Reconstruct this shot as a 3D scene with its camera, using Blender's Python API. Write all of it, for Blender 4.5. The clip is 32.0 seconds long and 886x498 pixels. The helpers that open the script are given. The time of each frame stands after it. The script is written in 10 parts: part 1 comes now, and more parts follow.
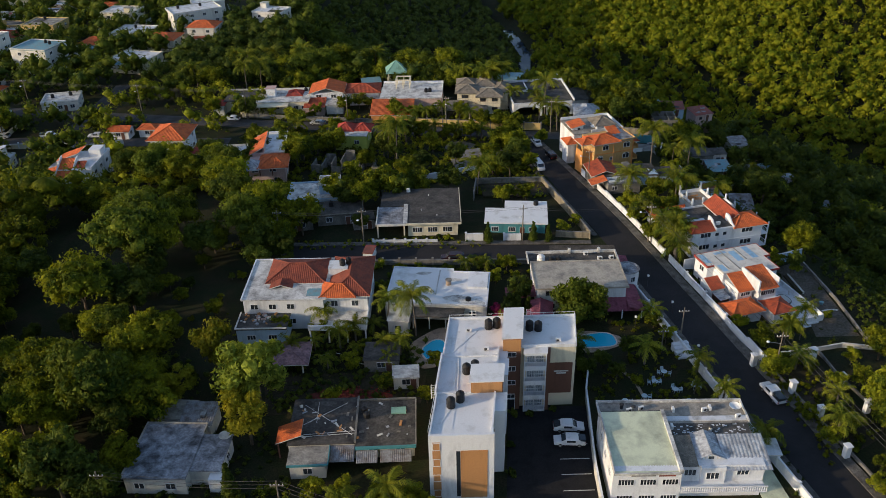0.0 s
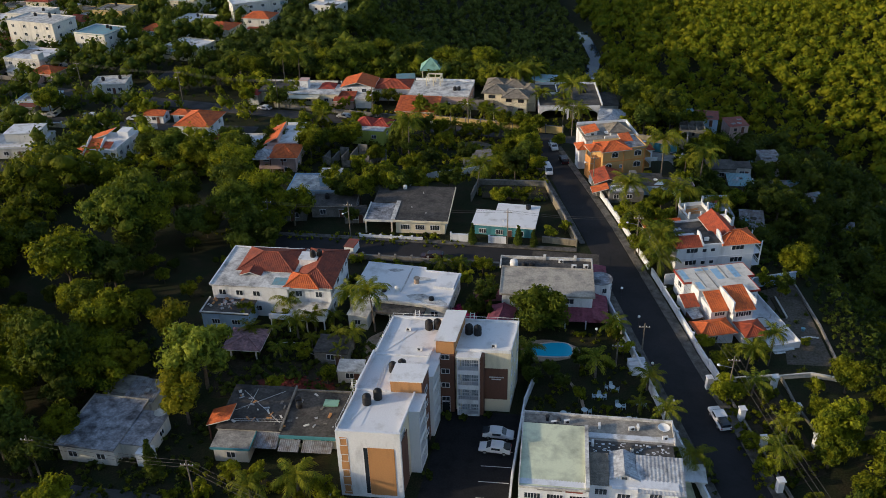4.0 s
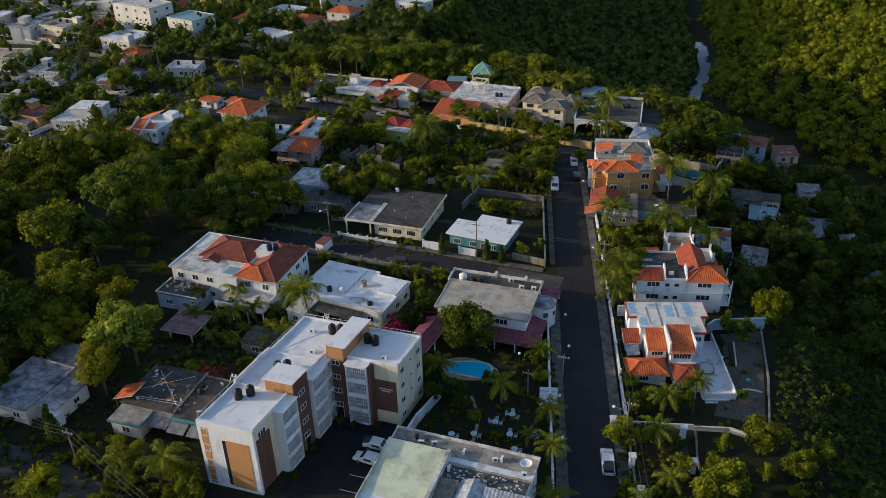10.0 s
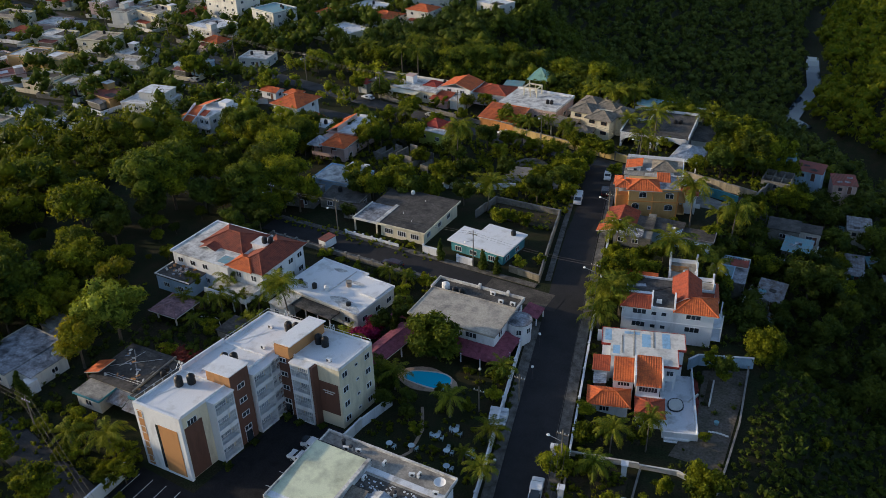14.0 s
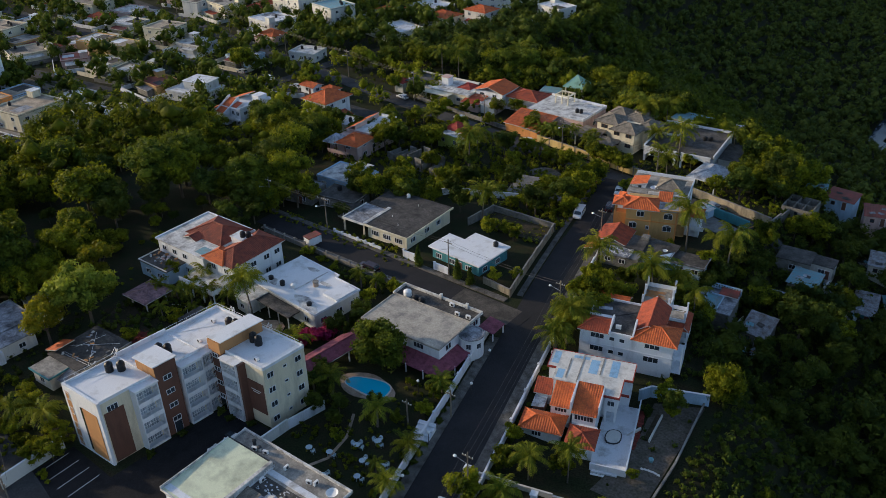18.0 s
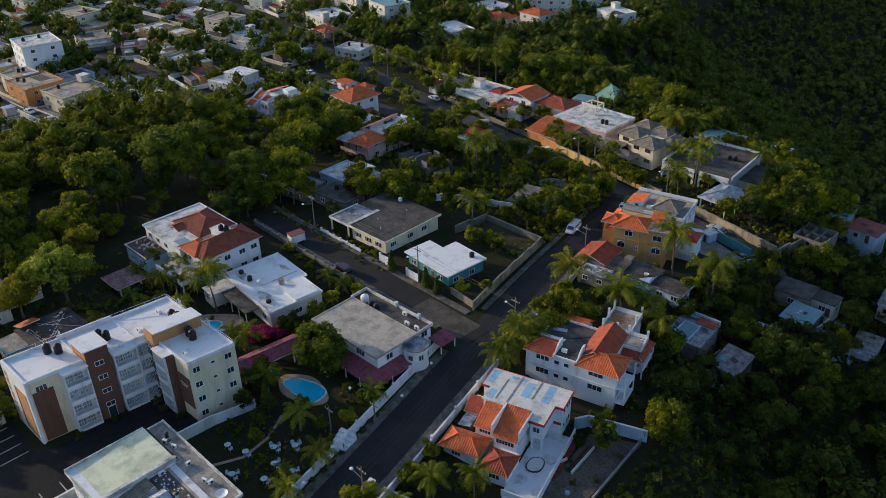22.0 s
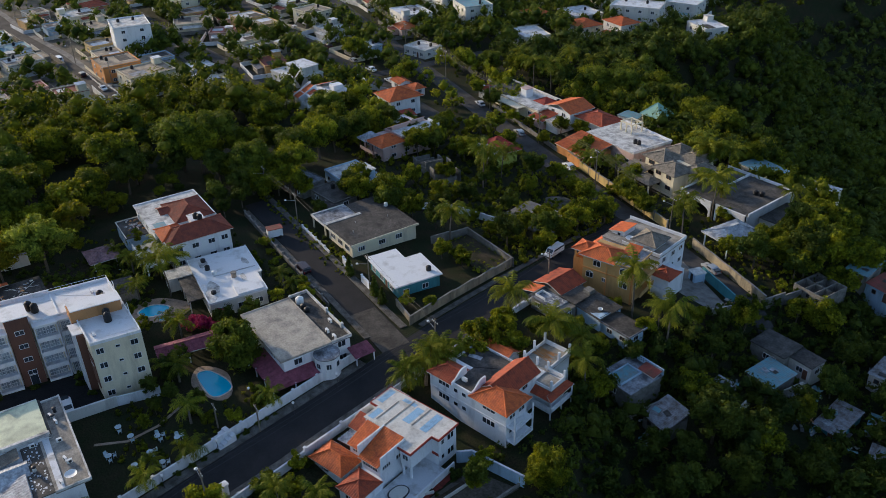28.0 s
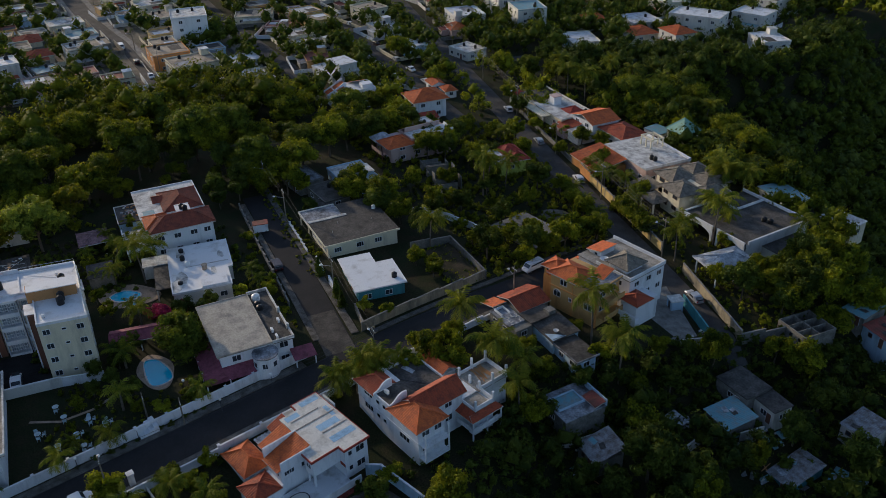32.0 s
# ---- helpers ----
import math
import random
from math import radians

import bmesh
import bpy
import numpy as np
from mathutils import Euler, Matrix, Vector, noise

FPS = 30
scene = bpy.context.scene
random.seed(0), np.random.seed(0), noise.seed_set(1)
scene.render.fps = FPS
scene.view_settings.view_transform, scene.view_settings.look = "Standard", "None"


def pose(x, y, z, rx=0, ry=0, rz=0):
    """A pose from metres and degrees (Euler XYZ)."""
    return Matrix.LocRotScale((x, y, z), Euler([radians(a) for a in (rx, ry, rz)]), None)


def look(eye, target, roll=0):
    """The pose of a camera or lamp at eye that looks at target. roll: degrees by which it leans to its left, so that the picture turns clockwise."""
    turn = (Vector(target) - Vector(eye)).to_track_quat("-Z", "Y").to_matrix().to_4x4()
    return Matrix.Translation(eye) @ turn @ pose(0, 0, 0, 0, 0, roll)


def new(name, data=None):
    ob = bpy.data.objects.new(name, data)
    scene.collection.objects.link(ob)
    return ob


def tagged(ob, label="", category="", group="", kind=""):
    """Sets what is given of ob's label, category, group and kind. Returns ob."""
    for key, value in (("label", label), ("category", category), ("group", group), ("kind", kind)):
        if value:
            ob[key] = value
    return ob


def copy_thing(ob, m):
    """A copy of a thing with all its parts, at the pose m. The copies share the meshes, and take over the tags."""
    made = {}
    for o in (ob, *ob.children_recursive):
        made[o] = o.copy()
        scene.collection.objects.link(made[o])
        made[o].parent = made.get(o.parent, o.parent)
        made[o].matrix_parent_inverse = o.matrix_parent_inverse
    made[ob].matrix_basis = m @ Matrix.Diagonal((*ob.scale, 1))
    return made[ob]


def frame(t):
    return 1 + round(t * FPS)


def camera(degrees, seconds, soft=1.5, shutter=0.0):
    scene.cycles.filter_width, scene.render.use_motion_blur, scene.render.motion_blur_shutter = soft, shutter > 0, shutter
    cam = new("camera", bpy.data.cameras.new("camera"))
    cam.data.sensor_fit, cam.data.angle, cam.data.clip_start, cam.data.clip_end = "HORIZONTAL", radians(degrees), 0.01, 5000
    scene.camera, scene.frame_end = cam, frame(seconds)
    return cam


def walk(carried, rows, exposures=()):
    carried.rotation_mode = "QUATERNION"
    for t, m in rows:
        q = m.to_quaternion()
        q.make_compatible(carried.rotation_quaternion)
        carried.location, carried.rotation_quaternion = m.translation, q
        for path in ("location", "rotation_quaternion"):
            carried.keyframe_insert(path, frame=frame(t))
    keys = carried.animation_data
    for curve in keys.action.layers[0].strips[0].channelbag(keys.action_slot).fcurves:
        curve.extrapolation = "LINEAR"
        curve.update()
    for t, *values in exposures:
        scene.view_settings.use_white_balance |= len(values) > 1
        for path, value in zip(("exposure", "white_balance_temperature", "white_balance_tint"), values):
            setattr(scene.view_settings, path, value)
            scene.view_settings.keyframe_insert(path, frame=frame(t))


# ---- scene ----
cam = camera(56.46, 32.0, soft=0.65)
PITCH, ROLL = -30.17, -1.505
# seconds, x, y, z, heading
PATH = [
    (0.0, 0.11, 0.02, 86.05, -0.00),
    (0.5, 2.79, 0.05, 85.89, 0.93),
    (1.0, 5.52, 0.11, 85.78, 1.86),
    (1.5, 8.28, 0.20, 85.71, 2.77),
    (2.0, 11.08, 0.33, 85.68, 3.69),
    (2.5, 13.91, 0.51, 85.67, 4.61),
    (3.0, 16.77, 0.72, 85.69, 5.53),
    (3.5, 19.65, 0.99, 85.73, 6.44),
    (5.5, 31.30, 2.63, 86.05, 10.12),
    (6.0, 34.23, 3.20, 86.16, 11.04),
    (6.5, 37.15, 3.83, 86.27, 11.98),
    (7.0, 40.08, 4.52, 86.38, 12.91),
    (7.5, 42.99, 5.29, 86.50, 13.85),
    (8.0, 45.90, 6.12, 86.61, 14.77),
    (8.5, 48.79, 7.03, 86.72, 15.73),
    (9.0, 51.67, 8.00, 86.83, 16.69),
    (9.5, 54.53, 9.05, 86.94, 17.72),
    (10.0, 57.38, 10.16, 87.04, 18.83),
    (10.5, 60.20, 11.35, 87.14, 20.04),
    (11.0, 63.00, 12.60, 87.22, 21.31),
    (11.5, 65.78, 13.92, 87.31, 22.61),
    (12.0, 68.53, 15.31, 87.38, 23.88),
    (12.5, 71.25, 16.77, 87.45, 25.11),
    (13.0, 73.95, 18.29, 87.51, 26.26),
    (13.5, 76.61, 19.88, 87.57, 27.29),
    (14.0, 79.25, 21.53, 87.62, 28.28),
    (14.5, 81.85, 23.24, 87.66, 29.27),
    (16.5, 91.93, 30.67, 87.78, 33.36),
    (17.0, 94.36, 32.67, 87.80, 34.35),
    (17.5, 96.75, 34.72, 87.81, 35.35),
    (18.0, 99.11, 36.81, 87.82, 36.35),
    (18.5, 101.43, 38.95, 87.83, 37.35),
    (19.0, 103.72, 41.14, 87.84, 38.36),
    (19.5, 105.96, 43.38, 87.85, 39.35),
    (20.0, 108.17, 45.65, 87.86, 40.35),
    (20.5, 110.33, 47.97, 87.86, 41.35),
    (21.0, 112.46, 50.32, 87.87, 42.33),
    (21.5, 114.55, 52.72, 87.88, 43.32),
    (22.0, 116.60, 55.15, 87.90, 44.29),
    (22.5, 118.61, 57.61, 87.91, 45.27),
    (23.0, 120.58, 60.11, 87.93, 46.25),
    (23.5, 122.50, 62.64, 87.95, 47.23),
    (24.0, 124.39, 65.21, 87.97, 48.22),
    (24.5, 126.23, 67.80, 88.00, 49.21),
    (25.0, 128.03, 70.43, 88.03, 50.23),
    (25.5, 129.79, 73.09, 88.07, 51.20),
    (27.5, 136.40, 84.02, 88.22, 55.24),
    (28.0, 137.93, 86.84, 88.26, 56.23),
    (28.5, 139.43, 89.69, 88.30, 57.23),
    (29.0, 140.87, 92.57, 88.34, 58.23),
    (29.5, 142.27, 95.49, 88.37, 59.22),
    (30.0, 143.61, 98.45, 88.40, 60.23),
    (30.5, 144.91, 101.45, 88.42, 61.23),
    (31.0, 146.16, 104.49, 88.44, 62.23),
    (31.5, 147.35, 107.59, 88.44, 63.25),
    (32.0, 148.48, 110.73, 88.42, 64.24),
]
walk(cam, [(t, pose(x, y, z, 90 + PITCH, 0, yaw) @ pose(0, 0, 0, 0, 0, ROLL)) for t, x, y, z, yaw in PATH],
     exposures=[(0.0, -0.12, 6310, 13), (12.0, -0.14, 6110, 13), (22.0, -0.08, 6020, 13.5), (29.0, -0.03, 5950, 14), (30.8, -0.03, 5930, 14), (32.0, -0.55, 5930, 14)])

# ---- daylight: low evening sun from the west ----
SUN_ELEV, SUN_FROM = 14.7, 198.0       # degrees; compass angle from +x, counter-clockwise, towards the sun
world = bpy.data.worlds.new("evening_sky")
scene.world = world
world.use_nodes = True
wn = world.node_tree
sky = wn.nodes.new("ShaderNodeTexSky")
sky.sky_type, sky.sun_disc = "NISHITA", False
sky.sun_elevation = radians(SUN_ELEV)
sky.sun_rotation = radians(90.0 - SUN_FROM)
wn.links.new(sky.outputs[0], wn.nodes["Background"].inputs[0])
wn.nodes["Background"].inputs[1].default_value = 0.212
sun_data = bpy.data.lights.new("sun", "SUN")
sun_data.energy, sun_data.angle, sun_data.color = 4.2, radians(0.6), (1.0, 0.79, 0.51)
sun = new("sun", sun_data)
_a, _e = radians(SUN_FROM), radians(SUN_ELEV)
sun.matrix_world = look((math.cos(_a) * math.cos(_e) * 300, math.sin(_a) * math.cos(_e) * 300, math.sin(_e) * 300), (0, 0, 0))


# ---- materials ----
MATS = {}


def surface(name, base, rough=0.8, metal=0.0, spread=0.25, dark=None, amount=0.4, scale=0.6, grain=6.0, bump=0.15, by_object=0.0,
            streak=False, spec=0.4):
    """A weathered surface: base colour, a second colour in blotches, finer grain and relief."""
    if name in MATS:
        return MATS[name]
    m = bpy.data.materials.new(name)
    m.use_nodes = True
    nt = m.node_tree
    b = nt.nodes["Principled BSDF"]
    b.inputs["Roughness"].default_value = rough
    b.inputs["Metallic"].default_value = metal
    b.inputs["Specular IOR Level"].default_value = spec
    co = nt.nodes.new("ShaderNodeNewGeometry")
    src = co.outputs["Position"]
    if streak:
        mp = nt.nodes.new("ShaderNodeMapping")
        mp.inputs["Scale"].default_value = (1, 1, 0.22)
        nt.links.new(src, mp.inputs[0])
        src = mp.outputs[0]
    big = nt.nodes.new("ShaderNodeTexNoise")
    big.inputs["Scale"].default_value = scale
    big.inputs["Detail"].default_value = 6
    big.inputs["Roughness"].default_value = 0.65
    nt.links.new(src, big.inputs["Vector"])
    ramp = nt.nodes.new("ShaderNodeValToRGB")
    ramp.color_ramp.elements[0].position = 0.62 - amount * 0.45
    ramp.color_ramp.elements[1].position = 0.80 - amount * 0.25
    nt.links.new(big.outputs["Fac"], ramp.inputs[0])
    mix = nt.nodes.new("ShaderNodeMix")
    mix.data_type = "RGBA"
    dk = dark if dark else tuple(c * 0.55 for c in base)
    mix.inputs["A"].default_value = (*base, 1)
    mix.inputs["B"].default_value = (*dk, 1)
    nt.links.new(ramp.outputs[0], mix.inputs["Factor"])
    fine = nt.nodes.new("ShaderNodeTexNoise")
    fine.inputs["Scale"].default_value = grain
    fine.inputs["Detail"].default_value = 4
    nt.links.new(co.outputs["Position"], fine.inputs["Vector"])
    mr = nt.nodes.new("ShaderNodeMapRange")
    mr.inputs["To Min"].default_value, mr.inputs["To Max"].default_value = 1 - spread, 1 + spread
    mr.inputs["From Min"].default_value, mr.inputs["From Max"].default_value = 0.3, 0.7
    nt.links.new(fine.outputs["Fac"], mr.inputs["Value"])
    fac = mr.outputs[0]
    if by_object:
        oi = nt.nodes.new("ShaderNodeObjectInfo")
        m2 = nt.nodes.new("ShaderNodeMapRange")
        m2.inputs["To Min"].default_value, m2.inputs["To Max"].default_value = 1 - by_object, 1 + by_object
        nt.links.new(oi.outputs["Random"], m2.inputs["Value"])
        mm = nt.nodes.new("ShaderNodeMath")
        mm.operation = "MULTIPLY"
        nt.links.new(fac, mm.inputs[0])
        nt.links.new(m2.outputs[0], mm.inputs[1])
        fac = mm.outputs[0]
    mul = nt.nodes.new("ShaderNodeMix")
    mul.data_type, mul.blend_type = "RGBA", "MULTIPLY"
    mul.inputs["Factor"].default_value = 1.0
    nt.links.new(mix.outputs["Result"], mul.inputs["A"])
    nt.links.new(fac, mul.inputs["B"])
    nt.links.new(mul.outputs["Result"], b.inputs["Base Color"])
    if bump:
        bp = nt.nodes.new("ShaderNodeBump")
        bp.inputs["Strength"].default_value, bp.inputs["Distance"].default_value = bump, 0.05
        nt.links.new(fine.outputs["Fac"], bp.inputs["Height"])
        nt.links.new(bp.outputs[0], b.inputs["Normal"])
    MATS[name] = m
    return m


def leafy(name, base, tip, through_leaf=0.25):
    """Foliage: colour varies from leaf to leaf and tree to tree, with some light passing through."""
    if name in MATS:
        return MATS[name]
    m = bpy.data.materials.new(name)
    m.use_nodes = True
    nt = m.node_tree
    b = nt.nodes["Principled BSDF"]
    b.inputs["Roughness"].default_value = 0.6
    b.inputs["Specular IOR Level"].default_value = 0.07
    geo, oi = nt.nodes.new("ShaderNodeNewGeometry"), nt.nodes.new("ShaderNodeObjectInfo")
    mix = nt.nodes.new("ShaderNodeMix")
    mix.data_type = "RGBA"
    mix.inputs["A"].default_value, mix.inputs["B"].default_value = (*base, 1), (*tip, 1)
    big = nt.nodes.new("ShaderNodeTexNoise")
    big.inputs["Scale"].default_value = 0.28
    nt.links.new(geo.outputs["Position"], big.inputs["Vector"])
    add = nt.nodes.new("ShaderNodeMath")
    add.operation = "MULTIPLY_ADD"
    add.inputs[1].default_value, add.use_clamp = 0.6, True
    nt.links.new(geo.outputs["Random Per Island"], add.inputs[0])
    sub = nt.nodes.new("ShaderNodeMath")
    sub.operation = "MULTIPLY_ADD"
    sub.inputs[1].default_value, sub.inputs[2].default_value = 1.9, -0.78
    nt.links.new(big.outputs["Fac"], sub.inputs[0])
    nt.links.new(sub.outputs[0], add.inputs[2])
    nt.links.new(add.outputs[0], mix.inputs["Factor"])
    hsv = nt.nodes.new("ShaderNodeHueSaturation")
    mr = nt.nodes.new("ShaderNodeMapRange")
    mr.inputs["To Min"].default_value, mr.inputs["To Max"].default_value = 0.75, 1.25
    nt.links.new(oi.outputs["Random"], mr.inputs["Value"])
    nt.links.new(mr.outputs[0], hsv.inputs["Value"])
    nt.links.new(mix.outputs["Result"], hsv.inputs["Color"])
    nt.links.new(hsv.outputs[0], b.inputs["Base Color"])
    fine = nt.nodes.new("ShaderNodeTexNoise")
    fine.inputs["Scale"].default_value, fine.inputs["Detail"].default_value = 2.6, 3
    nt.links.new(geo.outputs["Position"], fine.inputs["Vector"])
    bp = nt.nodes.new("ShaderNodeBump")
    bp.inputs["Strength"].default_value, bp.inputs["Distance"].default_value = 0.9, 0.5
    nt.links.new(fine.outputs["Fac"], bp.inputs["Height"])
    nt.links.new(bp.outputs[0], b.inputs["Normal"])
    tr = nt.nodes.new("ShaderNodeBsdfTranslucent")
    warm = nt.nodes.new("ShaderNodeMix")
    warm.data_type, warm.blend_type = "RGBA", "MULTIPLY"
    warm.inputs["Factor"].default_value = 1.0
    warm.inputs["B"].default_value = (1.35, 1.25, 0.5, 1)
    nt.links.new(hsv.outputs[0], warm.inputs["A"])
    nt.links.new(warm.outputs["Result"], tr.inputs["Color"])
    ms = nt.nodes.new("ShaderNodeMixShader")
    ms.inputs[0].default_value = through_leaf
    nt.links.new(b.outputs[0], ms.inputs[1])
    nt.links.new(tr.outputs[0], ms.inputs[2])
    nt.links.new(ms.outputs[0], nt.nodes["Material Output"].inputs["Surface"])
    MATS[name] = m
    return m


def paint(name, c, **k):
    k.setdefault("amount", 0.28)
    k.setdefault("spread", 0.06)
    k.setdefault("scale", 0.5)
    return surface(name, c, 0.75, streak=True, bump=0.05, dark=tuple(v * 0.62 for v in c), **k)


def water(name, c):
    if name in MATS:
        return MATS[name]
    m = bpy.data.materials.new(name)
    m.use_nodes = True
    nt = m.node_tree
    b = nt.nodes["Principled BSDF"]
    b.inputs["Base Color"].default_value = (*c, 1)
    b.inputs["Roughness"].default_value = 0.06
    b.inputs["Specular IOR Level"].default_value = 0.3
    nz, bp = nt.nodes.new("ShaderNodeTexNoise"), nt.nodes.new("ShaderNodeBump")
    nz.inputs["Scale"].default_value = 1.5
    bp.inputs["Strength"].default_value, bp.inputs["Distance"].default_value = 0.15, 0.05
    nt.links.new(nz.outputs["Fac"], bp.inputs["Height"])
    nt.links.new(bp.outputs[0], b.inputs["Normal"])
    MATS[name] = m
    return m


GLASS = surface("window_glass", (0.03, 0.04, 0.05), 0.12, spread=0.2, amount=0.2, bump=0.0, by_object=0.4, spec=0.6)
# pale tint stands in for reflections in the balcony glazing
PALEGLASS = surface("pale_reflection_glass", (0.36, 0.42, 0.47), 0.2, spread=0.15, dark=(0.12, 0.14, 0.17), amount=0.4, scale=1.3, bump=0.0, by_object=0.3, spec=0.6)
WHITE = paint("white_paint", (0.70, 0.72, 0.75), amount=0.26)
CREAM = paint("cream_paint", (0.66, 0.60, 0.45))
OFFW = paint("off_white_paint", (0.60, 0.59, 0.55))
DIRTYW = paint("weathered_white_paint", (0.56, 0.54, 0.50), amount=0.42)
TEALW = paint("teal_paint", (0.06, 0.24, 0.28))
OCHRE = paint("ochre_paint", (0.50, 0.31, 0.12))
ORANGEW = paint("orange_paint", (0.55, 0.24, 0.07))
BROWN = paint("brown_paint", (0.13, 0.06, 0.04))
TAN = paint("tan_paint", (0.46, 0.23, 0.09))
PINKW = paint("pale_pink_paint", (0.52, 0.37, 0.33))
LIME = paint("lime_paint", (0.42, 0.48, 0.10))
BLUEW = paint("pale_blue_paint", (0.38, 0.52, 0.66))
YELLOWW = paint("yellow_wall_paint", (0.58, 0.42, 0.16), amount=0.45)
GREYW = surface("bare_block", (0.22, 0.21, 0.19), 0.9, dark=(0.10, 0.10, 0.09), amount=0.55, scale=0.7)
ROOFW = surface("white_roof_coating", (0.64, 0.66, 0.69), 0.7, spread=0.07, dark=(0.30, 0.295, 0.28), amount=0.32, scale=0.5, bump=0.05)
ROOFN = surface("fresh_white_roof_coating", (0.70, 0.71, 0.725), 0.7, spread=0.05, dark=(0.46, 0.455, 0.44), amount=0.22, scale=0.35, bump=0.03)
ROOFP = surface("pale_patched_roof", (0.62, 0.62, 0.60), 0.8, spread=0.16, dark=(0.19, 0.185, 0.18), amount=0.45, scale=0.5, grain=3.0)
ROOFG = surface("grey_concrete_roof", (0.35, 0.33, 0.29), 0.9, spread=0.2, dark=(0.11, 0.105, 0.10), amount=0.5, scale=0.4, grain=3.5)
ROOFD = surface("dark_stained_roof", (0.105, 0.098, 0.090), 0.9, spread=0.35, dark=(0.030, 0.029, 0.028), amount=0.62, scale=0.4, grain=3.0)
ROOFS = surface("stained_cream_roof", (0.62, 0.605, 0.56), 0.75, spread=0.08, dark=(0.36, 0.34, 0.30), amount=0.34, scale=0.6, grain=3.0)
ROOFC = surface("warm_grey_roof_slab", (0.41, 0.375, 0.315), 0.9, spread=0.18, dark=(0.19, 0.18, 0.165), amount=0.42, scale=0.4, grain=3.0)
DUSTROOF = surface("dusty_brown_roof", (0.40, 0.33, 0.245), 0.9, spread=0.22, dark=(0.13, 0.11, 0.09), amount=0.5, scale=0.3, grain=3.0)
SANDY = surface("rubble_ground", (0.115, 0.10, 0.085), 0.95, spread=0.35, dark=(0.075, 0.07, 0.05), amount=0.5, scale=0.5, grain=2.5, bump=0.4, spec=0.12)
ROOFK = surface("blackened_roof", (0.085, 0.078, 0.072), 0.9, spread=0.35, dark=(0.026, 0.025, 0.024), amount=0.6, scale=0.45, grain=3.0)
ROOFB = surface("blue_grey_stained_roof", (0.34, 0.36, 0.40), 0.85, spread=0.3, dark=(0.060, 0.062, 0.070), amount=0.62, scale=0.5, grain=3.0)
TILE = surface("clay_roof_tile", (0.56, 0.125, 0.030), 0.75, spread=0.25, dark=(0.30, 0.062, 0.022), amount=0.38, scale=0.9, grain=5)
TILED = surface("dark_clay_roof_tile", (0.36, 0.070, 0.028), 0.78, spread=0.25, dark=(0.17, 0.038, 0.022), amount=0.42, scale=0.9, grain=5)
TILEB = surface("brick_red_roof_tile", (0.25, 0.060, 0.032), 0.8, spread=0.25, dark=(0.12, 0.034, 0.024), amount=0.45, scale=0.7, grain=5)
TILER = surface("red_roof_tile", (0.36, 0.05, 0.03), 0.75, spread=0.25, dark=(0.18, 0.03, 0.025), amount=0.4, scale=0.9)
MAROON = surface("maroon_shingle", (0.25, 0.07, 0.10), 0.85, spread=0.25, dark=(0.13, 0.035, 0.05), amount=0.45, scale=1.2)
SHINGLE = surface("weathered_shingle", (0.23, 0.20, 0.16), 0.9, spread=0.3, dark=(0.10, 0.09, 0.075), amount=0.5, scale=1.0)
GREENROOF = surface("green_metal_sheet", (0.20, 0.38, 0.31), 0.55, spread=0.08, amount=0.25)
TINPALE = surface("pale_stained_sheet", (0.46, 0.49, 0.53), 0.7, spread=0.25, dark=(0.17, 0.18, 0.20), amount=0.5, scale=0.8, grain=3.0)
TINROOF = surface("galvanised_sheet", (0.27, 0.28, 0.30), 0.6, metal=0.2, spread=0.3, dark=(0.11, 0.085, 0.07), amount=0.5, scale=0.9)
BLUETIN = surface("blue_sheet", (0.13, 0.31, 0.37), 0.55, spread=0.15, dark=(0.22, 0.24, 0.24), amount=0.45, scale=0.8)
REDTIN = surface("rusty_red_sheet", (0.26, 0.06, 0.045), 0.7, spread=0.2, dark=(0.13, 0.06, 0.04), amount=0.5)
PALEGREEN = surface("pale_green_roof", (0.64, 0.68, 0.49), 0.75, spread=0.06, dark=(0.36, 0.38, 0.28), amount=0.4, scale=0.3, bump=0.05)
ASPHALT = surface("asphalt", (0.034, 0.033, 0.035), 0.9, spread=0.25, dark=(0.026, 0.026, 0.027), amount=0.5, scale=0.25, grain=10, spec=0.12)
NEWASPHALT = surface("new_asphalt", (0.022, 0.022, 0.024), 0.9, spread=0.25, amount=0.3, scale=0.4, spec=0.12)
ROADFAR = surface("worn_asphalt", (0.078, 0.076, 0.075), 0.9, spread=0.2, amount=0.5, scale=0.2, spec=0.12)
CONCRETE = surface("pavement_concrete", (0.26, 0.25, 0.23), 0.9, spread=0.2, dark=(0.14, 0.13, 0.12), amount=0.5, scale=0.6, spec=0.12)
PAVE = surface("grimy_pavement", (0.17, 0.16, 0.145), 0.9, spread=0.3, dark=(0.065, 0.06, 0.052), amount=0.6, scale=0.7, spec=0.12)
DUST = surface("dusty_ground", (0.20, 0.175, 0.14), 0.95, spread=0.3, dark=(0.075, 0.07, 0.05), amount=0.5, scale=0.12, grain=2, bump=0.3, spec=0.1)
APRON = surface("dusty_asphalt", (0.105, 0.095, 0.082), 0.95, spread=0.25, dark=(0.05, 0.046, 0.042), amount=0.5, scale=0.3, grain=4, spec=0.1)
LOTWALL = surface("weathered_cream_wall", (0.34, 0.29, 0.20), 0.85, spread=0.15, dark=(0.12, 0.11, 0.085), amount=0.55, scale=0.5, grain=3.0, streak=True)
PINKROOF = surface("faded_pink_roof", (0.33, 0.19, 0.20), 0.85, spread=0.3, dark=(0.12, 0.075, 0.085), amount=0.55, scale=0.9, grain=3.0)
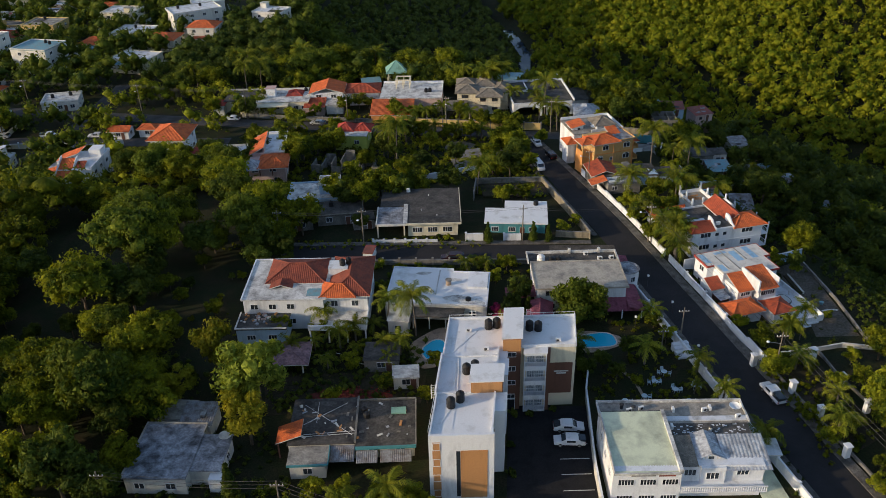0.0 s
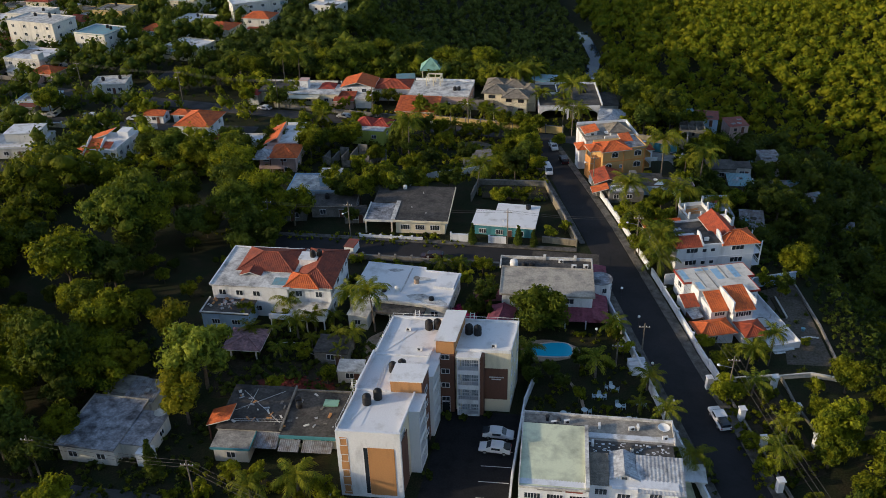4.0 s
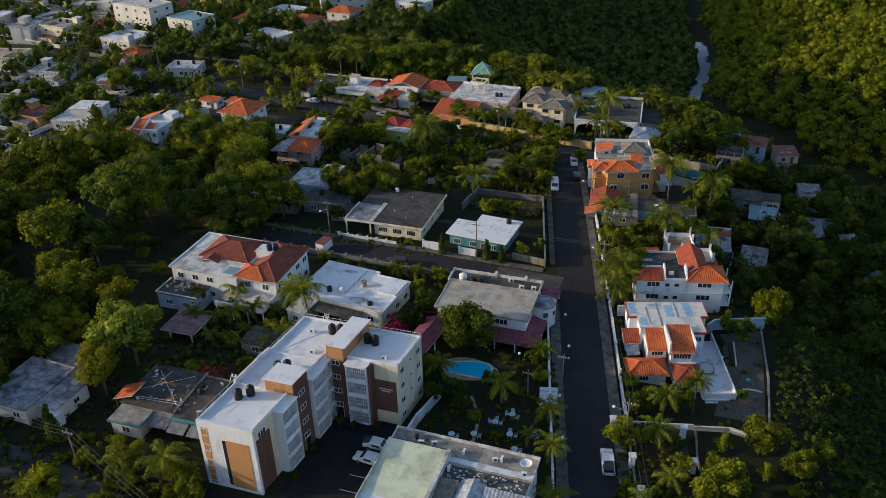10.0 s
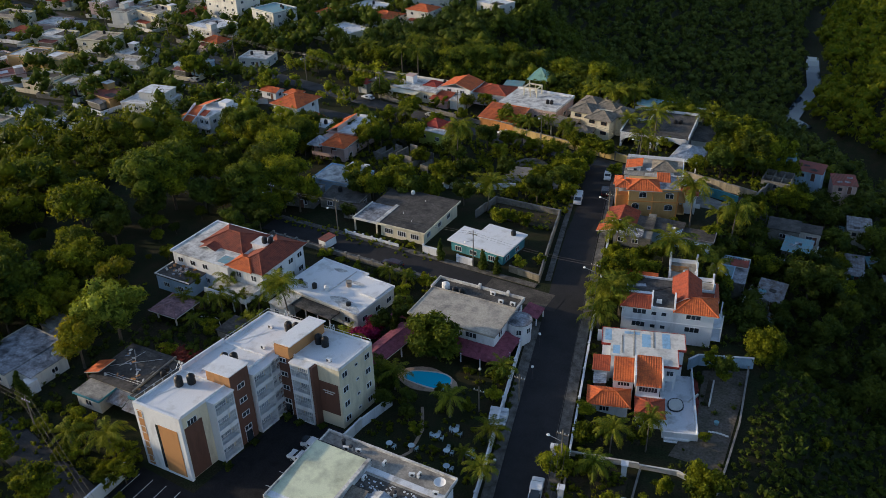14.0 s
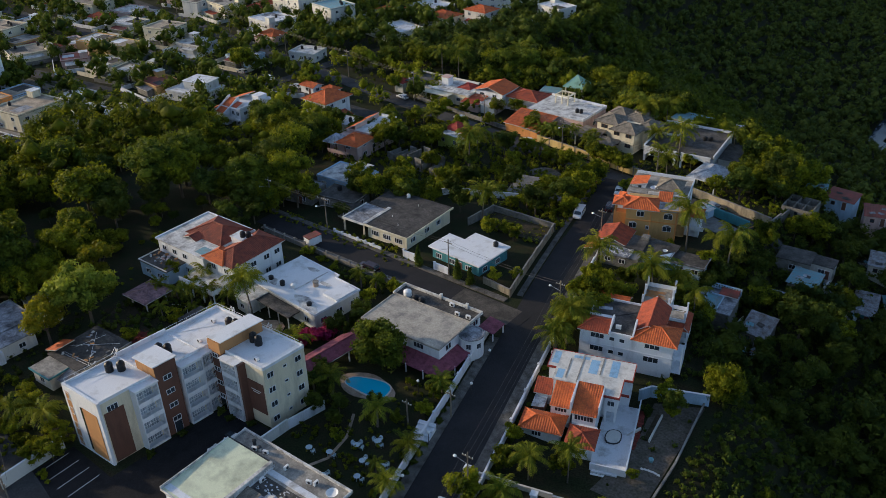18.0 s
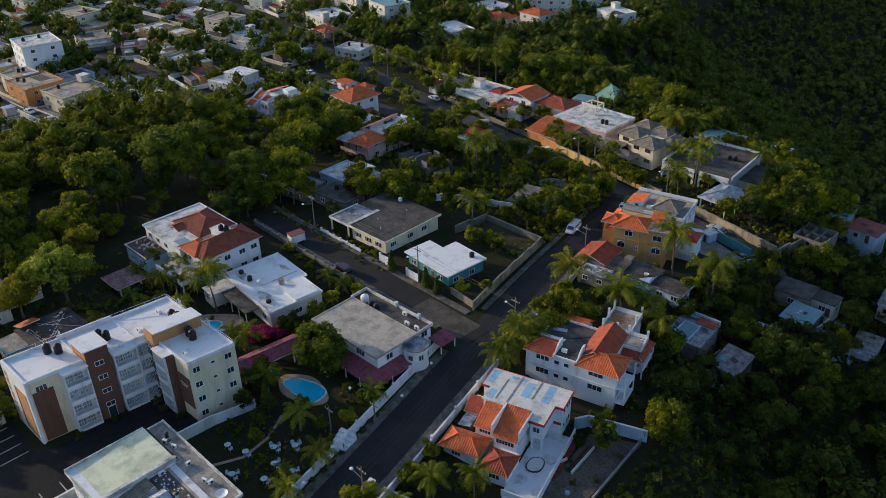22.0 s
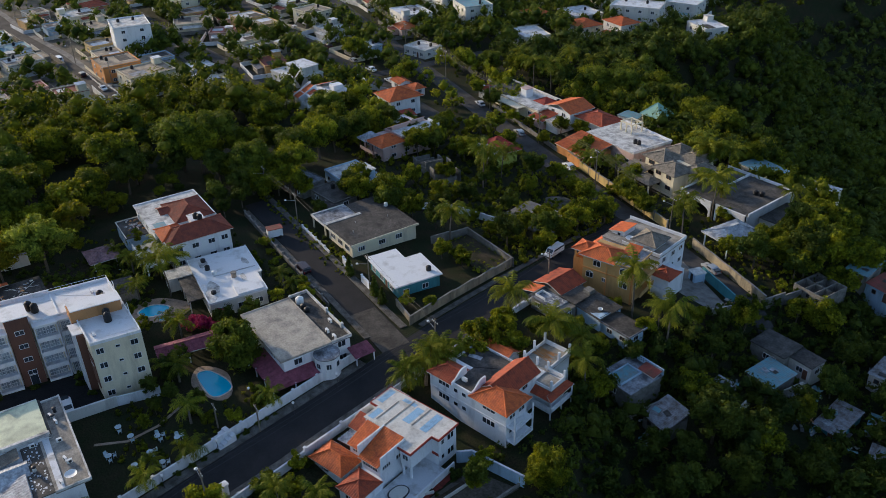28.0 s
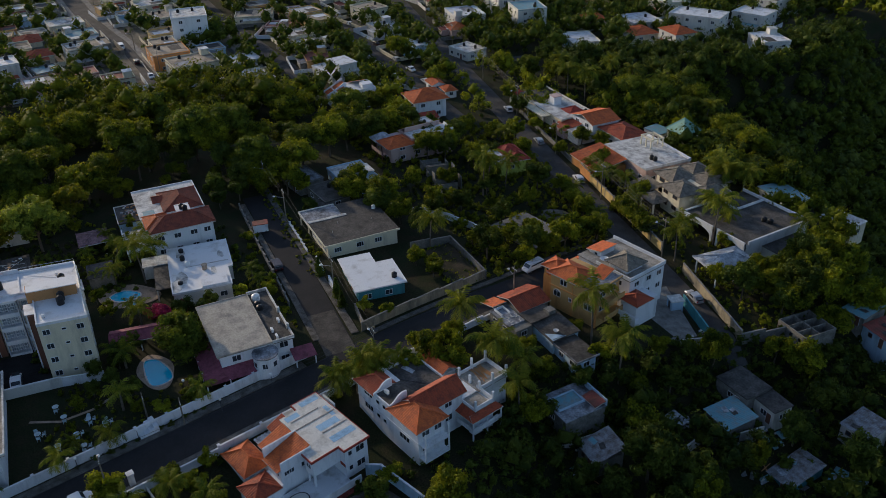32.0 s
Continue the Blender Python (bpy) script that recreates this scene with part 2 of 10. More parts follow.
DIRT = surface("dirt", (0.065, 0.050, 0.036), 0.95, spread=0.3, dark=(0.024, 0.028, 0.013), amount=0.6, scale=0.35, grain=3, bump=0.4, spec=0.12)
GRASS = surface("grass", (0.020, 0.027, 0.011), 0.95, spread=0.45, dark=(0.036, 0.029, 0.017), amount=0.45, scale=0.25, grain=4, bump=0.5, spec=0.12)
PATIO = surface("patio_paving", (0.36, 0.27, 0.20), 0.85, spread=0.2, amount=0.35, scale=0.8)
MARK = surface("white_marking", (0.62, 0.62, 0.60), 0.8, spread=0.15, amount=0.35, scale=2)
WIRE = surface("wire_sheath", (0.05, 0.05, 0.05), 0.6, bump=0.0)
BLACKP = surface("black_plastic", (0.012, 0.012, 0.013), 0.45, spread=0.1, bump=0.0)
WHITEP = surface("white_plastic", (0.75, 0.75, 0.74), 0.4, spread=0.04, amount=0.1, bump=0.0)
# white garden furniture with the blue cast of shade mixed into its colour
SEATP = surface("shade_blue_plastic", (0.46, 0.57, 0.62), 0.5, spread=0.06, amount=0.2, bump=0.0)
METAL = surface("dull_metal", (0.38, 0.38, 0.38), 0.45, metal=0.6, bump=0.0)
WOODPOLE = surface("weathered_pole", (0.20, 0.17, 0.13), 0.9, spread=0.2)
DARKMETAL = surface("dark_metal", (0.045, 0.045, 0.05), 0.5, metal=0.3, bump=0.0)
RUBBER = surface("rubber", (0.02, 0.02, 0.02), 0.8, bump=0.0)
CARW = surface("white_car_paint", (0.72, 0.73, 0.75), 0.25, spread=0.02, amount=0.05, bump=0.0, spec=0.6)
CARD = surface("dark_car_paint", (0.03, 0.012, 0.014), 0.22, spread=0.02, amount=0.05, bump=0.0, spec=0.6)
CARS = surface("silver_car_paint", (0.42, 0.44, 0.47), 0.28, metal=0.3, spread=0.02, amount=0.05, bump=0.0, spec=0.6)
LAMPRED = surface("red_lens", (0.35, 0.01, 0.01), 0.3, bump=0.0)
LAMPW = surface("clear_lens", (0.7, 0.7, 0.68), 0.2, bump=0.0)
POOLW = water("pool_water", (0.02, 0.44, 0.66))
RIVERW = water("river_water", (0.02, 0.035, 0.055))
BARK = surface("bark", (0.11, 0.085, 0.06), 0.95, spread=0.35, bump=0.5)
PALMBARK = surface("palm_bark", (0.15, 0.125, 0.10), 0.95, spread=0.3, bump=0.4)
LEAF = leafy("broad_leaf", (0.032, 0.060, 0.007), (0.290, 0.308, 0.017), 0.33)
# tone kept low: carries the shade of the gorge slopes besides dark foliage
LEAFD = leafy("dark_and_shaded_leaf", (0.026, 0.050, 0.011), (0.112, 0.140, 0.018), 0.28)
LEAFY = leafy("yellow_leaf", (0.11, 0.14, 0.012), (0.30, 0.27, 0.020), 0.38)
LEAFG = leafy("silver_leaf", (0.060, 0.100, 0.014), (0.29, 0.33, 0.045), 0.34)
LEAFM = leafy("garden_leaf", (0.030, 0.060, 0.010), (0.165, 0.195, 0.020), 0.30)
# lighter than LEAFD: haze over the shaded slope is put into the colour
LEAFN = leafy("hazy_slope_leaf", (0.036, 0.062, 0.017), (0.150, 0.172, 0.032), 0.28)
LEAFP = leafy("palm_leaf", (0.050, 0.095, 0.012), (0.26, 0.26, 0.024), 0.36)
# bright leaf: part of the far slope's sunlight is put into this colour
LEAFF = leafy("sunlit_forest_leaf", (0.085, 0.130, 0.008), (0.26, 0.255, 0.014), 0.35)
BLOSSOM = leafy("magenta_blossom", (0.34, 0.02, 0.12), (0.20, 0.03, 0.08))


# ---- building helpers ----
SINGLE = {"wall", "roof", "awning", "parapet", "column", "deck_parapet", "rear_parapet", "roof_kerb", "roof_trim", "roof_edge", "curved_fin", "awning_post", "terrace_wall",
          "roof_pipe", "gable_wall", "fascia", "porch_edge", "pier", "baluster", "rung", "stile", "lettering", "insulator", "balcony_post", "side_window", "roof_ledge", "side_wall"}


def pieces(bm):
    """The separate bodies of a bmesh, each as one of its own."""
    seen, out = set(), []
    for v in bm.verts:
        if v in seen:
            continue
        todo, body = [v], []
        seen.add(v)
        while todo:
            a = todo.pop()
            body.append(a)
            for e in a.link_edges:
                b = e.other_vert(a)
                if b not in seen:
                    seen.add(b)
                    todo.append(b)
        out.append(body)
    if len(out) < 2:
        return [bm]
    made = []
    for body in out:
        nb = bmesh.new()
        at = {v: nb.verts.new(v.co) for v in body}
        for f in {f for v in body for f in v.link_faces}:
            nb.faces.new([at[v] for v in f.verts])
        made.append(nb)
    bm.free()
    return made


def part(name, bm, material, parent=None, label=""):
    """Links a bmesh as one mesh object under a thing or a part; pieces that can be told apart become parts of their own."""
    if name in SINGLE:
        first, *others = pieces(bm)
        bm = first
        for o in others:
            me = bpy.data.meshes.new(name)
            o.to_mesh(me)
            o.free()
            placed(name, me, material, parent, label)
    me = bpy.data.meshes.new(name)
    bm.to_mesh(me)
    bm.free()
    return placed(name, me, material, parent, label)


def placed(name, me, material, parent=None, label="", m=None):
    if material and not me.materials:
        me.materials.append(material)
    ob = new(name, me)
    if parent:
        ob.parent = parent
    if m is not None:
        ob.matrix_basis = m
    if label:
        tagged(ob, label)
    return ob


def base(name, label, category, m, group="", kind=""):
    """A thing: an empty at its base."""
    ob = new(name)
    ob.empty_display_size = 0.3
    ob.matrix_basis = m
    return tagged(ob, label, category, group, kind)


def box(bm, x0, x1, y0, y1, z0, z1, m=None):
    vs = [Vector((x, y, z)) for x in (x0, x1) for y in (y0, y1) for z in (z0, z1)]
    if m is not None:
        vs = [m @ v for v in vs]
    v = [bm.verts.new(p) for p in vs]
    for f in ((0, 1, 3, 2), (4, 6, 7, 5), (0, 4, 5, 1), (2, 3, 7, 6), (0, 2, 6, 4), (1, 5, 7, 3)):
        bm.faces.new([v[i] for i in f])
    return bm


def boxes(*bs):
    bm = bmesh.new()
    for b in bs:
        box(bm, *b)
    return bm


def prism(bm, pts, z0, z1):
    """An upright block over a plan outline given counter-clockwise."""
    lo = [bm.verts.new((x, y, z0)) for x, y in pts]
    hi = [bm.verts.new((x, y, z1)) for x, y in pts]
    n = len(pts)
    for i in range(n):
        bm.faces.new((lo[i], lo[(i + 1) % n], hi[(i + 1) % n], hi[i]))
    bm.faces.new(hi)
    bm.faces.new(lo[::-1])
    return bm


def tube(bm, a, b, r0, r1=None, n=8):
    """A closed round bar from a to b."""
    r1 = r0 if r1 is None else r1
    a, b = Vector(a), Vector(b)
    q = (b - a).to_track_quat("Z", "Y")
    rings = []
    for c, r in ((a, r0), (b, r1)):
        rings.append([bm.verts.new(c + q @ Vector((r * math.cos(2 * math.pi * i / n), r * math.sin(2 * math.pi * i / n), 0))) for i in range(n)])
    for i in range(n):
        bm.faces.new((rings[0][i], rings[0][(i + 1) % n], rings[1][(i + 1) % n], rings[1][i]))
    bm.faces.new(rings[0][::-1])
    bm.faces.new(rings[1])
    return bm


def lathe(bm, profile, n=14, cx=0, cy=0):
    """A turned body from (radius, height) pairs."""
    rings = [[bm.verts.new((cx + r * math.cos(2 * math.pi * i / n), cy + r * math.sin(2 * math.pi * i / n), z)) for i in range(n)] for r, z in profile]
    for a, b in zip(rings, rings[1:]):
        for i in range(n):
            bm.faces.new((a[i], a[(i + 1) % n], b[(i + 1) % n], b[i]))
    bm.faces.new(rings[0][::-1])
    bm.faces.new(rings[-1])
    return bm


def tile_face(bm, poly, pitch=0.42, rise=0.06):
    """Barrel-tile rows running down a sloping face. poly: outline, its first two points the eave."""
    p = [Vector(q) for q in poly]
    e = (p[1] - p[0]).normalized()
    nrm = Vector((0, 0, 0))
    for i in range(1, len(p) - 1):
        nrm += (p[i] - p[0]).cross(p[i + 1] - p[0])
    nrm.normalize()
    s = nrm.cross(e)
    uv = [((q - p[0]).dot(e), (q - p[0]).dot(s)) for q in p]
    u0, u1 = min(u for u, v in uv), max(u for u, v in uv)

    def span(u):
        vs = []
        for (a, b), (c, d) in zip(uv, uv[1:] + uv[:1]):
            if (a - u) * (c - u) <= 0 and abs(a - c) > 1e-6:
                vs.append(b + (d - b) * (u - a) / (c - a))
        return (min(vs), max(vs)) if len(vs) > 1 else (0, 0)
    n = max(1, round((u1 - u0) / pitch))
    w = (u1 - u0) / n
    prev = None
    for i in range(2 * n + 1):
        u = min(max(u0 + i * w / 2, u0 + 1e-4), u1 - 1e-4)
        lo, hi = span(u)
        up = nrm * (rise if i % 2 else 0.0)
        cur = (bm.verts.new(p[0] + e * u + s * lo + up), bm.verts.new(p[0] + e * u + s * hi + up))
        if prev:
            bm.faces.new((prev[0], cur[0], cur[1], prev[1]))
        prev = cur
    return bm


def hip(x0, x1, y0, y1, z, h, over=0.5):
    """The faces of a hipped roof over a rectangle."""
    x0, x1, y0, y1 = x0 - over, x1 + over, y0 - over, y1 + over
    w, d = x1 - x0, y1 - y0
    if w >= d:
        a, b = (x0 + d / 2, (y0 + y1) / 2, z + h), (x1 - d / 2, (y0 + y1) / 2, z + h)
        return [[(x0, y0, z), (x1, y0, z), b, a], [(x1, y0, z), (x1, y1, z), b], [(x1, y1, z), (x0, y1, z), a, b], [(x0, y1, z), (x0, y0, z), a]]
    a, b = ((x0 + x1) / 2, y0 + w / 2, z + h), ((x0 + x1) / 2, y1 - w / 2, z + h)
    return [[(x0, y0, z), (x1, y0, z), a], [(x1, y0, z), (x1, y1, z), b, a], [(x1, y1, z), (x0, y1, z), b], [(x0, y1, z), (x0, y0, z), a, b]]


def gable(x0, x1, y0, y1, z, h, over=0.4, along="x"):
    x0, x1, y0, y1 = x0 - over, x1 + over, y0 - over, y1 + over
    if along == "x":
        m = (y0 + y1) / 2
        return [[(x0, y0, z), (x1, y0, z), (x1, m, z + h), (x0, m, z + h)], [(x1, y1, z), (x0, y1, z), (x0, m, z + h), (x1, m, z + h)]]
    m = (x0 + x1) / 2
    return [[(x1, y0, z), (x1, y1, z), (m, y1, z + h), (m, y0, z + h)], [(x0, y1, z), (x0, y0, z), (m, y0, z + h), (m, y1, z + h)]]


def shed_roof(x0, x1, y0, y1, z_lo, z_hi, low="s"):
    """One sloping face; low: the side of its eave."""
    c = {"s": [(x0, y0, z_lo), (x1, y0, z_lo), (x1, y1, z_hi), (x0, y1, z_hi)],
         "n": [(x1, y1, z_lo), (x0, y1, z_lo), (x0, y0, z_hi), (x1, y0, z_hi)],
         "e": [(x1, y0, z_lo), (x1, y1, z_lo), (x0, y1, z_hi), (x0, y0, z_hi)],
         "w": [(x0, y1, z_lo), (x0, y0, z_lo), (x1, y0, z_hi), (x1, y1, z_hi)]}
    return [c[low]]


def tiled_roof(faces, material, parent, name="roof", pitch=0.38, rise=0.055, thick=0.16, label=""):
    """A roof skin of barrel tiles with its slab and ridge caps."""
    bm = bmesh.new()
    for f in faces:
        tile_face(bm, f, pitch, rise)
    roof = part(name, bm, material, parent, label)
    bm = bmesh.new()
    for f in faces:
        lo = [bm.verts.new((x, y, z - thick)) for x, y, z in f]
        hi = [bm.verts.new((x, y, z - 0.02)) for x, y, z in f]
        n = len(f)
        for i in range(n):
            bm.faces.new((lo[i], lo[(i + 1) % n], hi[(i + 1) % n], hi[i]))
        bm.faces.new(hi)
        bm.faces.new(lo[::-1])
    part("roof_slab", bm, OFFW if material not in (SHINGLE, GREENROOF) else material, roof)
    edges = {}
    for f in faces:
        n = len(f)
        for i in range(n):
            a, b = Vector(f[i]), Vector(f[(i + 1) % n])
            k = tuple(sorted((tuple(round(v, 2) for v in a), tuple(round(v, 2) for v in b))))
            edges[k] = edges.get(k, 0) + 1
    bm = bmesh.new()
    made = False
    for (a, b), c in edges.items():
        if c > 1 and (Vector(a) - Vector(b)).length > 0.3:
            tube(bm, Vector(a) + Vector((0, 0, rise * 0.7)), Vector(b) + Vector((0, 0, rise * 0.7)), 0.13, n=6)
            made = True
    if made:
        part("ridge_cap", bm, material, roof)
    else:
        bm.free()
    return roof


_shared = {}
PLOTS = []


def lattice(xs, zs, y0, y1):
    """A flat frame with openings in every second field, as one body."""
    bm = bmesh.new()
    at = {(i, j, y): bm.verts.new((x, y, z)) for i, x in enumerate(xs) for j, z in enumerate(zs) for y in (y0, y1)}
    full = {(i, j) for i in range(len(xs) - 1) for j in range(len(zs) - 1) if i % 2 == 0 or j % 2 == 0}
    for i, j in full:
        q = [(i, j), (i + 1, j), (i + 1, j + 1), (i, j + 1)]
        bm.faces.new([at[(*c, y0)] for c in q])
        bm.faces.new([at[(*c, y1)] for c in q[::-1]])
        for k, (di, dj) in enumerate(((0, -1), (1, 0), (0, 1), (-1, 0))):
            if (i + di, j + dj) not in full:
                c, d = q[k], q[(k + 1) % 4]
                bm.faces.new((at[(*c, y1)], at[(*d, y1)], at[(*d, y0)], at[(*c, y0)]))
    return bm


def window_meshes(w, h, bars):
    k = (round(w, 2), round(h, 2), bars)
    if k not in _shared:
        t = 0.07
        xs = [-w / 2 - t, -w / 2]
        for k_ in range(1, bars):
            xs += [-w / 2 + w * k_ / bars - 0.03, -w / 2 + w * k_ / bars + 0.03]
        xs += [w / 2, w / 2 + t]
        zs = [-t, 0.0, h, h + t]
        bm = lattice(xs, zs, -0.07, 0.03)
        fr = bpy.data.meshes.new("window_frame")
        bm.to_mesh(fr), bm.free()
        bm = boxes((-w / 2, w / 2, -0.015, 0.02, 0, h))
        pn = bpy.data.meshes.new("pane")
        bm.to_mesh(pn), bm.free()
        _shared[k] = (fr, pn)
    return _shared[k]


def window(parent, m, w=1.3, h=1.1, bars=2, frame_mat=None, name="window"):
    """A framed window set into a wall; m: its sill's middle, y pointing into the wall."""
    fr, pn = window_meshes(w, h, bars)
    fm = frame_mat or WHITE
    key = (fr.name, fm.name)
    if key not in _shared:
        _shared[key] = fr if not fr.materials else fr.copy()
        if _shared[key].materials:
            _shared[key].materials.clear()
        _shared[key].materials.append(fm)
    win = placed(name, _shared[key], None, parent, m=m)
    placed("pane", pn, GLASS, win)
    return win


SIDES = {"s": (0, 0, -1), "e": (90, 1, 0), "n": (180, 0, 1), "w": (270, -1, 0)}


def on_side(side, u, z, hw, hd):
    """A place on the outer face of a box of half sizes hw, hd: u along the side."""
    a, sx, sy = SIDES[side]
    if side in "sn":
        return pose(u if side == "s" else -u, sy * hd, z, 0, 0, a)
    return pose(sx * hw, u if side == "e" else -u, z, 0, 0, a)


def windows_round(parent, w, d, floors, fh=2.9, sides="sewn", gap=3.4, size=(1.3, 1.1), z0=0.0, frame_mat=None, skip=(), off=0.0):
    for side in sides:
        length = w if side in "sn" else d
        n = max(1, int(length / gap))
        for f in range(floors):
            for i in range(n):
                if (side, f, i) in skip:
                    continue
                u = (i + 0.5) * length / n - length / 2 + off
                window(parent, on_side(side, u, z0 + f * fh + 1.0, w / 2, d / 2), *size, frame_mat=frame_mat)


def door(parent, m, w=0.95, h=2.05, mat_=None):
    bm = boxes((-w / 2 - 0.06, w / 2 + 0.06, -0.05, 0.04, 0, h + 0.06))
    d = part("door", bm, WHITE, parent)
    d.matrix_basis = m
    part("door_leaf", boxes((-w / 2, w / 2, -0.08, 0.0, 0.02, h)), mat_ or BROWN, d)
    return d


def parapet(parent, x0, x1, y0, y1, z, h, t, material, name="parapet"):
    return part(name, boxes((x0, x1, y0, y0 + t, z, z + h), (x0, x1, y1 - t, y1, z, z + h),
                            (x0, x0 + t, y0 + t, y1 - t, z, z + h), (x1 - t, x1, y0 + t, y1 - t, z, z + h)), material, parent)


def tank(x, y, z, material=None, r=0.55, h=1.3, label="black plastic water tank on a roof"):
    """A ribbed round water tank with a lid."""
    key = ("tank", material.name if material else "b", r, h)
    t = base("water_tank", label, "water tank", pose(x, y, z), group="roof water tanks")
    if key not in _shared:
        bm = bmesh.new()
        pr = [(r * 0.94, 0)]
        for i in range(5):
            zz = h * 0.78 * (i + 0.5) / 5
            pr += [(r, zz - 0.06), (r, zz + 0.06), (r * 0.96, zz + 0.09)]
        pr += [(r * 0.9, h * 0.82), (r * 0.5, h * 0.95), (r * 0.32, h * 0.96)]
        lathe(bm, pr)
        a = bpy.data.meshes.new("body")
        bm.to_mesh(a), bm.free()
        a.materials.append(material or BLACKP)
        bm = lathe(bmesh.new(), [(r * 0.34, h * 0.95), (r * 0.34, h * 1.0), (r * 0.2, h * 1.03)], 12)
        b = bpy.data.meshes.new("lid")
        bm.to_mesh(b), bm.free()
        b.materials.append(material or BLACKP)
        _shared[key] = (a, b)
    a, b = _shared[key]
    placed("body", a, None, t)
    placed("lid", b, None, t)
    return t


def house(name, label, cx, cy, w, d, ang=0.0, floors=1, wall=None, roof=None, kind="flat", z0=None, fh=2.95, par=0.35, tanks=0, sides="sewn",
          gap=3.6, tile=None, rise=1.6, over=0.5, trim=None, tank_mat=None, doors="s", top_room=None, group="", category="house", size=(1.25, 1.05), extra=False):
    """A house with walls, roof, windows and a door, standing on the ground."""
    wall, roof = wall or WHITE, roof or ROOFW
    z0 = ground_z(cx, cy) if z0 is None else z0
    m = pose(cx, cy, z0, 0, 0, ang)
    PLOTS.append((cx, cy, math.hypot(w, d) / 2))
    t = base(name, label, category, m, group=group)
    H = floors * fh
    part("wall", boxes((-w / 2, w / 2, -d / 2, d / 2, -2.5, H)), wall, t)
    if floors > 1:
        part("string_course", boxes((-w / 2 - 0.07, w / 2 + 0.07, -d / 2 - 0.07, d / 2 + 0.07, fh - 0.12, fh + 0.06)), trim or wall, t)
    windows_round(t, w, d, floors, fh, sides, gap, size)
    if doors:
        door(t, on_side(doors, w * 0.07 + 0.9, 0, w / 2, d / 2))
    if kind == "flat":
        r = part("roof", boxes((-w / 2 - 0.18, w / 2 + 0.18, -d / 2 - 0.18, d / 2 + 0.18, H, H + 0.16)), roof, t)
        if par:
            parapet(r, -w / 2 - 0.12, w / 2 + 0.12, -d / 2 - 0.12, d / 2 + 0.12, H + 0.16, par, 0.16, trim or wall)
    elif kind == "hip":
        tiled_roof(hip(-w / 2, w / 2, -d / 2, d / 2, H, rise, over), tile or TILE, t)
    else:
        tiled_roof(gable(-w / 2, w / 2, -d / 2, d / 2, H, rise, over, kind), tile or TILE, t)
        bm = bmesh.new()
        if kind == "x":
            for x in (-w / 2, w / 2 - 0.2):
                prism_y(bm, [(-d / 2, H), (d / 2, H), (0, H + rise)], x, x + 0.2)
        else:
            for y in (-d / 2, d / 2 - 0.2):
                prism_x(bm, [(-w / 2, H), (w / 2, H), (0, H + rise)], y, y + 0.2)
        part("gable_wall", bm, wall, t)
    if top_room:
        x, y, ww, dd, hh = top_room
        rm = part("roof_room", boxes((x - ww / 2, x + ww / 2, y - dd / 2, y + dd / 2, H + 0.1, H + hh)), wall, t)
        part("roof_room_slab", boxes((x - ww / 2 - 0.25, x + ww / 2 + 0.25, y - dd / 2 - 0.25, y + dd / 2 + 0.25, H + hh, H + hh + 0.15)), roof, rm)
    rnd = random.Random(hash((round(cx), round(cy))) & 0xffff)
    if extra:
        rs = random.Random(int(abs(cx * 7 + cy * 13)))
        sx, sy = rs.choice((-1, 1)), rs.choice((-1, 1))
        if kind == "flat":
            if rs.random() < 0.5:
                a, b = sx * (w / 2 - 1.9), sy * (d / 2 - 1.9)
                hd = part("stair_head", boxes((a - 1.4, a + 1.4, b - 1.4, b + 1.4, H + 0.1, H + 2.2)), wall, t)
                part("stair_head_slab", boxes((a - 1.6, a + 1.6, b - 1.6, b + 1.6, H + 2.2, H + 2.34)), rs.choice((ROOFW, ROOFP, ROOFG)), hd)
            pw, pd = w * rs.uniform(0.25, 0.5), d * rs.uniform(0.3, 0.6)
            part("roof_patch", boxes((-sx * w * 0.22 - pw / 2, -sx * w * 0.22 + pw / 2, -sy * d * 0.15 - pd / 2, -sy * d * 0.15 + pd / 2, H + 0.16, H + 0.19)), rs.choice((ROOFW, ROOFD, ROOFK, ROOFB, ROOFP)), t)
        aw = w * rs.uniform(0.35, 0.6)
        ax = -sx * rs.uniform(0.0, 0.2) * w
        ad = rs.uniform(2.0, 3.2)
        an = part("annex", boxes((ax - aw / 2, ax + aw / 2, -d / 2 - ad, -d / 2 + 0.1, -2, 2.2)), rs.choice((OFFW, GREYW, wall)), t)
        tiled_roof(shed_roof(ax - aw / 2 - 0.25, ax + aw / 2 + 0.25, -d / 2 - ad - 0.3, -d / 2, 2.15, 2.5, "s"), rs.choice((TINROOF, REDTIN, TILED, ROOFP, BLUETIN, ROOFW)), an, "annex_roof", 0.5, 0.05)
        g = rs.uniform(2.4, 3.6)
        part("yard_wall", boxes((-w / 2 - g, w / 2 + g, -d / 2 - ad - g, -d / 2 - ad - g + 0.18, -2, 1.5), (-w / 2 - g, -w / 2 - g + 0.18, -d / 2 - ad - g + 0.18, d / 2 + 1, -2, 1.5),
                                (w / 2 + g - 0.18, w / 2 + g, -d / 2 - ad - g + 0.18, d / 2 + 1, -2, 1.5)), rs.choice((GREYW, OFFW, WHITE, CREAM)), t)
    for i in range(tanks):
        p = m @ Vector((rnd.uniform(-0.3, 0.3) * w, rnd.uniform(0.05, 0.35) * d, H + 0.16))
        tank(p.x, p.y, p.z, tank_mat)
    return t


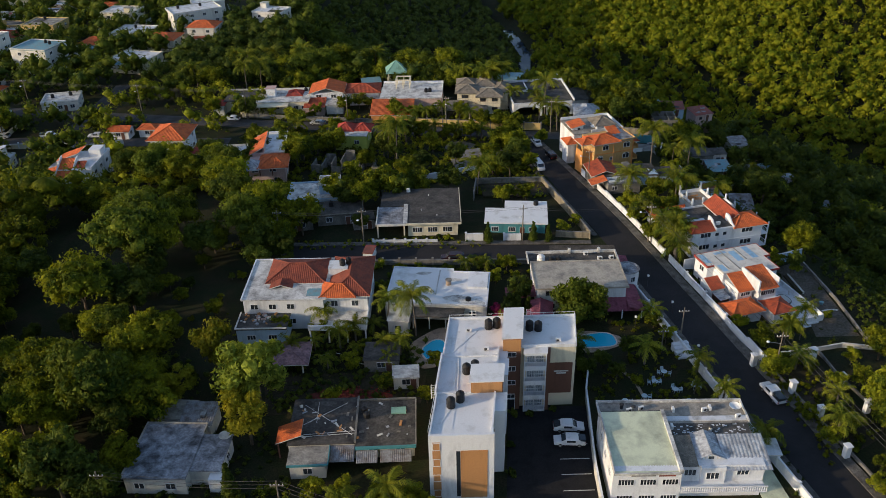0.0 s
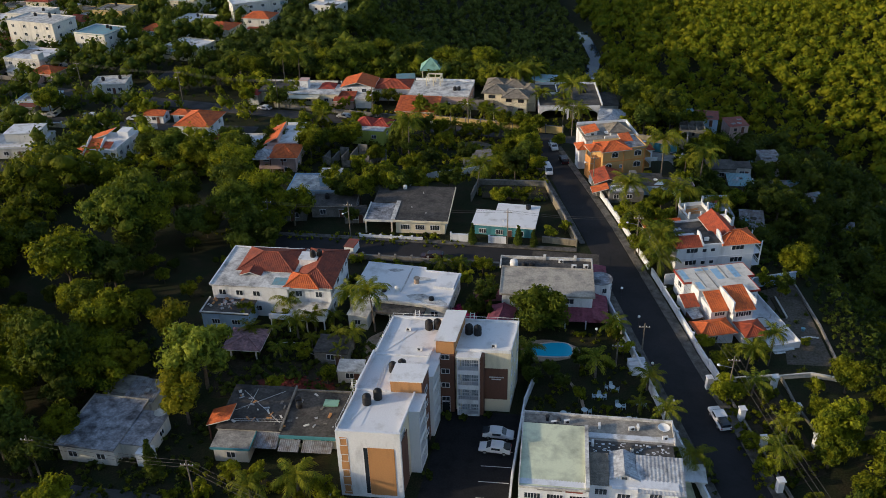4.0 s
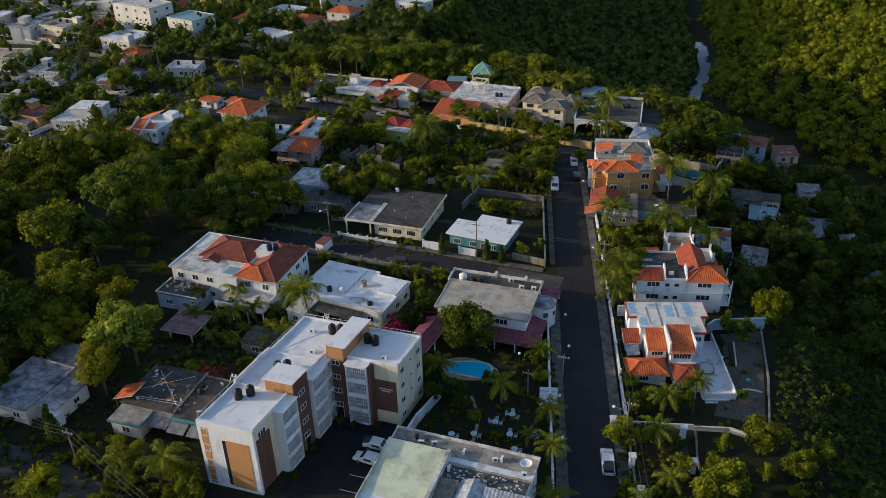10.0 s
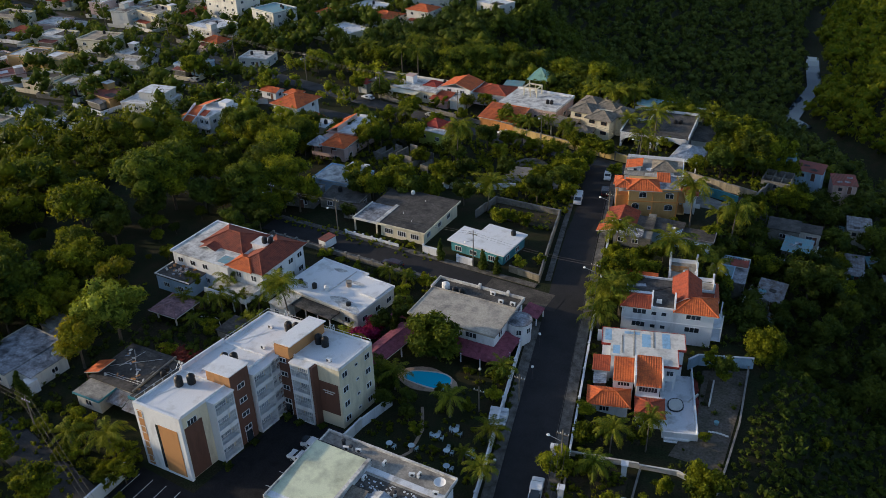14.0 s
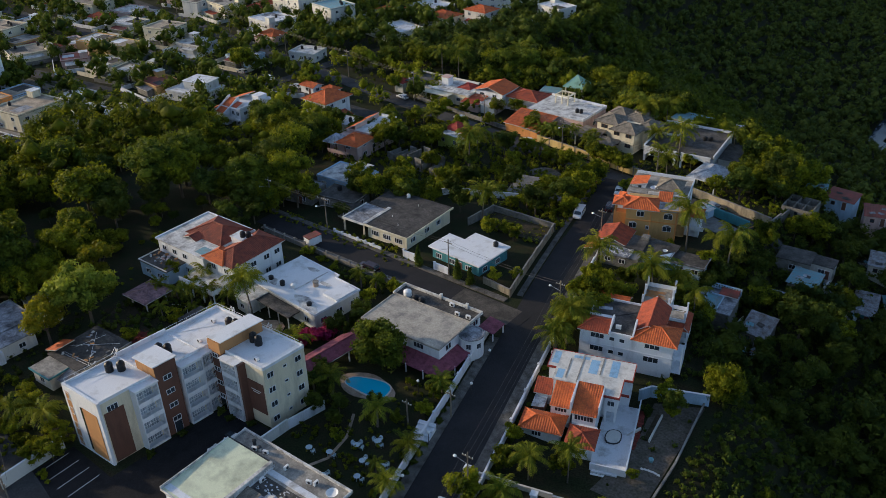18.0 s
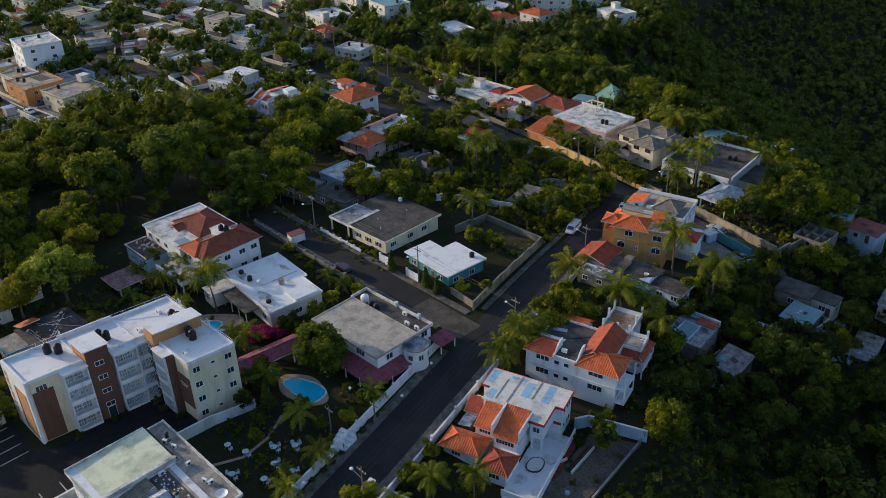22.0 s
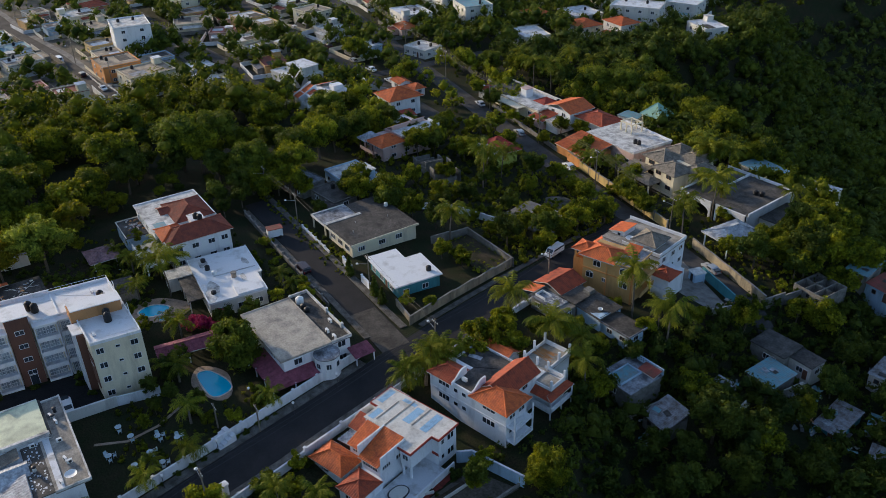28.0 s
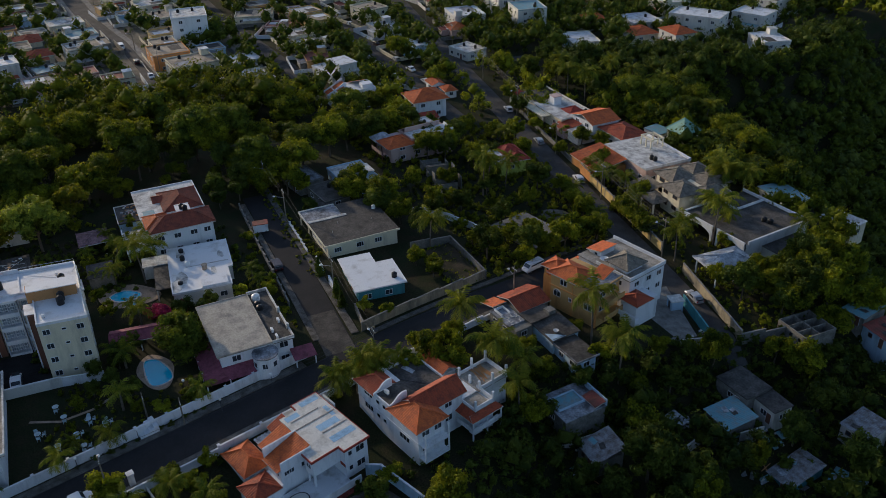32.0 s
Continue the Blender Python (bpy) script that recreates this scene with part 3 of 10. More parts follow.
def prism_y(bm, yz, x0, x1):
    a = [bm.verts.new((x0, y, z)) for y, z in yz]
    b = [bm.verts.new((x1, y, z)) for y, z in yz]
    n = len(yz)
    for i in range(n):
        bm.faces.new((a[i], a[(i + 1) % n], b[(i + 1) % n], b[i]))
    bm.faces.new(a[::-1]), bm.faces.new(b)


def prism_x(bm, xz, y0, y1):
    a = [bm.verts.new((x, y0, z)) for x, z in xz]
    b = [bm.verts.new((x, y1, z)) for x, z in xz]
    n = len(xz)
    for i in range(n):
        bm.faces.new((a[i], a[(i + 1) % n], b[(i + 1) % n], b[i]))
    bm.faces.new(a[::-1]), bm.faces.new(b)


# ---- the land ----
def sm(a, b, v):
    t = np.clip((v - a) / (b - a), 0, 1)
    return t * t * (3 - 2 * t)


EDGE_Y = [-300, 60, 144, 150, 163, 172, 200, 215, 240, 254, 263, 270, 277, 283, 291, 308, 330, 365, 420, 800, 1500]
EDGE_X = [88, 82, 78, 71, 61, 54, 57, 60, 60, 50, 38, 24, 4, -22, -48, -60, -54, -56, -84, -110, -130]
RIVER = [(260, -300), (250, 0), (235, 120), (200, 250), (150, 340), (90, 400), (50, 456), (55, 506), (50, 540), (38, 650), (70, 800), (100, 1500)]
RIVER_Z = -70.0


def river_distance(x, y):
    best = np.full(np.shape(x), 1e9)
    side = np.zeros(np.shape(x))
    for (ax, ay), (bx, by) in zip(RIVER, RIVER[1:]):
        dx, dy = bx - ax, by - ay
        t = np.clip(((x - ax) * dx + (y - ay) * dy) / (dx * dx + dy * dy), 0, 1)
        ox, oy = x - ax - t * dx, y - ay - t * dy
        d = np.hypot(ox, oy)
        side = np.where(d < best, np.sign(ox * dy - oy * dx), side)
        best = np.minimum(d, best)
    return best, side


def land(x, y):
    """Height of the ground."""
    x, y = np.asarray(x, float), np.asarray(y, float)
    s = y + 0.5 * np.maximum(0, -x - 40)
    flat = -4.5 * sm(150, 235, s) - 3.5 * sm(300, 420, y) - 1.7 * sm(47.5, 57, x) * sm(109, 117, y) * (1 - sm(165, 185, y))
    d = x - np.interp(y, EDGE_Y, EDGE_X)
    dr, side = river_distance(x, y)
    p = np.clip(d / (d + dr + 1e-6), 0, 1)
    steep = sm(240, 265, y)
    bank = flat + (RIVER_Z - 2 - flat) * ((0.6 + 0.9 * steep) * p + (0.4 - 0.9 * steep) * p * p)
    bank = bank - (3.4 + 5.6 * steep) * sm(1, 14, d) * (1 - p)
    bank = bank + 3.2 * sm(8, 26, d) * sm(160, 175, y) * (1 - sm(246, 262, y)) * (1 - p)
    rough = 2.0 * np.sin(x / 17.0 + 1.3) * np.sin(y / 23.0) * sm(20, 70, d)
    far = RIVER_Z - 2 + 0.45 * np.clip(dr - 92 * sm(0, 150, dr), 0, 330) + 6 * np.sin(x / 60.0 + y / 80.0) * sm(30, 120, dr)
    low = np.where(side > 0, far, bank)
    return np.where(d > 0, np.maximum(low, RIVER_Z - 2) + rough, flat)


def ground_z(x, y):
    return float(land(x, y))


def sheet(name, xs, ys, lift=0.0):
    X, Y = np.meshgrid(xs, ys)
    Zs = land(X, Y) + lift
    n, k = len(xs), len(ys)
    v = np.stack([X.ravel(), Y.ravel(), Zs.ravel()], 1)
    i = np.arange(n * k).reshape(k, n)
    f = np.stack([i[:-1, :-1], i[:-1, 1:], i[1:, 1:], i[1:, :-1]], -1).reshape(-1, 4)
    me = bpy.data.meshes.new(name)
    me.from_pydata(v.tolist(), [], f.tolist())
    me.shade_smooth()
    return me


gx = np.concatenate([np.arange(-2400, -320, 120), np.arange(-320, -100, 12), np.arange(-100, 260, 4), np.arange(260, 520, 13), np.arange(520, 2600, 120)])
gy = np.concatenate([np.arange(-1200, -20, 100), np.arange(-20, 300, 4), np.arange(300, 720, 10), np.arange(720, 2800, 120)])
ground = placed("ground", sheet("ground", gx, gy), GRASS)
tagged(ground, "dry grass and bare earth falling away to a wooded gorge", "ground", kind="structure")


def ribbon(name, line, width, material, label, category="road", lift=0.05, thick=0.4, step=4.0, kind="structure"):
    """A strip of paving of even width along a line on the ground."""
    pts = []
    for (ax, ay), (bx, by) in zip(line, line[1:]):
        n = max(1, int(math.hypot(bx - ax, by - ay) / step))
        pts += [(ax + (bx - ax) * i / n, ay + (by - ay) * i / n) for i in range(n)]
    pts.append(line[-1])
    bm = bmesh.new()
    rows_ = []
    for i, (x, y) in enumerate(pts):
        a, b = pts[max(0, i - 1)], pts[min(len(pts) - 1, i + 1)]
        dx, dy = b[0] - a[0], b[1] - a[1]
        n = math.hypot(dx, dy)
        nx, ny = -dy / n * width / 2, dx / n * width / 2
        z = ground_z(x, y) + lift
        rows_.append([bm.verts.new((x + nx, y + ny, z)), bm.verts.new((x - nx, y - ny, z)),
                      bm.verts.new((x - nx, y - ny, z - thick)), bm.verts.new((x + nx, y + ny, z - thick))])
    for a, b in zip(rows_, rows_[1:]):
        for j in range(4):
            bm.faces.new((a[j], a[(j + 1) % 4], b[(j + 1) % 4], b[j]))
    bm.faces.new(rows_[0][::-1])
    bm.faces.new(rows_[-1])
    bmesh.ops.recalc_face_normals(bm, faces=bm.faces)
    ob = part(name, bm, material)
    return tagged(ob, label, category, kind=kind)


def main_x(y):
    return 39.3 - 0.228 * (y - 141.0)


ribbon("road_main", [(main_x(y), y) for y in (-40, 60, 100, 141, 180, 217)], 7.0, ASPHALT, "dark asphalt street in evening shade")
ribbon("road_cross", [(-33, 147.9), (-25, 147.8), (10, 146.4), (37.5, 144.8)], 5.6, ASPHALT, "narrow asphalt side street", lift=0.09)
FARLINE = [(70, 207.5), (30, 216.5), (-10, 224.5), (-62, 234.5), (-125, 247), (-190, 260.5), (-300, 283)]
ribbon("road_back", FARLINE, 6.2, ROADFAR, "worn grey asphalt back street", lift=0.12)
WESTLINE = [(-60, 219.5), (-78, 220.5), (-118, 223.5), (-210, 228), (-330, 235)]
CROSSLINE = [(-118.5, 203), (-113.8, 211), (-110.6, 224), (-108.6, 236), (-108.2, 250), (-107, 272)]
TOWNLINE = [(-120, 143), (-152, 140.6), (-206, 138), (-243, 133), (-300, 129), (-345, 126)]
MIDLINE = [(-112, 190), (-144, 189.5), (-183, 187), (-223, 184.5), (-310, 184)]
ribbon("road_west", WESTLINE, 6.0, ROADFAR, "worn asphalt street between gardens", lift=0.08)
ribbon("road_far_west", TOWNLINE, 7.5, ROADFAR, "sunlit worn asphalt street with parked cars", lift=0.06)
ribbon("road_link", CROSSLINE, 5.0, ROADFAR, "narrow worn asphalt street between walled gardens", lift=0.1)
ribbon("road_lane", [(-60, 76), (-30, 75), (0, 69), (40, 60)], 5.5, ROADFAR, "worn asphalt lane", lift=0.06)
ribbon("road_mid_town", MIDLINE, 6.0, ROADFAR, "worn asphalt street between town blocks", lift=0.07)
for off in (-5.2, 5.2):
    ribbon("pavement", [(x, y + off) for x, y in TOWNLINE], 2.4, CONCRETE, "pale dusty pavement of the town street", "pavement", 0.16)
# pavements stand a kerb's height over the street
for sgn, lab in ((-1, "cracked concrete pavement with grass strip"), (1, "cracked concrete pavement beside garden walls")):
    off = 4.35
    ribbon("pavement", [(main_x(y) + sgn * off * 1.026, y) for y in (20, 60, 100, 138 if sgn < 0 else 141)], 1.7, PAVE, lab, "pavement", 0.18)
    ribbon("pavement", [(main_x(y) + sgn * off * 1.026, y) for y in (152 if sgn < 0 else 141, 180, 211)], 1.1 if sgn < 0 else 1.5, PAVE, lab, "pavement", 0.18)
ribbon("pavement", [(-40, 151.6), (10, 150.0), (31, 149.2)], 1.4, PAVE, "narrow concrete pavement along garden walls", "pavement", 0.2)
ribbon("pavement", [(-30, 144.3), (10, 142.9), (30, 142.2)], 1.2, PAVE, "narrow concrete pavement", "pavement", 0.2)
ribbon("road_apron", [(22, 145.5), (30, 145.15), (35.4, 144.9)], 5.5, APRON, "dusty worn asphalt at the street corner", lift=0.11)
placed("town_ground", sheet("town_ground", np.arange(-330, -131, 6.0), np.arange(98, 184, 6.0), 0.03), DUST)
tagged(bpy.data.objects["town_ground"], "pale dusty ground between the town houses", "ground", kind="structure")
ribbon("river", [(58, 445), (50, 456), (51, 478), (55, 506), (50, 540), (48, 560)], 7.4, RIVERW, "blue-grey river at the bottom of a gorge", "river", lift=2.2, thick=1.0, step=10)


# ---- trees ----
def ball():
    """A coarse round body: corners and triangles."""
    v = [Vector(p) for p in ((1, 0, 0), (-1, 0, 0), (0, 1, 0), (0, -1, 0), (0, 0, 1), (0, 0, -1))]
    f, mid, out = [(0, 2, 4), (2, 1, 4), (1, 3, 4), (3, 0, 4), (2, 0, 5), (1, 2, 5), (3, 1, 5), (0, 3, 5)], {}, []

    def half(a, b):
        k = (min(a, b), max(a, b))
        if k not in mid:
            mid[k] = len(v)
            v.append((v[a] + v[b]).normalized())
        return mid[k]
    for a, b, c in f:
        d, e, g = half(a, b), half(b, c), half(c, a)
        out += [(a, d, g), (d, b, e), (g, e, c), (d, e, g)]
    return np.array([tuple(p) for p in v]), np.array(out)


BALL_V, BALL_F = ball()
OCTA_F = np.array([(0, 2, 4), (2, 1, 4), (1, 3, 4), (3, 0, 4), (2, 0, 5), (1, 2, 5), (3, 1, 5), (0, 3, 5)])


def leaf_cloud(rng, centres, radii, per, size, squash=0.8, up=0.25, core=0.62, plain=False):
    """Leaf sprays over uneven lobes of denser leaves: vertices, four-sided faces and triangles."""
    if not plain:
        per, size = int(per * 1.5), size * 0.74
    c0, r0 = np.asarray(centres, float), np.asarray(radii, float)
    cs, rs = np.repeat(c0, per, 0), np.repeat(r0, per)
    n = len(cs)
    dirs = rng.normal(size=(n, 3))
    dirs[:, 2] += up
    dirs /= np.linalg.norm(dirs, axis=1)[:, None]
    rad = rs * (0.62 + 0.50 * rng.random(n))
    p = cs + dirs * rad[:, None] * np.array([1, 1, squash])
    nr = dirs + rng.normal(size=(n, 3)) * 0.48
    nr /= np.linalg.norm(nr, axis=1)[:, None]
    t = np.cross(nr, rng.normal(size=(n, 3)))
    t /= np.linalg.norm(t, axis=1)[:, None] + 1e-9
    b = np.cross(nr, t)
    s = size * (0.55 + 0.9 * rng.random(n))[:, None]
    e = s * (0.45 + 0.4 * rng.random(n))[:, None]
    bend = nr * s * 0.25
    v = np.stack([p - t * s * 0.8 - b * e - bend, p + t * s * 1.3, p - t * s * 0.5 + b * e - bend], 1).reshape(-1, 3)
    f = np.arange(3 * n).reshape(n, 3)
    bv, bf = (BALL_V[:6], OCTA_F) if plain else (BALL_V, BALL_F)
    k, m = len(c0), len(bv)
    wob = core * r0[:, None] * (0.62 + 0.66 * rng.random((k, m)))
    cv = c0[:, None, :] + bv[None] * wob[:, :, None] * np.array([1, 1, squash])
    cf = (bf[None] + (np.arange(k) * m)[:, None, None] + 3 * n).reshape(-1, 3)
    return np.concatenate([v, cv.reshape(-1, 3)]), (f, cf)


def raw_mesh(name, v, f, material):
    me = bpy.data.meshes.new(name)
    faces = f[0].tolist() + f[1].tolist() if isinstance(f, tuple) else f.tolist()
    me.from_pydata(v.tolist(), [], faces)
    if isinstance(f, tuple):
        me.shade_smooth()
    me.materials.append(material)
    return me


def broad_tree(seed, material, label, h=9.0, r=4.5, lobes=16, per=95, size=0.42, name="tree", trunk_mat=None, lift=0.30):
    """A tree with a tapered trunk, limbs and a lobed crown of leaf sprays."""
    rng = np.random.default_rng(seed)
    t = base(name, label, "tree", pose(0, 0, -200), group="garden trees")
    cz, cen, rad = h * (1 - (1 - lift) / 2), [], []
    hz = h * (1 - lift) / 2
    for i in range(int(lobes * 1.5)):
        a, q = rng.random() * 6.283, rng.random() ** 0.6
        zz = rng.uniform(-0.75, 0.75)
        k = math.sqrt(max(0.05, 1 - zz * zz)) * q
        cen.append((r * 0.78 * k * math.cos(a), r * 0.78 * k * math.sin(a), cz + hz * 0.8 * zz))
        rad.append(r * rng.uniform(0.17, 0.40))
    v, f = leaf_cloud(rng, cen, rad, per, size)
    bm = bmesh.new()
    tr = max(0.10, h * 0.022)
    fork = Vector((rng.normal() * 0.2, rng.normal() * 0.2, h * lift * 1.1))
    tube(bm, (0, 0, -0.6), fork, tr * 1.3, tr * 0.85, 8)
    for c in cen[:7]:
        mid = fork.lerp(Vector(c), 0.5) + Vector((0, 0, 0.3))
        tube(bm, fork, mid, tr * 0.55, tr * 0.35, 5)
        tube(bm, mid, Vector(c), tr * 0.35, tr * 0.12, 5)
    part("trunk", bm, trunk_mat or BARK, t)
    placed("crown", raw_mesh("crown", v, f, material), None, t)
    return t


def palm_tree(seed, label, h=8.0, fronds=16, span=3.0, droop=1.0, name="palm_tree", material=None):
    """A palm: a ringed bending trunk and fronds that rise, arch over and hang, each with many hanging leaflets."""
    rng = np.random.default_rng(seed)
    t = base(name, label, "palm tree", pose(0, 0, -200), group="palms")
    lean = rng.normal(size=2) * 0.06 * h
    bm, prev = bmesh.new(), Vector((0, 0, -0.5))
    for i in range(1, 8):
        k = i / 7
        cur = Vector((lean[0] * k * k, lean[1] * k * k, h * k))
        tube(bm, prev, cur, 0.20 - 0.09 * (i - 1) / 7 + 0.015, 0.20 - 0.09 * k, 8)
        prev = cur
    part("trunk", bm, PALMBARK, t)
    top = np.array(prev)
    V, Fc = [], []
    down = np.array([0, 0, -1.0])
    for i in range(fronds):
        a = 6.283 * (i * 0.382 + rng.normal() * 0.04)
        k0 = (i + 0.5) / fronds
        el = 1.25 - 1.45 * k0 + rng.normal() * 0.10          # young fronds stand, old ones hang
        ln = span * rng.uniform(0.9, 1.2) * (0.85 + 0.3 * math.sin(math.pi * k0))
        d = np.array([math.cos(a), math.sin(a), 0])
        side = np.array([-math.sin(a), math.cos(a), 0])
        p, n = top + np.array([0, 0, 0.1]), 12
        for j in range(n):
            k = (j + 0.5) / n
            e = el - droop * 1.7 * k ** 1.5
            ax = (d * math.cos(e) + np.array([0, 0, math.sin(e)])) * ln / n
            q = p + ax
            r = 0.06 * (1 - 0.7 * k) * span / 3
            o = len(V)
            V += [p - side * r, p + side * r, q + side * r * 0.8, q - side * r * 0.8]
            Fc.append((o, o + 1, o + 2, o + 3))
            w = span * 0.30 * math.sin(math.pi * (0.12 + 0.80 * k)) + 0.05
            for s in (-1, 1):
                for u in (0.0, 0.5):
                    b0 = p + ax * u
                    b1 = b0 + ax * 0.36
                    hang = 0.35 + 0.45 * rng.random()
                    tip = side * s * w * (1 - 0.45 * hang) + ax * (1.3 + 0.5 * rng.random()) + down * w * hang
                    o = len(V)
                    V += [b0, b1, b1 + tip * 0.98 + ax * 0.02, b0 + tip * 0.55]
                    Fc.append((o, o + 1, o + 2, o + 3))
            p = q
    placed("crown", raw_mesh("crown", np.array(V), np.array(Fc), material or LEAFP), None, t)
    return t


def conifer(seed, label, h=7.0, r=1.4):
    rng = np.random.default_rng(seed)
    t = base("cypress_tree", label, "tree", pose(0, 0, -200), group="garden trees")
    cen = [(rng.normal() * 0.12, rng.normal() * 0.12, h * k) for k in np.linspace(0.12, 0.97, 13)]
    rad = [r * (1.05 - 0.95 * k) + 0.12 for k in np.linspace(0.05, 1, 13)]
    v, f = leaf_cloud(rng, cen, rad, 90, 0.26, 0.6, 0.4)
    part("trunk", tube(bmesh.new(), (0, 0, -0.5), (0, 0, h * 0.8), 0.16, 0.05), BARK, t)
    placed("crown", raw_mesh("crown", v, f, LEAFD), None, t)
    return t


def shrub(seed, material, label, r=1.2, name="shrub", category="shrub", per=45, size=0.2):
    rng = np.random.default_rng(seed)
    t = base(name, label, category, pose(0, 0, -200), group="garden shrubs")
    cen = [(rng.normal() * r * 0.45, rng.normal() * r * 0.45, r * rng.uniform(0.25, 0.9)) for _ in range(9)]
    v, f = leaf_cloud(rng, cen, [r * rng.uniform(0.3, 0.5) for _ in cen], per, size)
    bm = bmesh.new()
    for c in cen[:5]:
        tube(bm, (0, 0, -0.3), c, 0.05, 0.02, 5)
    part("stem", bm, BARK, t)
    placed("foliage", raw_mesh("foliage", v, f, material), None, t)
    return t


TREES = {
    "big": [broad_tree(s, LEAF if s % 2 else LEAFM, "tall broad-leaved tree with a dense green crown", 12.5, 6.2, 28, 88, 0.39) for s in (1, 2, 3, 4)],
    "mid": [broad_tree(s, LEAF, "rounded green tree in a garden", 8.0, 4.0, 19, 80, 0.35) for s in (5, 6, 7)],
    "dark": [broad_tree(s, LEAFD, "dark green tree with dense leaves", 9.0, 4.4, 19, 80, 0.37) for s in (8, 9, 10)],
    "small": [broad_tree(s, LEAF, "small green tree in a garden", 4.6, 2.3, 11, 66, 0.24, "small_tree", lift=0.22) for s in (11, 12, 13)],
    "yellow": [broad_tree(s, LEAFY, "yellow-green tree with thin foliage", 8.5, 3.6, 18, 80, 0.29) for s in (14, 15)],
    "silver": [broad_tree(16, LEAFG, "grey-green tree with pale leaves", 8.0, 4.2, 22, 115, 0.30)],
    "round": [broad_tree(17, LEAF, "lone round bright green tree", 9.0, 4.5, 30, 105, 0.32, lift=0.12)],
    "garden": [broad_tree(18, LEAFM, "large dense green garden tree", 9.0, 4.5, 30, 105, 0.30, lift=0.12)],
    "palm": [palm_tree(s, "coconut palm with a slender trunk and drooping fronds", 8.5 + s % 3, 20, 4.3, 0.85) for s in (21, 22, 23)],
    "smallpalm": [palm_tree(s, "small bushy palm in a garden", 3.0 + 0.6 * (s % 2), 15, 2.5, 0.9) for s in (24, 25)],
    "cypress": [conifer(s, "narrow dark green cypress tree", 6.5) for s in (26, 27)],
    "shrub": [shrub(s, LEAF, "loose green shrub in a garden", 1.3) for s in (28, 29)],
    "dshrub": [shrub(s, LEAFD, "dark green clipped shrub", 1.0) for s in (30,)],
    "blossom": [shrub(31, BLOSSOM, "bougainvillea bush covered in magenta blossom", 2.0, "bougainvillea", "bush", 120, 0.22)],
}
_pick = random.Random(5)
ALLTREES = []
SHACKS = []


def inside(x, y, poly):
    c = False
    for (ax, ay), (bx, by) in zip(poly, poly[1:] + poly[:1]):
        if (ay > y) != (by > y) and x < (bx - ax) * (y - ay) / (by - ay) + ax:
            c = not c
    return c


LOW_LOT = [(-58, 130), (-55, 122), (-44, 116), (-33.5, 112), (-34, 124), (-37.5, 141), (-50, 144)]      # low growth in deep shade
WEST_GLADE = [(-80, 129), (-70, 131), (-60.5, 111), (-70, 107)]
ROADS = [(FARLINE, 3.1), (WESTLINE, 3.0), (MIDLINE, 3.0), (TOWNLINE, 3.8), (CROSSLINE, 2.6), ([(-33, 147.9), (10, 146.4), (37.5, 144.8)], 2.8), ([(-60, 76), (-30, 75), (0, 69), (40, 60)], 2.8),
         ([(main_x(y), y) for y in (-40, 60, 100, 141, 180, 211)], 3.5)]


def off_road(x, y, room=0.7):
    """The nearest place beside a street for what would stand on it."""
    for line, half_width in ROADS:
        for (ax, ay), (bx, by) in zip(line, line[1:]):
            dx, dy = bx - ax, by - ay
            n = math.hypot(dx, dy)
            t = ((x - ax) * dx + (y - ay) * dy) / (n * n)
            if 0 <= t <= 1:
                d = ((x - ax) * dy - (y - ay) * dx) / n
                if abs(d) < half_width + room:
                    k = math.copysign(half_width + room, d) - d
                    x, y = x + dy / n * k, y - dx / n * k
    return x, y


def plant(kind, x, y, s=1.0, z=None, label=""):
    """A tree or shrub of a kind on the ground, turned at random."""
    src = _pick.choice(TREES[kind])
    x, y = off_road(x, y)
    if inside(x, y, LOW_LOT) or inside(x, y, WEST_GLADE):
        s = min(s, 1.0) * 0.36
    z = ground_z(x, y) - 0.1 if z is None else z
    k = s * _pick.uniform(0.92, 1.08)
    m = pose(x, y, z, 0, 0, _pick.uniform(0, 360)) @ Matrix.Diagonal((k, k, k * _pick.uniform(0.92, 1.1), 1))
    ob = copy_thing(src, m)
    ALLTREES.append((x, y))
    if label:
        tagged(ob, label)
    return ob


def plant_all(kind, places, s=1.0):
    for p in places:
        plant(kind, p[0], p[1], s * (p[2] if len(p) > 2 else 1.0))


def grove(kinds, poly, gap, s=1.0, seed=1, limit=400, low=0.75, high=1.2):
    """Trees at uneven spacing over an outlined plot."""
    rnd = random.Random(seed)
    xs, ys = [p[0] for p in poly], [p[1] for p in poly]
    got, tries = [], 0
    while tries < 60 * limit and len(got) < limit:
        tries += 1
        x, y = rnd.uniform(min(xs), max(xs)), rnd.uniform(min(ys), max(ys))
        if any(math.hypot(x - a, y - b) < r + 0.8 for a, b, r in SHACKS):
            continue
        if inside(x, y, poly) and all(math.hypot(x - a, y - b) > gap for a, b in got):
            got.append((x, y))
            plant(rnd.choice(kinds), x, y, s * rnd.uniform(low, high))
    return got


# ---- the apartment block ----
def local(x, y, z, a):
    return pose(x, y, z, 0, 0, a)


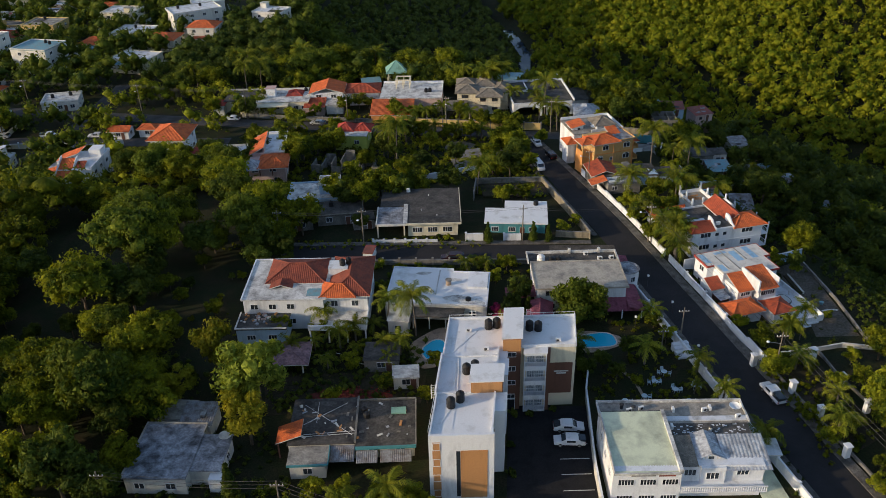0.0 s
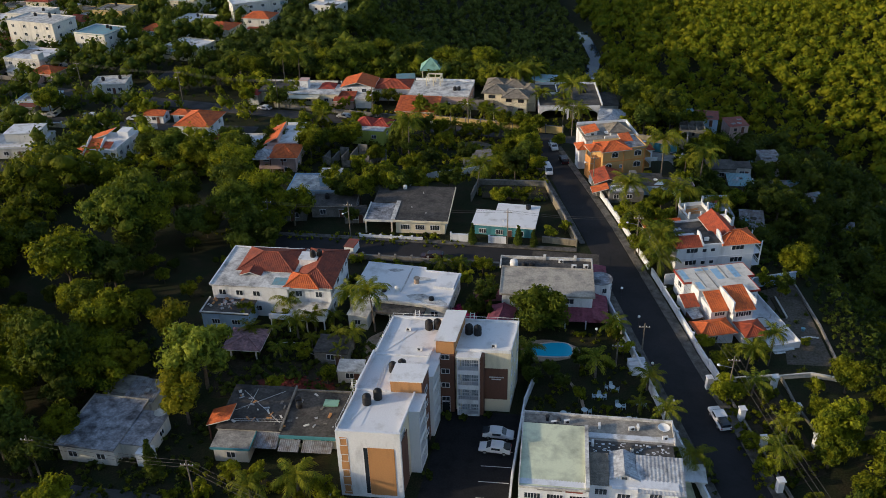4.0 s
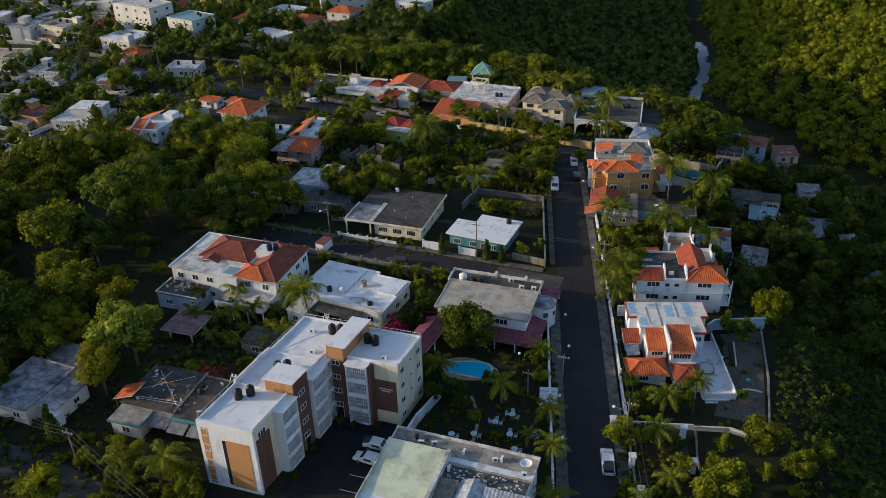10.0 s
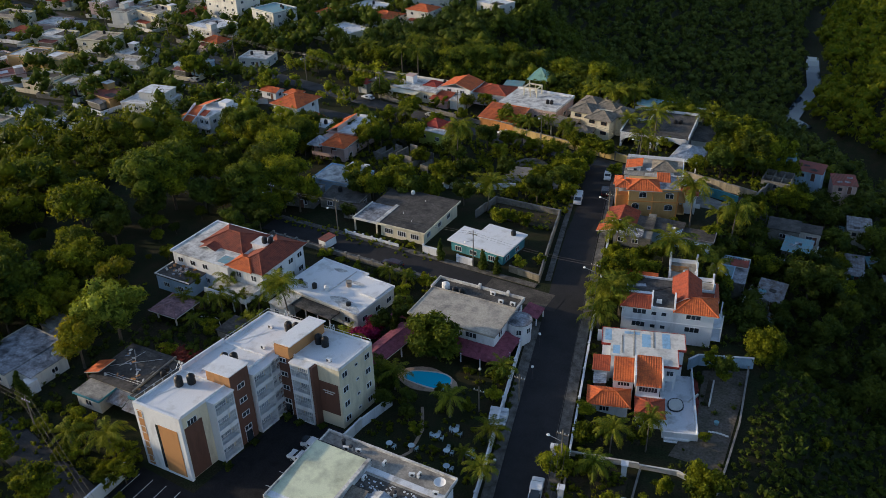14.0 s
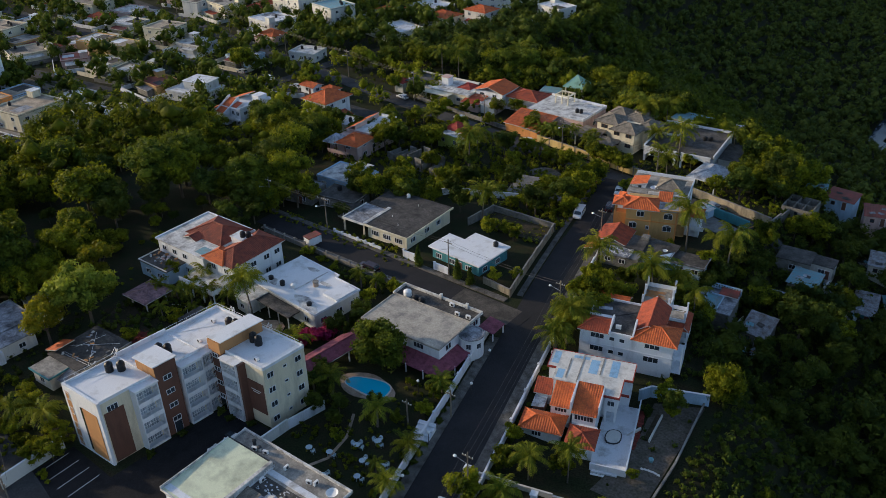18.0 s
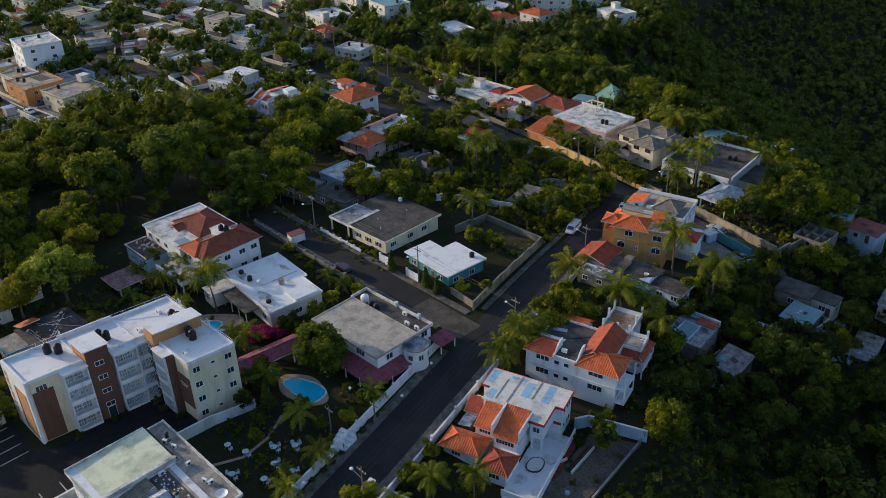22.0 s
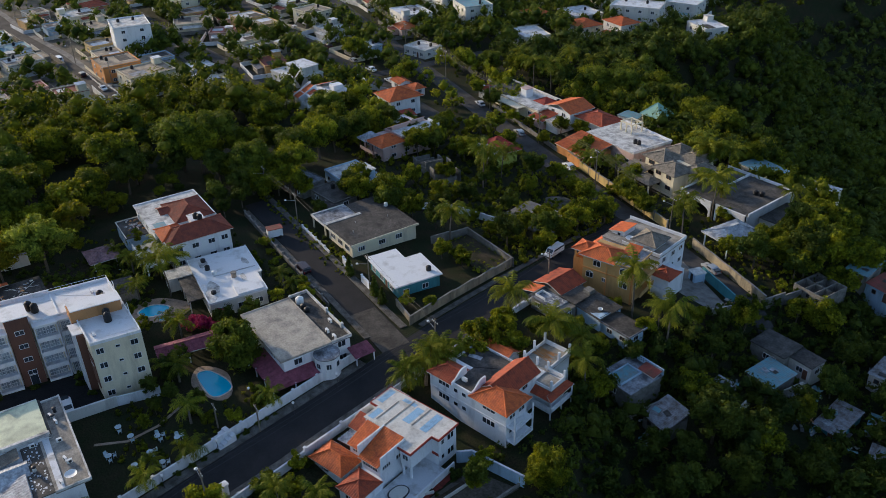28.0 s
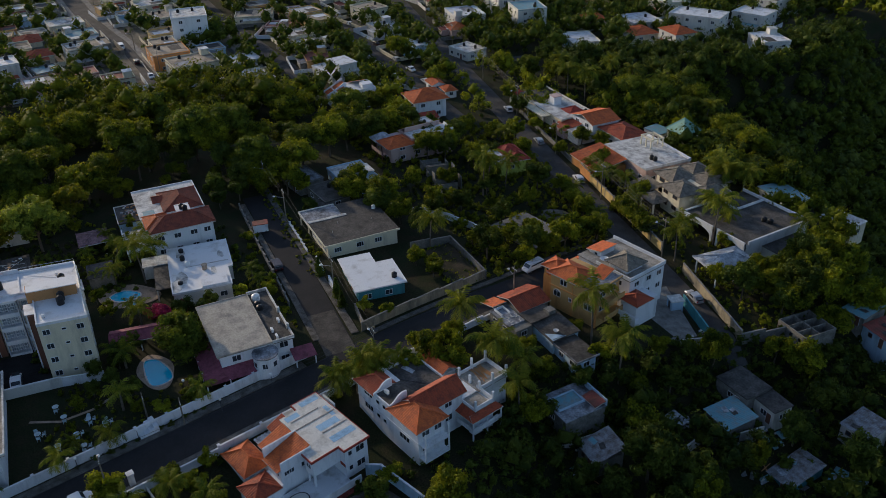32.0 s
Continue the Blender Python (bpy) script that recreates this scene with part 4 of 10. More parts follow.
def balcony(parent, m, w=3.4, dep=1.3, floors=4, fh=2.9, last_roof=True):
    """A stack of balconies; m: its foot's middle on the wall, -y pointing out."""
    for f in range(floors):
        z = f * fh
        b = part("balcony", boxes((-w / 2, w / 2, -dep, 0.02, z - 0.14, z + 0.0), (-w / 2, -w / 2 + 0.12, -dep, 0, z, z + fh - 0.14),
                                  (w / 2 - 0.12, w / 2, -dep, 0, z, z + fh - 0.14), (-w / 2, w / 2, -dep, -dep + 0.1, z, z + 0.28),
                                  (-w / 2, w / 2, -dep, -dep + 0.1, z + fh - 0.5, z + fh - 0.14)), WHITE, parent)
        b.matrix_basis = m
        xs = [-w / 2 + 0.12, -w / 2 + 0.17]
        for i in range(1, 9):
            x = -w / 2 + 0.14 + i * (w - 0.28) / 9
            xs += [x - 0.022, x + 0.022]
        xs += [w / 2 - 0.17, w / 2 - 0.12]
        bm = lattice(xs, [z + 0.28, z + 0.33, z + 1.05, z + 1.12, z + 1.7, z + 1.76, z + fh - 0.55, z + fh - 0.5], -dep + 0.03, -dep + 0.07)
        part("railing", bm, WHITE, b)
        part("glass_door", boxes((-w / 2 + 0.45, w / 2 - 0.45, -0.03, 0.03, z + 0.02, z + 2.1)), PALEGLASS, b, "glass door with a pale reflection tint")
        part("door_frame", boxes((-0.04, 0.04, -0.06, 0.0, z, z + 2.1), (-w / 2 + 0.4, w / 2 - 0.4, -0.06, 0.0, z + 2.1, z + 2.18),
                                 (-w / 2 + 0.38, -w / 2 + 0.45, -0.06, 0, z, z + 2.18), (w / 2 - 0.45, w / 2 - 0.38, -0.06, 0, z, z + 2.18)), WHITE, b)
    if last_roof:
        r = part("balcony_roof", boxes((-w / 2 - 0.12, w / 2 + 0.12, -dep - 0.15, 0.02, floors * fh - 0.14, floors * fh + 0.02)), ROOFN, parent)
        r.matrix_basis = m


def apartments():
    M = Matrix(((0.958, 0.117, 0, -2.35), (0.005, 0.969, 0, 80.35), (0, 0, 0.965, 0), (0, 0, 0, 1)))   # the wings meet at slightly less than a right angle
    at = pose(-2.35, 80.35, 0)
    t = base("apartment_building", "four-storey white and cream apartment block with brown stair towers", "apartment building", at)
    H = 11.6
    part("wall", boxes((0, 8.6, 0, 27, -1, H)), CREAM, t, "cream long wing wall")
    part("north_wing", boxes((8.6, 20.6, 19.0, 27, -1, H)), CREAM, t)
    part("front_wall", boxes((-0.06, 8.9, -0.45, 0.0, -1, H + 0.55)), WHITE, t, "white end wall with a recessed tan panel")
    part("end_panel", boxes((4.3, 8.0, -0.52, -0.45, 0.6, 9.4)), TAN, t, "tan painted panel")
    part("end_glazing", boxes((3.7, 4.25, -0.50, -0.45, 0.8, 9.3)), GLASS, t)
    for f in range(4):
        window(t, pose(1.0, -0.45, f * 2.9 + 0.9), 0.9, 1.2, 1)
    part("end_panel_strip", boxes((0.45, 1.55, -0.47, -0.45, 0.4, 11.0)), TAN, t)
    roof = part("roof", boxes((0, 8.6, 0.0, 27, H, H + 0.12), (8.6, 20.6, 19.0, 27, H, H + 0.12)), ROOFN, t, "white coated flat roof")
    p = 0.55
    bm = boxes((-0.05, 0.17, 0, 8.6, H, H + p), (-0.25, 0.0, 8.6, 17.2, H, H + p + 0.35), (-0.05, 0.17, 17.2, 27, H, H + p), (0, 20.6, 26.8, 27.02, H, H + p),
               (20.42, 20.65, 19, 27, H, H + p), (12.2, 20.6, 18.97, 19.18, H, H + p), (8.4, 8.65, 12.4, 19.0, H, H + p), (8.4, 8.65, 0, 8.4, H, H + p),
               (0, 8.6, 17.0, 17.2, H, H + 0.35), (0.1, 5.0, 8.5, 8.75, H, H + 0.35))
    part("parapet", bm, WHITE, roof)
    bm = bmesh.new()
    for x0, y0, x1, y1 in ((0.05, 17.3, 0.05, 26.9), (0.05, 26.9, 20.5, 26.9), (20.5, 26.9, 20.5, 19.1), (-0.12, 0.2, -0.12, 8.4)):
        bm = bmesh.new()
        tube(bm, (x0, y0, H + 1.05), (x1, y1, H + 1.05), 0.03, n=5)
        n = int(math.hypot(x1 - x0, y1 - y0) / 1.6)
        for i in range(n + 1):
            k = i / n
            tube(bm, (x0 + (x1 - x0) * k, y0 + (y1 - y0) * k, H + 0.5), (x0 + (x1 - x0) * k, y0 + (y1 - y0) * k, H + 1.05), 0.025, n=5)
        part("roof_rail", bm, WHITEP, roof, "thin white roof railing")
    # stair towers
    for x0, x1, y0, y1, face in ((5.0, 9.5, 8.6, 12.2, "e"), (9.2, 12.0, 18.6, 26.4, "s")):
        tw = part("stair_tower", boxes((x0, x1, y0, y1, H, H + 2.2)), TAN, t, "tan and brown stair tower")
        part("tower_roof", boxes((x0 - 0.25, x1 + 0.25, y0 - 0.25, y1 + 0.25, H + 2.2, H + 2.36)), ROOFN, tw)
        if face == "e":
            part("tower_front", boxes((8.6, 9.62, y0 + 0.02, y1 - 0.02, 0, H)), BROWN, tw, "dark brown tower front")
            part("tower_panel", boxes((9.5, 9.62, y0 + 0.02, y1 - 0.02, H, H + 2.1)), BROWN, tw)
            for f in range(1, 5):
                window(tw, pose(9.62, (y0 + y1) / 2, f * 2.75 - 0.4, 0, 0, 90), 1.3, 0.8, 2)
            door(tw, pose(9.62, (y0 + y1) / 2, 0, 0, 0, 90), 1.2, 2.1, GLASS)
        else:
            part("tower_front", boxes((x0 + 0.02, x1 - 0.02, 18.2, 19.0, 0, H)), BROWN, tw, "dark brown tower front")
            part("tower_panel", boxes((x0 + 0.02, x1 - 0.02, 18.2, 18.62, H, H + 2.1)), TAN, tw)
            for f in range(1, 5):
                window(tw, pose((x0 + x1) / 2, 18.2, f * 2.75 - 0.4), 1.2, 0.8, 2)
            door(tw, pose((x0 + x1) / 2, 18.2, 0), 1.2, 2.1, GLASS)
    # balconies
    for y in (6.6, 14.4):
        balcony(t, pose(8.6, y, 0.1, 0, 0, 90), 3.7, 1.5)
    balcony(t, pose(8.6, 17.4, 0.1, 0, 0, 90) @ pose(0.2, 0, 0), 2.4, 1.2)
    balcony(t, pose(14.3, 19.0, 0.1), 3.5, 1.5)
    part("side_panel", boxes((8.6, 8.72, 0.3, 3.4, 0.2, 9.6)), BROWN, t)
    part("name_panel", boxes((16.6, 20.2, 18.86, 18.98, 2.6, 8.6)), BROWN, t, "brown panel with two lines of raised lettering")
    part("pier", boxes((16.1, 16.6, 17.8, 19.0, 0, H)), BROWN, t)
    part("lettering", boxes((17.3, 19.6, 18.83, 18.87, 6.9, 7.1), (17.7, 19.2, 18.83, 18.87, 6.5, 6.7)), MARK, t)
    for f in range(4):
        window(t, pose(8.6, 1.8, f * 2.9 + 0.9, 0, 0, 90), 1.6, 1.0, 3)
        window(t, pose(8.6, 16.0, f * 2.9 + 1.0, 0, 0, 90) @ pose(-0.9, 0, 0), 1.0, 0.9, 2)
        for y in (20.2, 25.6):
            window(t, pose(20.6, y, f * 2.9 + 1.0, 0, 0, 90), 1.1, 1.0, 2)
        window(t, pose(20.6, 23.0, f * 2.9 + 1.4, 0, 0, 90), 0.6, 0.4, 1)
        for y in (3, 7, 11, 15, 19, 23):
            window(t, pose(0, y, f * 2.9 + 1.0, 0, 0, 270), 1.1, 1.0, 2)
        for x in (3, 8, 13, 17.5):
            window(t, pose(x, 27, f * 2.9 + 1.0, 0, 0, 180), 1.1, 1.0, 2)
    for x, y in ((6.6, 24.3), (7.9, 24.6), (13.2, 23.6), (14.6, 23.4), (4.0, 13.2), (5.2, 13.9), (2.4, 5.8), (3.6, 7.0)):
        p_ = M @ Vector((x, y, H + 0.12))
        tank(p_.x, p_.y, p_.z, None, 0.62, 1.75)
    # stair heads, ladders and roof clutter
    for x, y in ((-0.4, 9.0), (4.0, 27.2), (13.0, 27.2)):
        lad = base("roof_ladder", "white metal ladder hooked over a parapet", "ladder", M @ pose(x, y, H + 0.1))
        bm = bmesh.new()
        for s in (-0.35, 0.35):
            tube(bm, (s, 0, -1.2), (s, 0, 1.5), 0.04, n=5)
            tube(bm, (s, 0, 1.5), (s, -0.9, 0.5), 0.04, n=5)
        part("stile", bm, WHITEP, lad)
        bm = bmesh.new()
        for k in range(8):
            tube(bm, (-0.35, 0, -1.0 + 0.33 * k), (0.35, 0, -1.0 + 0.33 * k), 0.025, n=5)
        part("rung", bm, WHITEP, lad)
    for x, y in ((3.5, 23.6), (6.6, 18.6), (17.8, 20.3)):
        ac = base("roof_unit", "small grey roof-top pump unit", "roof unit", M @ pose(x, y, H + 0.12))
        part("casing", boxes((-0.4, 0.4, -0.25, 0.25, 0.1, 0.6)), WHITEP, ac)
        part("stand", boxes((-0.4, 0.4, -0.22, -0.16, 0, 0.1), (-0.4, 0.4, 0.16, 0.22, 0, 0.1)), DARKMETAL, ac)
        part("grille", boxes((-0.3, 0.1, -0.27, -0.25, 0.18, 0.55)), DARKMETAL, ac)
    pipe = base("roof_pipe", "white water pipes lying on a flat roof", "pipe", M @ pose(0, 0, H + 0.12))
    for a, b in (((3.2, 9.3), (3.2, 16)), ((3.6, 9.3), (3.6, 17)), ((2.2, 18), (2.2, 25)), ((2.5, 18), (6.4, 24)), ((14, 20.2), (19, 20.4)), ((1.5, 2.5), (3, 6))):
        part("pipe", tube(bmesh.new(), (*a, 0.06), (*b, 0.06), 0.04, n=5), WHITEP, pipe)
    # planting strip and step
    for x, y in ((11.2, 4.0), (11.0, 16.9), (13.8, 16.6), (17.5, 17.6), (11.0, 9.9)):
        p_ = M @ Vector((x, y, 0))
        plant("dshrub", p_.x, p_.y, 0.75)
    for ob in t.children:
        ob.matrix_parent_inverse = at.inverted() @ M


apartments()


def slab(name, pts, material, label, category, z, thick=0.25, kind="structure"):
    bm = prism(bmesh.new(), pts, z - thick, z)
    bmesh.ops.recalc_face_normals(bm, faces=bm.faces)
    return tagged(part(name, bm, material), label, category, kind=kind)


slab("car_park", [(7.0, 70), (19.6, 69), (21.6, 98.3), (9.6, 98.8)], NEWASPHALT, "fresh black asphalt car park", "car park", 0.06)
slab("front_car_park", [(-2.9, 69.2), (6.6, 69.6), (8.2, 78.2), (-2.6, 78.9)], NEWASPHALT, "black asphalt parking court before the apartments", "car park", 0.055)
for i in range(4):
    mk = part("parking_line", boxes((-2.0 + 2.6 * i, -1.88 + 2.6 * i, 72.5, 77.6, 0.058, 0.07)), MARK)
    tagged(mk, "white painted parking line", "road marking", kind="structure")
for i in range(8):
    y = 72 + 3.0 * i
    mk = part("parking_line", boxes((15.4 + 0.045 * (y - 72), 19.6 + 0.05 * (y - 72), y, y + 0.12, 0.064, 0.075)), MARK)
    tagged(mk, "white painted parking line", "road marking", kind="structure")


def wall_run(name, line, h, t, material, label, cap=None, posts=0.0, piece=6.0):
    """A garden wall along a line, stepping with the ground, with coping and piers."""
    w = base(name, label, "wall", pose(0, 0, 0), kind="structure")
    bm, bc, bp = bmesh.new(), bmesh.new(), bmesh.new()
    for (ax, ay), (bx, by) in zip(line, line[1:]):
        L = math.hypot(bx - ax, by - ay)
        n = max(1, round(L / piece))
        a = math.degrees(math.atan2(by - ay, bx - ax))
        for i in range(n):
            k = (i + 0.5) / n
            x, y = ax + (bx - ax) * k, ay + (by - ay) * k
            z = ground_z(x, y)
            m = pose(x, y, z, 0, 0, a)
            l2 = L / n / 2 + 0.02
            box(bm, -l2, l2, -t / 2, t / 2, -1.6, h, m)
            box(bc, -l2, l2, -t / 2 - 0.05, t / 2 + 0.05, h, h + 0.09, m)
            if posts:
                box(bp, -l2 - 0.17, -l2 + 0.17, -0.17, 0.17, -1, h + posts, m)
                box(bp, -l2 - 0.22, -l2 + 0.22, -0.22, 0.22, h + posts, h + posts + 0.1, m)
    part("wall_panel", bm, material, w)
    part("coping", bc, cap or material, w)
    if posts:
        part("pier", bp, cap or material, w)
    else:
        bp.free()
    return w


def side_line(off, y0, y1, n=6):
    return [(main_x(y0 + (y1 - y0) * i / n) + off, y0 + (y1 - y0) * i / n) for i in range(n + 1)]


# ---- house with the sign and the pale green roof ----
def sign_house():
    t = base("house", "two-storey white house with pale green roof, balconies and a painted sign", "house", local(21.6, 78.2, 0, -1.0))
    part("wall", boxes((0, 9.0, 0, 11.5, -1, 6.4), (9.0, 20.4, 1.6, 12.5, -1, 5.6), (0.2, 20.6, 11.4, 13.2, -1, 5.6)), WHITE, t)
    bm = bmesh.new()
    for f in shed_roof(0.1, 8.5, -0.4, 11.1, 6.35, 6.75, "s"):
        tile_face(bm, f, 0.35, 0.007)
    r = part("roof", bm, PALEGREEN, t, "pale green ribbed metal roof")
    part("roof_base", boxes((0.1, 8.5, -0.3, 11.0, 6.1, 6.3)), OFFW, r)
    part("roof_edge", boxes((0.0, 8.6, -0.55, -0.4, 6.15, 6.5), (-0.05, 0.1, -0.5, 11.1, 6.2, 6.85), (8.5, 9.0, -0.4, 11.3, 6.15, 6.9)), ROOFP, r)
    part("roof_gutter", boxes((0.0, 9.0, 11.1, 11.5, 5.9, 6.5)), ROOFD, r)
    r = part("back_roof", boxes((-0.1, 20.8, 11.4, 14.2, 5.6, 5.8), (9.0, 20.8, 9.6, 11.4, 5.6, 5.8)), ROOFG, t, "grey stained flat roof strip")
    part("parapet", boxes((-0.1, 20.8, 14.0, 14.25, 5.8, 6.2), (-0.1, 0.15, 11.5, 14.0, 5.8, 6.1), (20.6, 20.8, 9.6, 14.0, 5.8, 6.15)), ROOFP, r)
    part("white_ledge", boxes((9.0, 20.6, 10.0, 10.9, 5.8, 5.95)), ROOFW, r, "white painted ledge")
    pr = random.Random(3)
    deck = part("patched_deck", boxes((9.0, 15.4, 7.0, 9.6, 5.6, 5.78), (15.4, 20.4, 6.9, 9.6, 5.6, 5.78)), ROOFD, t, "dark roof with scattered white patches")
    for i in range(70):
        x, y, q, k = pr.uniform(9.2, 20.0), pr.uniform(7.1, 9.4), pr.uniform(0.1, 0.45), pr.uniform(0.1, 0.3)
        part("coating_patch", boxes((x - q / 2, x + q / 2, y - k / 2, y + k / 2, 5.78, 5.795)), ROOFW, deck)
    bm = bmesh.new()
    for f in shed_roof(9.0, 11.6, 1.4, 6.7, 5.6, 6.3, "s"):
        tile_face(bm, f, 0.45, 0.03)
    part("mid_roof", bm, SHINGLE, t, "weathered brown shingle roof")
    bm = bmesh.new()
    for f in gable(11.7, 15.4, 2.9, 7.2, 5.6, 1.0, 0.25, "y"):
        tile_face(bm, f, 0.45, 0.03)
    bay = part("bay_roof", bm, TINPALE, t, "stained grey gabled roof")
    bm = bmesh.new()
    prism_x(bm, [(11.7, 5.5), (15.4, 5.5), (13.55, 6.5)], 2.9, 3.05)
    part("gable_wall", bm, WHITE, bay)
    for i in range(9):
        x = 11.95 + i * 0.4
        part("gable_slat", boxes((x, x + 0.12, 2.84, 2.9, 5.0, 5.5 + 0.9 * (1 - abs(x + 0.06 - 13.55) / 1.85))), OFFW, bay)
    part("gable_window", boxes((13.2, 13.9, 2.8, 2.86, 5.6, 6.0)), GLASS, bay)
    bm = bmesh.new()
    for f in shed_roof(15.2, 21.3, 1.0, 6.8, 5.2, 6.3, "s"):
        tile_face(bm, f, 0.5, 0.04)
    part("sloping_roof", bm, TINPALE, t, "stained blue-grey corrugated sloping roof")
    part("sloping_wall", boxes((9.2, 20.6, 1.8, 6.8, 4.0, 5.2), (15.4, 20.9, 6.6, 6.8, 5.2, 6.2)), WHITE, t)
    for z, n in ((1.0, 3), (3.9, 3)):
        for i in range(n):
            window(t, pose(1.8 + 2.9 * i, 0, z), 2.0, 0.95, 5)
    part("sign", boxes((2.4, 5.6, -0.06, 0.0, 5.45, 5.75)), METAL, t, "painted sign of grey and red bars")
    part("sign_red", boxes((6.0, 8.2, -0.06, 0.0, 5.4, 5.78)), REDTIN, t)
    for z in (2.8,):
        part("balcony", boxes((9.0, 20.4, -0.4, 1.6, z - 0.16, z), (9, 20.4, -0.4, -0.25, z + 0.8, z + 0.95)), WHITE, t)
        bm = bmesh.new()
        for i in range(38):
            lathe(bm, [(0.05, z), (0.10, z + 0.25), (0.05, z + 0.55), (0.07, z + 0.8)], 6, 9.2 + i * 0.3, -0.32)
        part("baluster", bm, WHITE, t)
    for x in (10.6, 14.2, 17.6):
        window(t, pose(x, 1.6, 3.9), 1.5, 1.0, 3)
        window(t, pose(x, 1.6, 0.9), 1.6, 1.1, 3)
    part("gable_bay", boxes((11.9, 15.2, 1.2, 2.9, 2.8, 5.5)), WHITE, t)
    window(t, pose(13.5, 1.2, 3.6), 1.6, 1.1, 3)
    for i in range(3):
        window(t, pose(0, 2 + 3.3 * i, 3.9, 0, 0, 270), 1.2, 1.0, 2)
    for i in range(3):
        window(t, pose(20.4, 3 + 3.0 * i, 3.7, 0, 0, 90), 1.2, 1.0, 2)
    for x, y in ((5.0, 12.4), (3.4, 12.9), (14.8, 8.0)):
        b = base("vent_stack", "short grey roof vent", "vent", local(21.6, 78.2, 5.8, -1) @ pose(x, y, 0))
        part("pipe", lathe(bmesh.new(), [(0.25, 0), (0.25, 0.7)], 10), DARKMETAL if x < 5 else ROOFP, b)
        part("cowl", lathe(bmesh.new(), [(0.34, 0.7), (0.30, 0.85), (0.1, 0.95)], 10), DARKMETAL, b)
    d = base("satellite_dish", "pale satellite dish on a roof", "satellite dish", local(21.6, 78.2, 5.8, -1) @ pose(19.3, 12.0, 0))
    part("bowl", lathe(bmesh.new(), [(0.1, 0.7), (0.6, 0.8), (0.85, 1.0), (0.83, 1.03), (0.55, 0.86), (0.05, 0.78)], 14), WHITEP, d)
    part("mast", tube(bmesh.new(), (0, 0, 0), (0, 0, 0.75), 0.05), METAL, d)
    for i, (x, y) in enumerate(((6.1, 12.5), (10.6, 12.1), (15.0, 12.0), (15.9, 12.4), (19.4, 10.6), (9.6, 8.6), (4.3, 12.1))):
        ac = base("air_conditioner", "small white outdoor air conditioner on a roof", "air conditioner", local(21.6, 78.2, 5.8, -1) @ pose(x, y, 0, 0, 0, 90 if i % 2 else 15))
        part("casing", boxes((-0.4, 0.4, -0.16, 0.16, 0.06, 0.65)), WHITEP, ac)
        part("foot", boxes((-0.38, -0.3, -0.18, 0.18, 0, 0.06), (0.3, 0.38, -0.18, 0.18, 0, 0.06)), DARKMETAL, ac)
        part("fan_grille", lathe(bmesh.new(), [(0.22, 0), (0.22, 0.03)], 12), DARKMETAL, ac).matrix_basis = pose(0.08, -0.16, 0.36, 90)
    lw = base("lean_to", "low white sheet lean-to beside the house", "lean-to", local(21.6, 78.2, 0, -1))
    tiled_roof(shed_roof(21.4, 25.0, 6.6, 9.7, 2.4, 2.7, "s"), ROOFW, lw, pitch=0.6, rise=0.03)
    part("wall", boxes((21.5, 24.9, 9.4, 9.6, -0.2, 2.5)), WHITE, lw)
    slab("yard_green", [(42.3, 72), (46.6, 72), (45.0, 87.5), (42.3, 87.8)], PALEGREEN, "pale green painted concrete yard", "yard", 0.1)


sign_house()


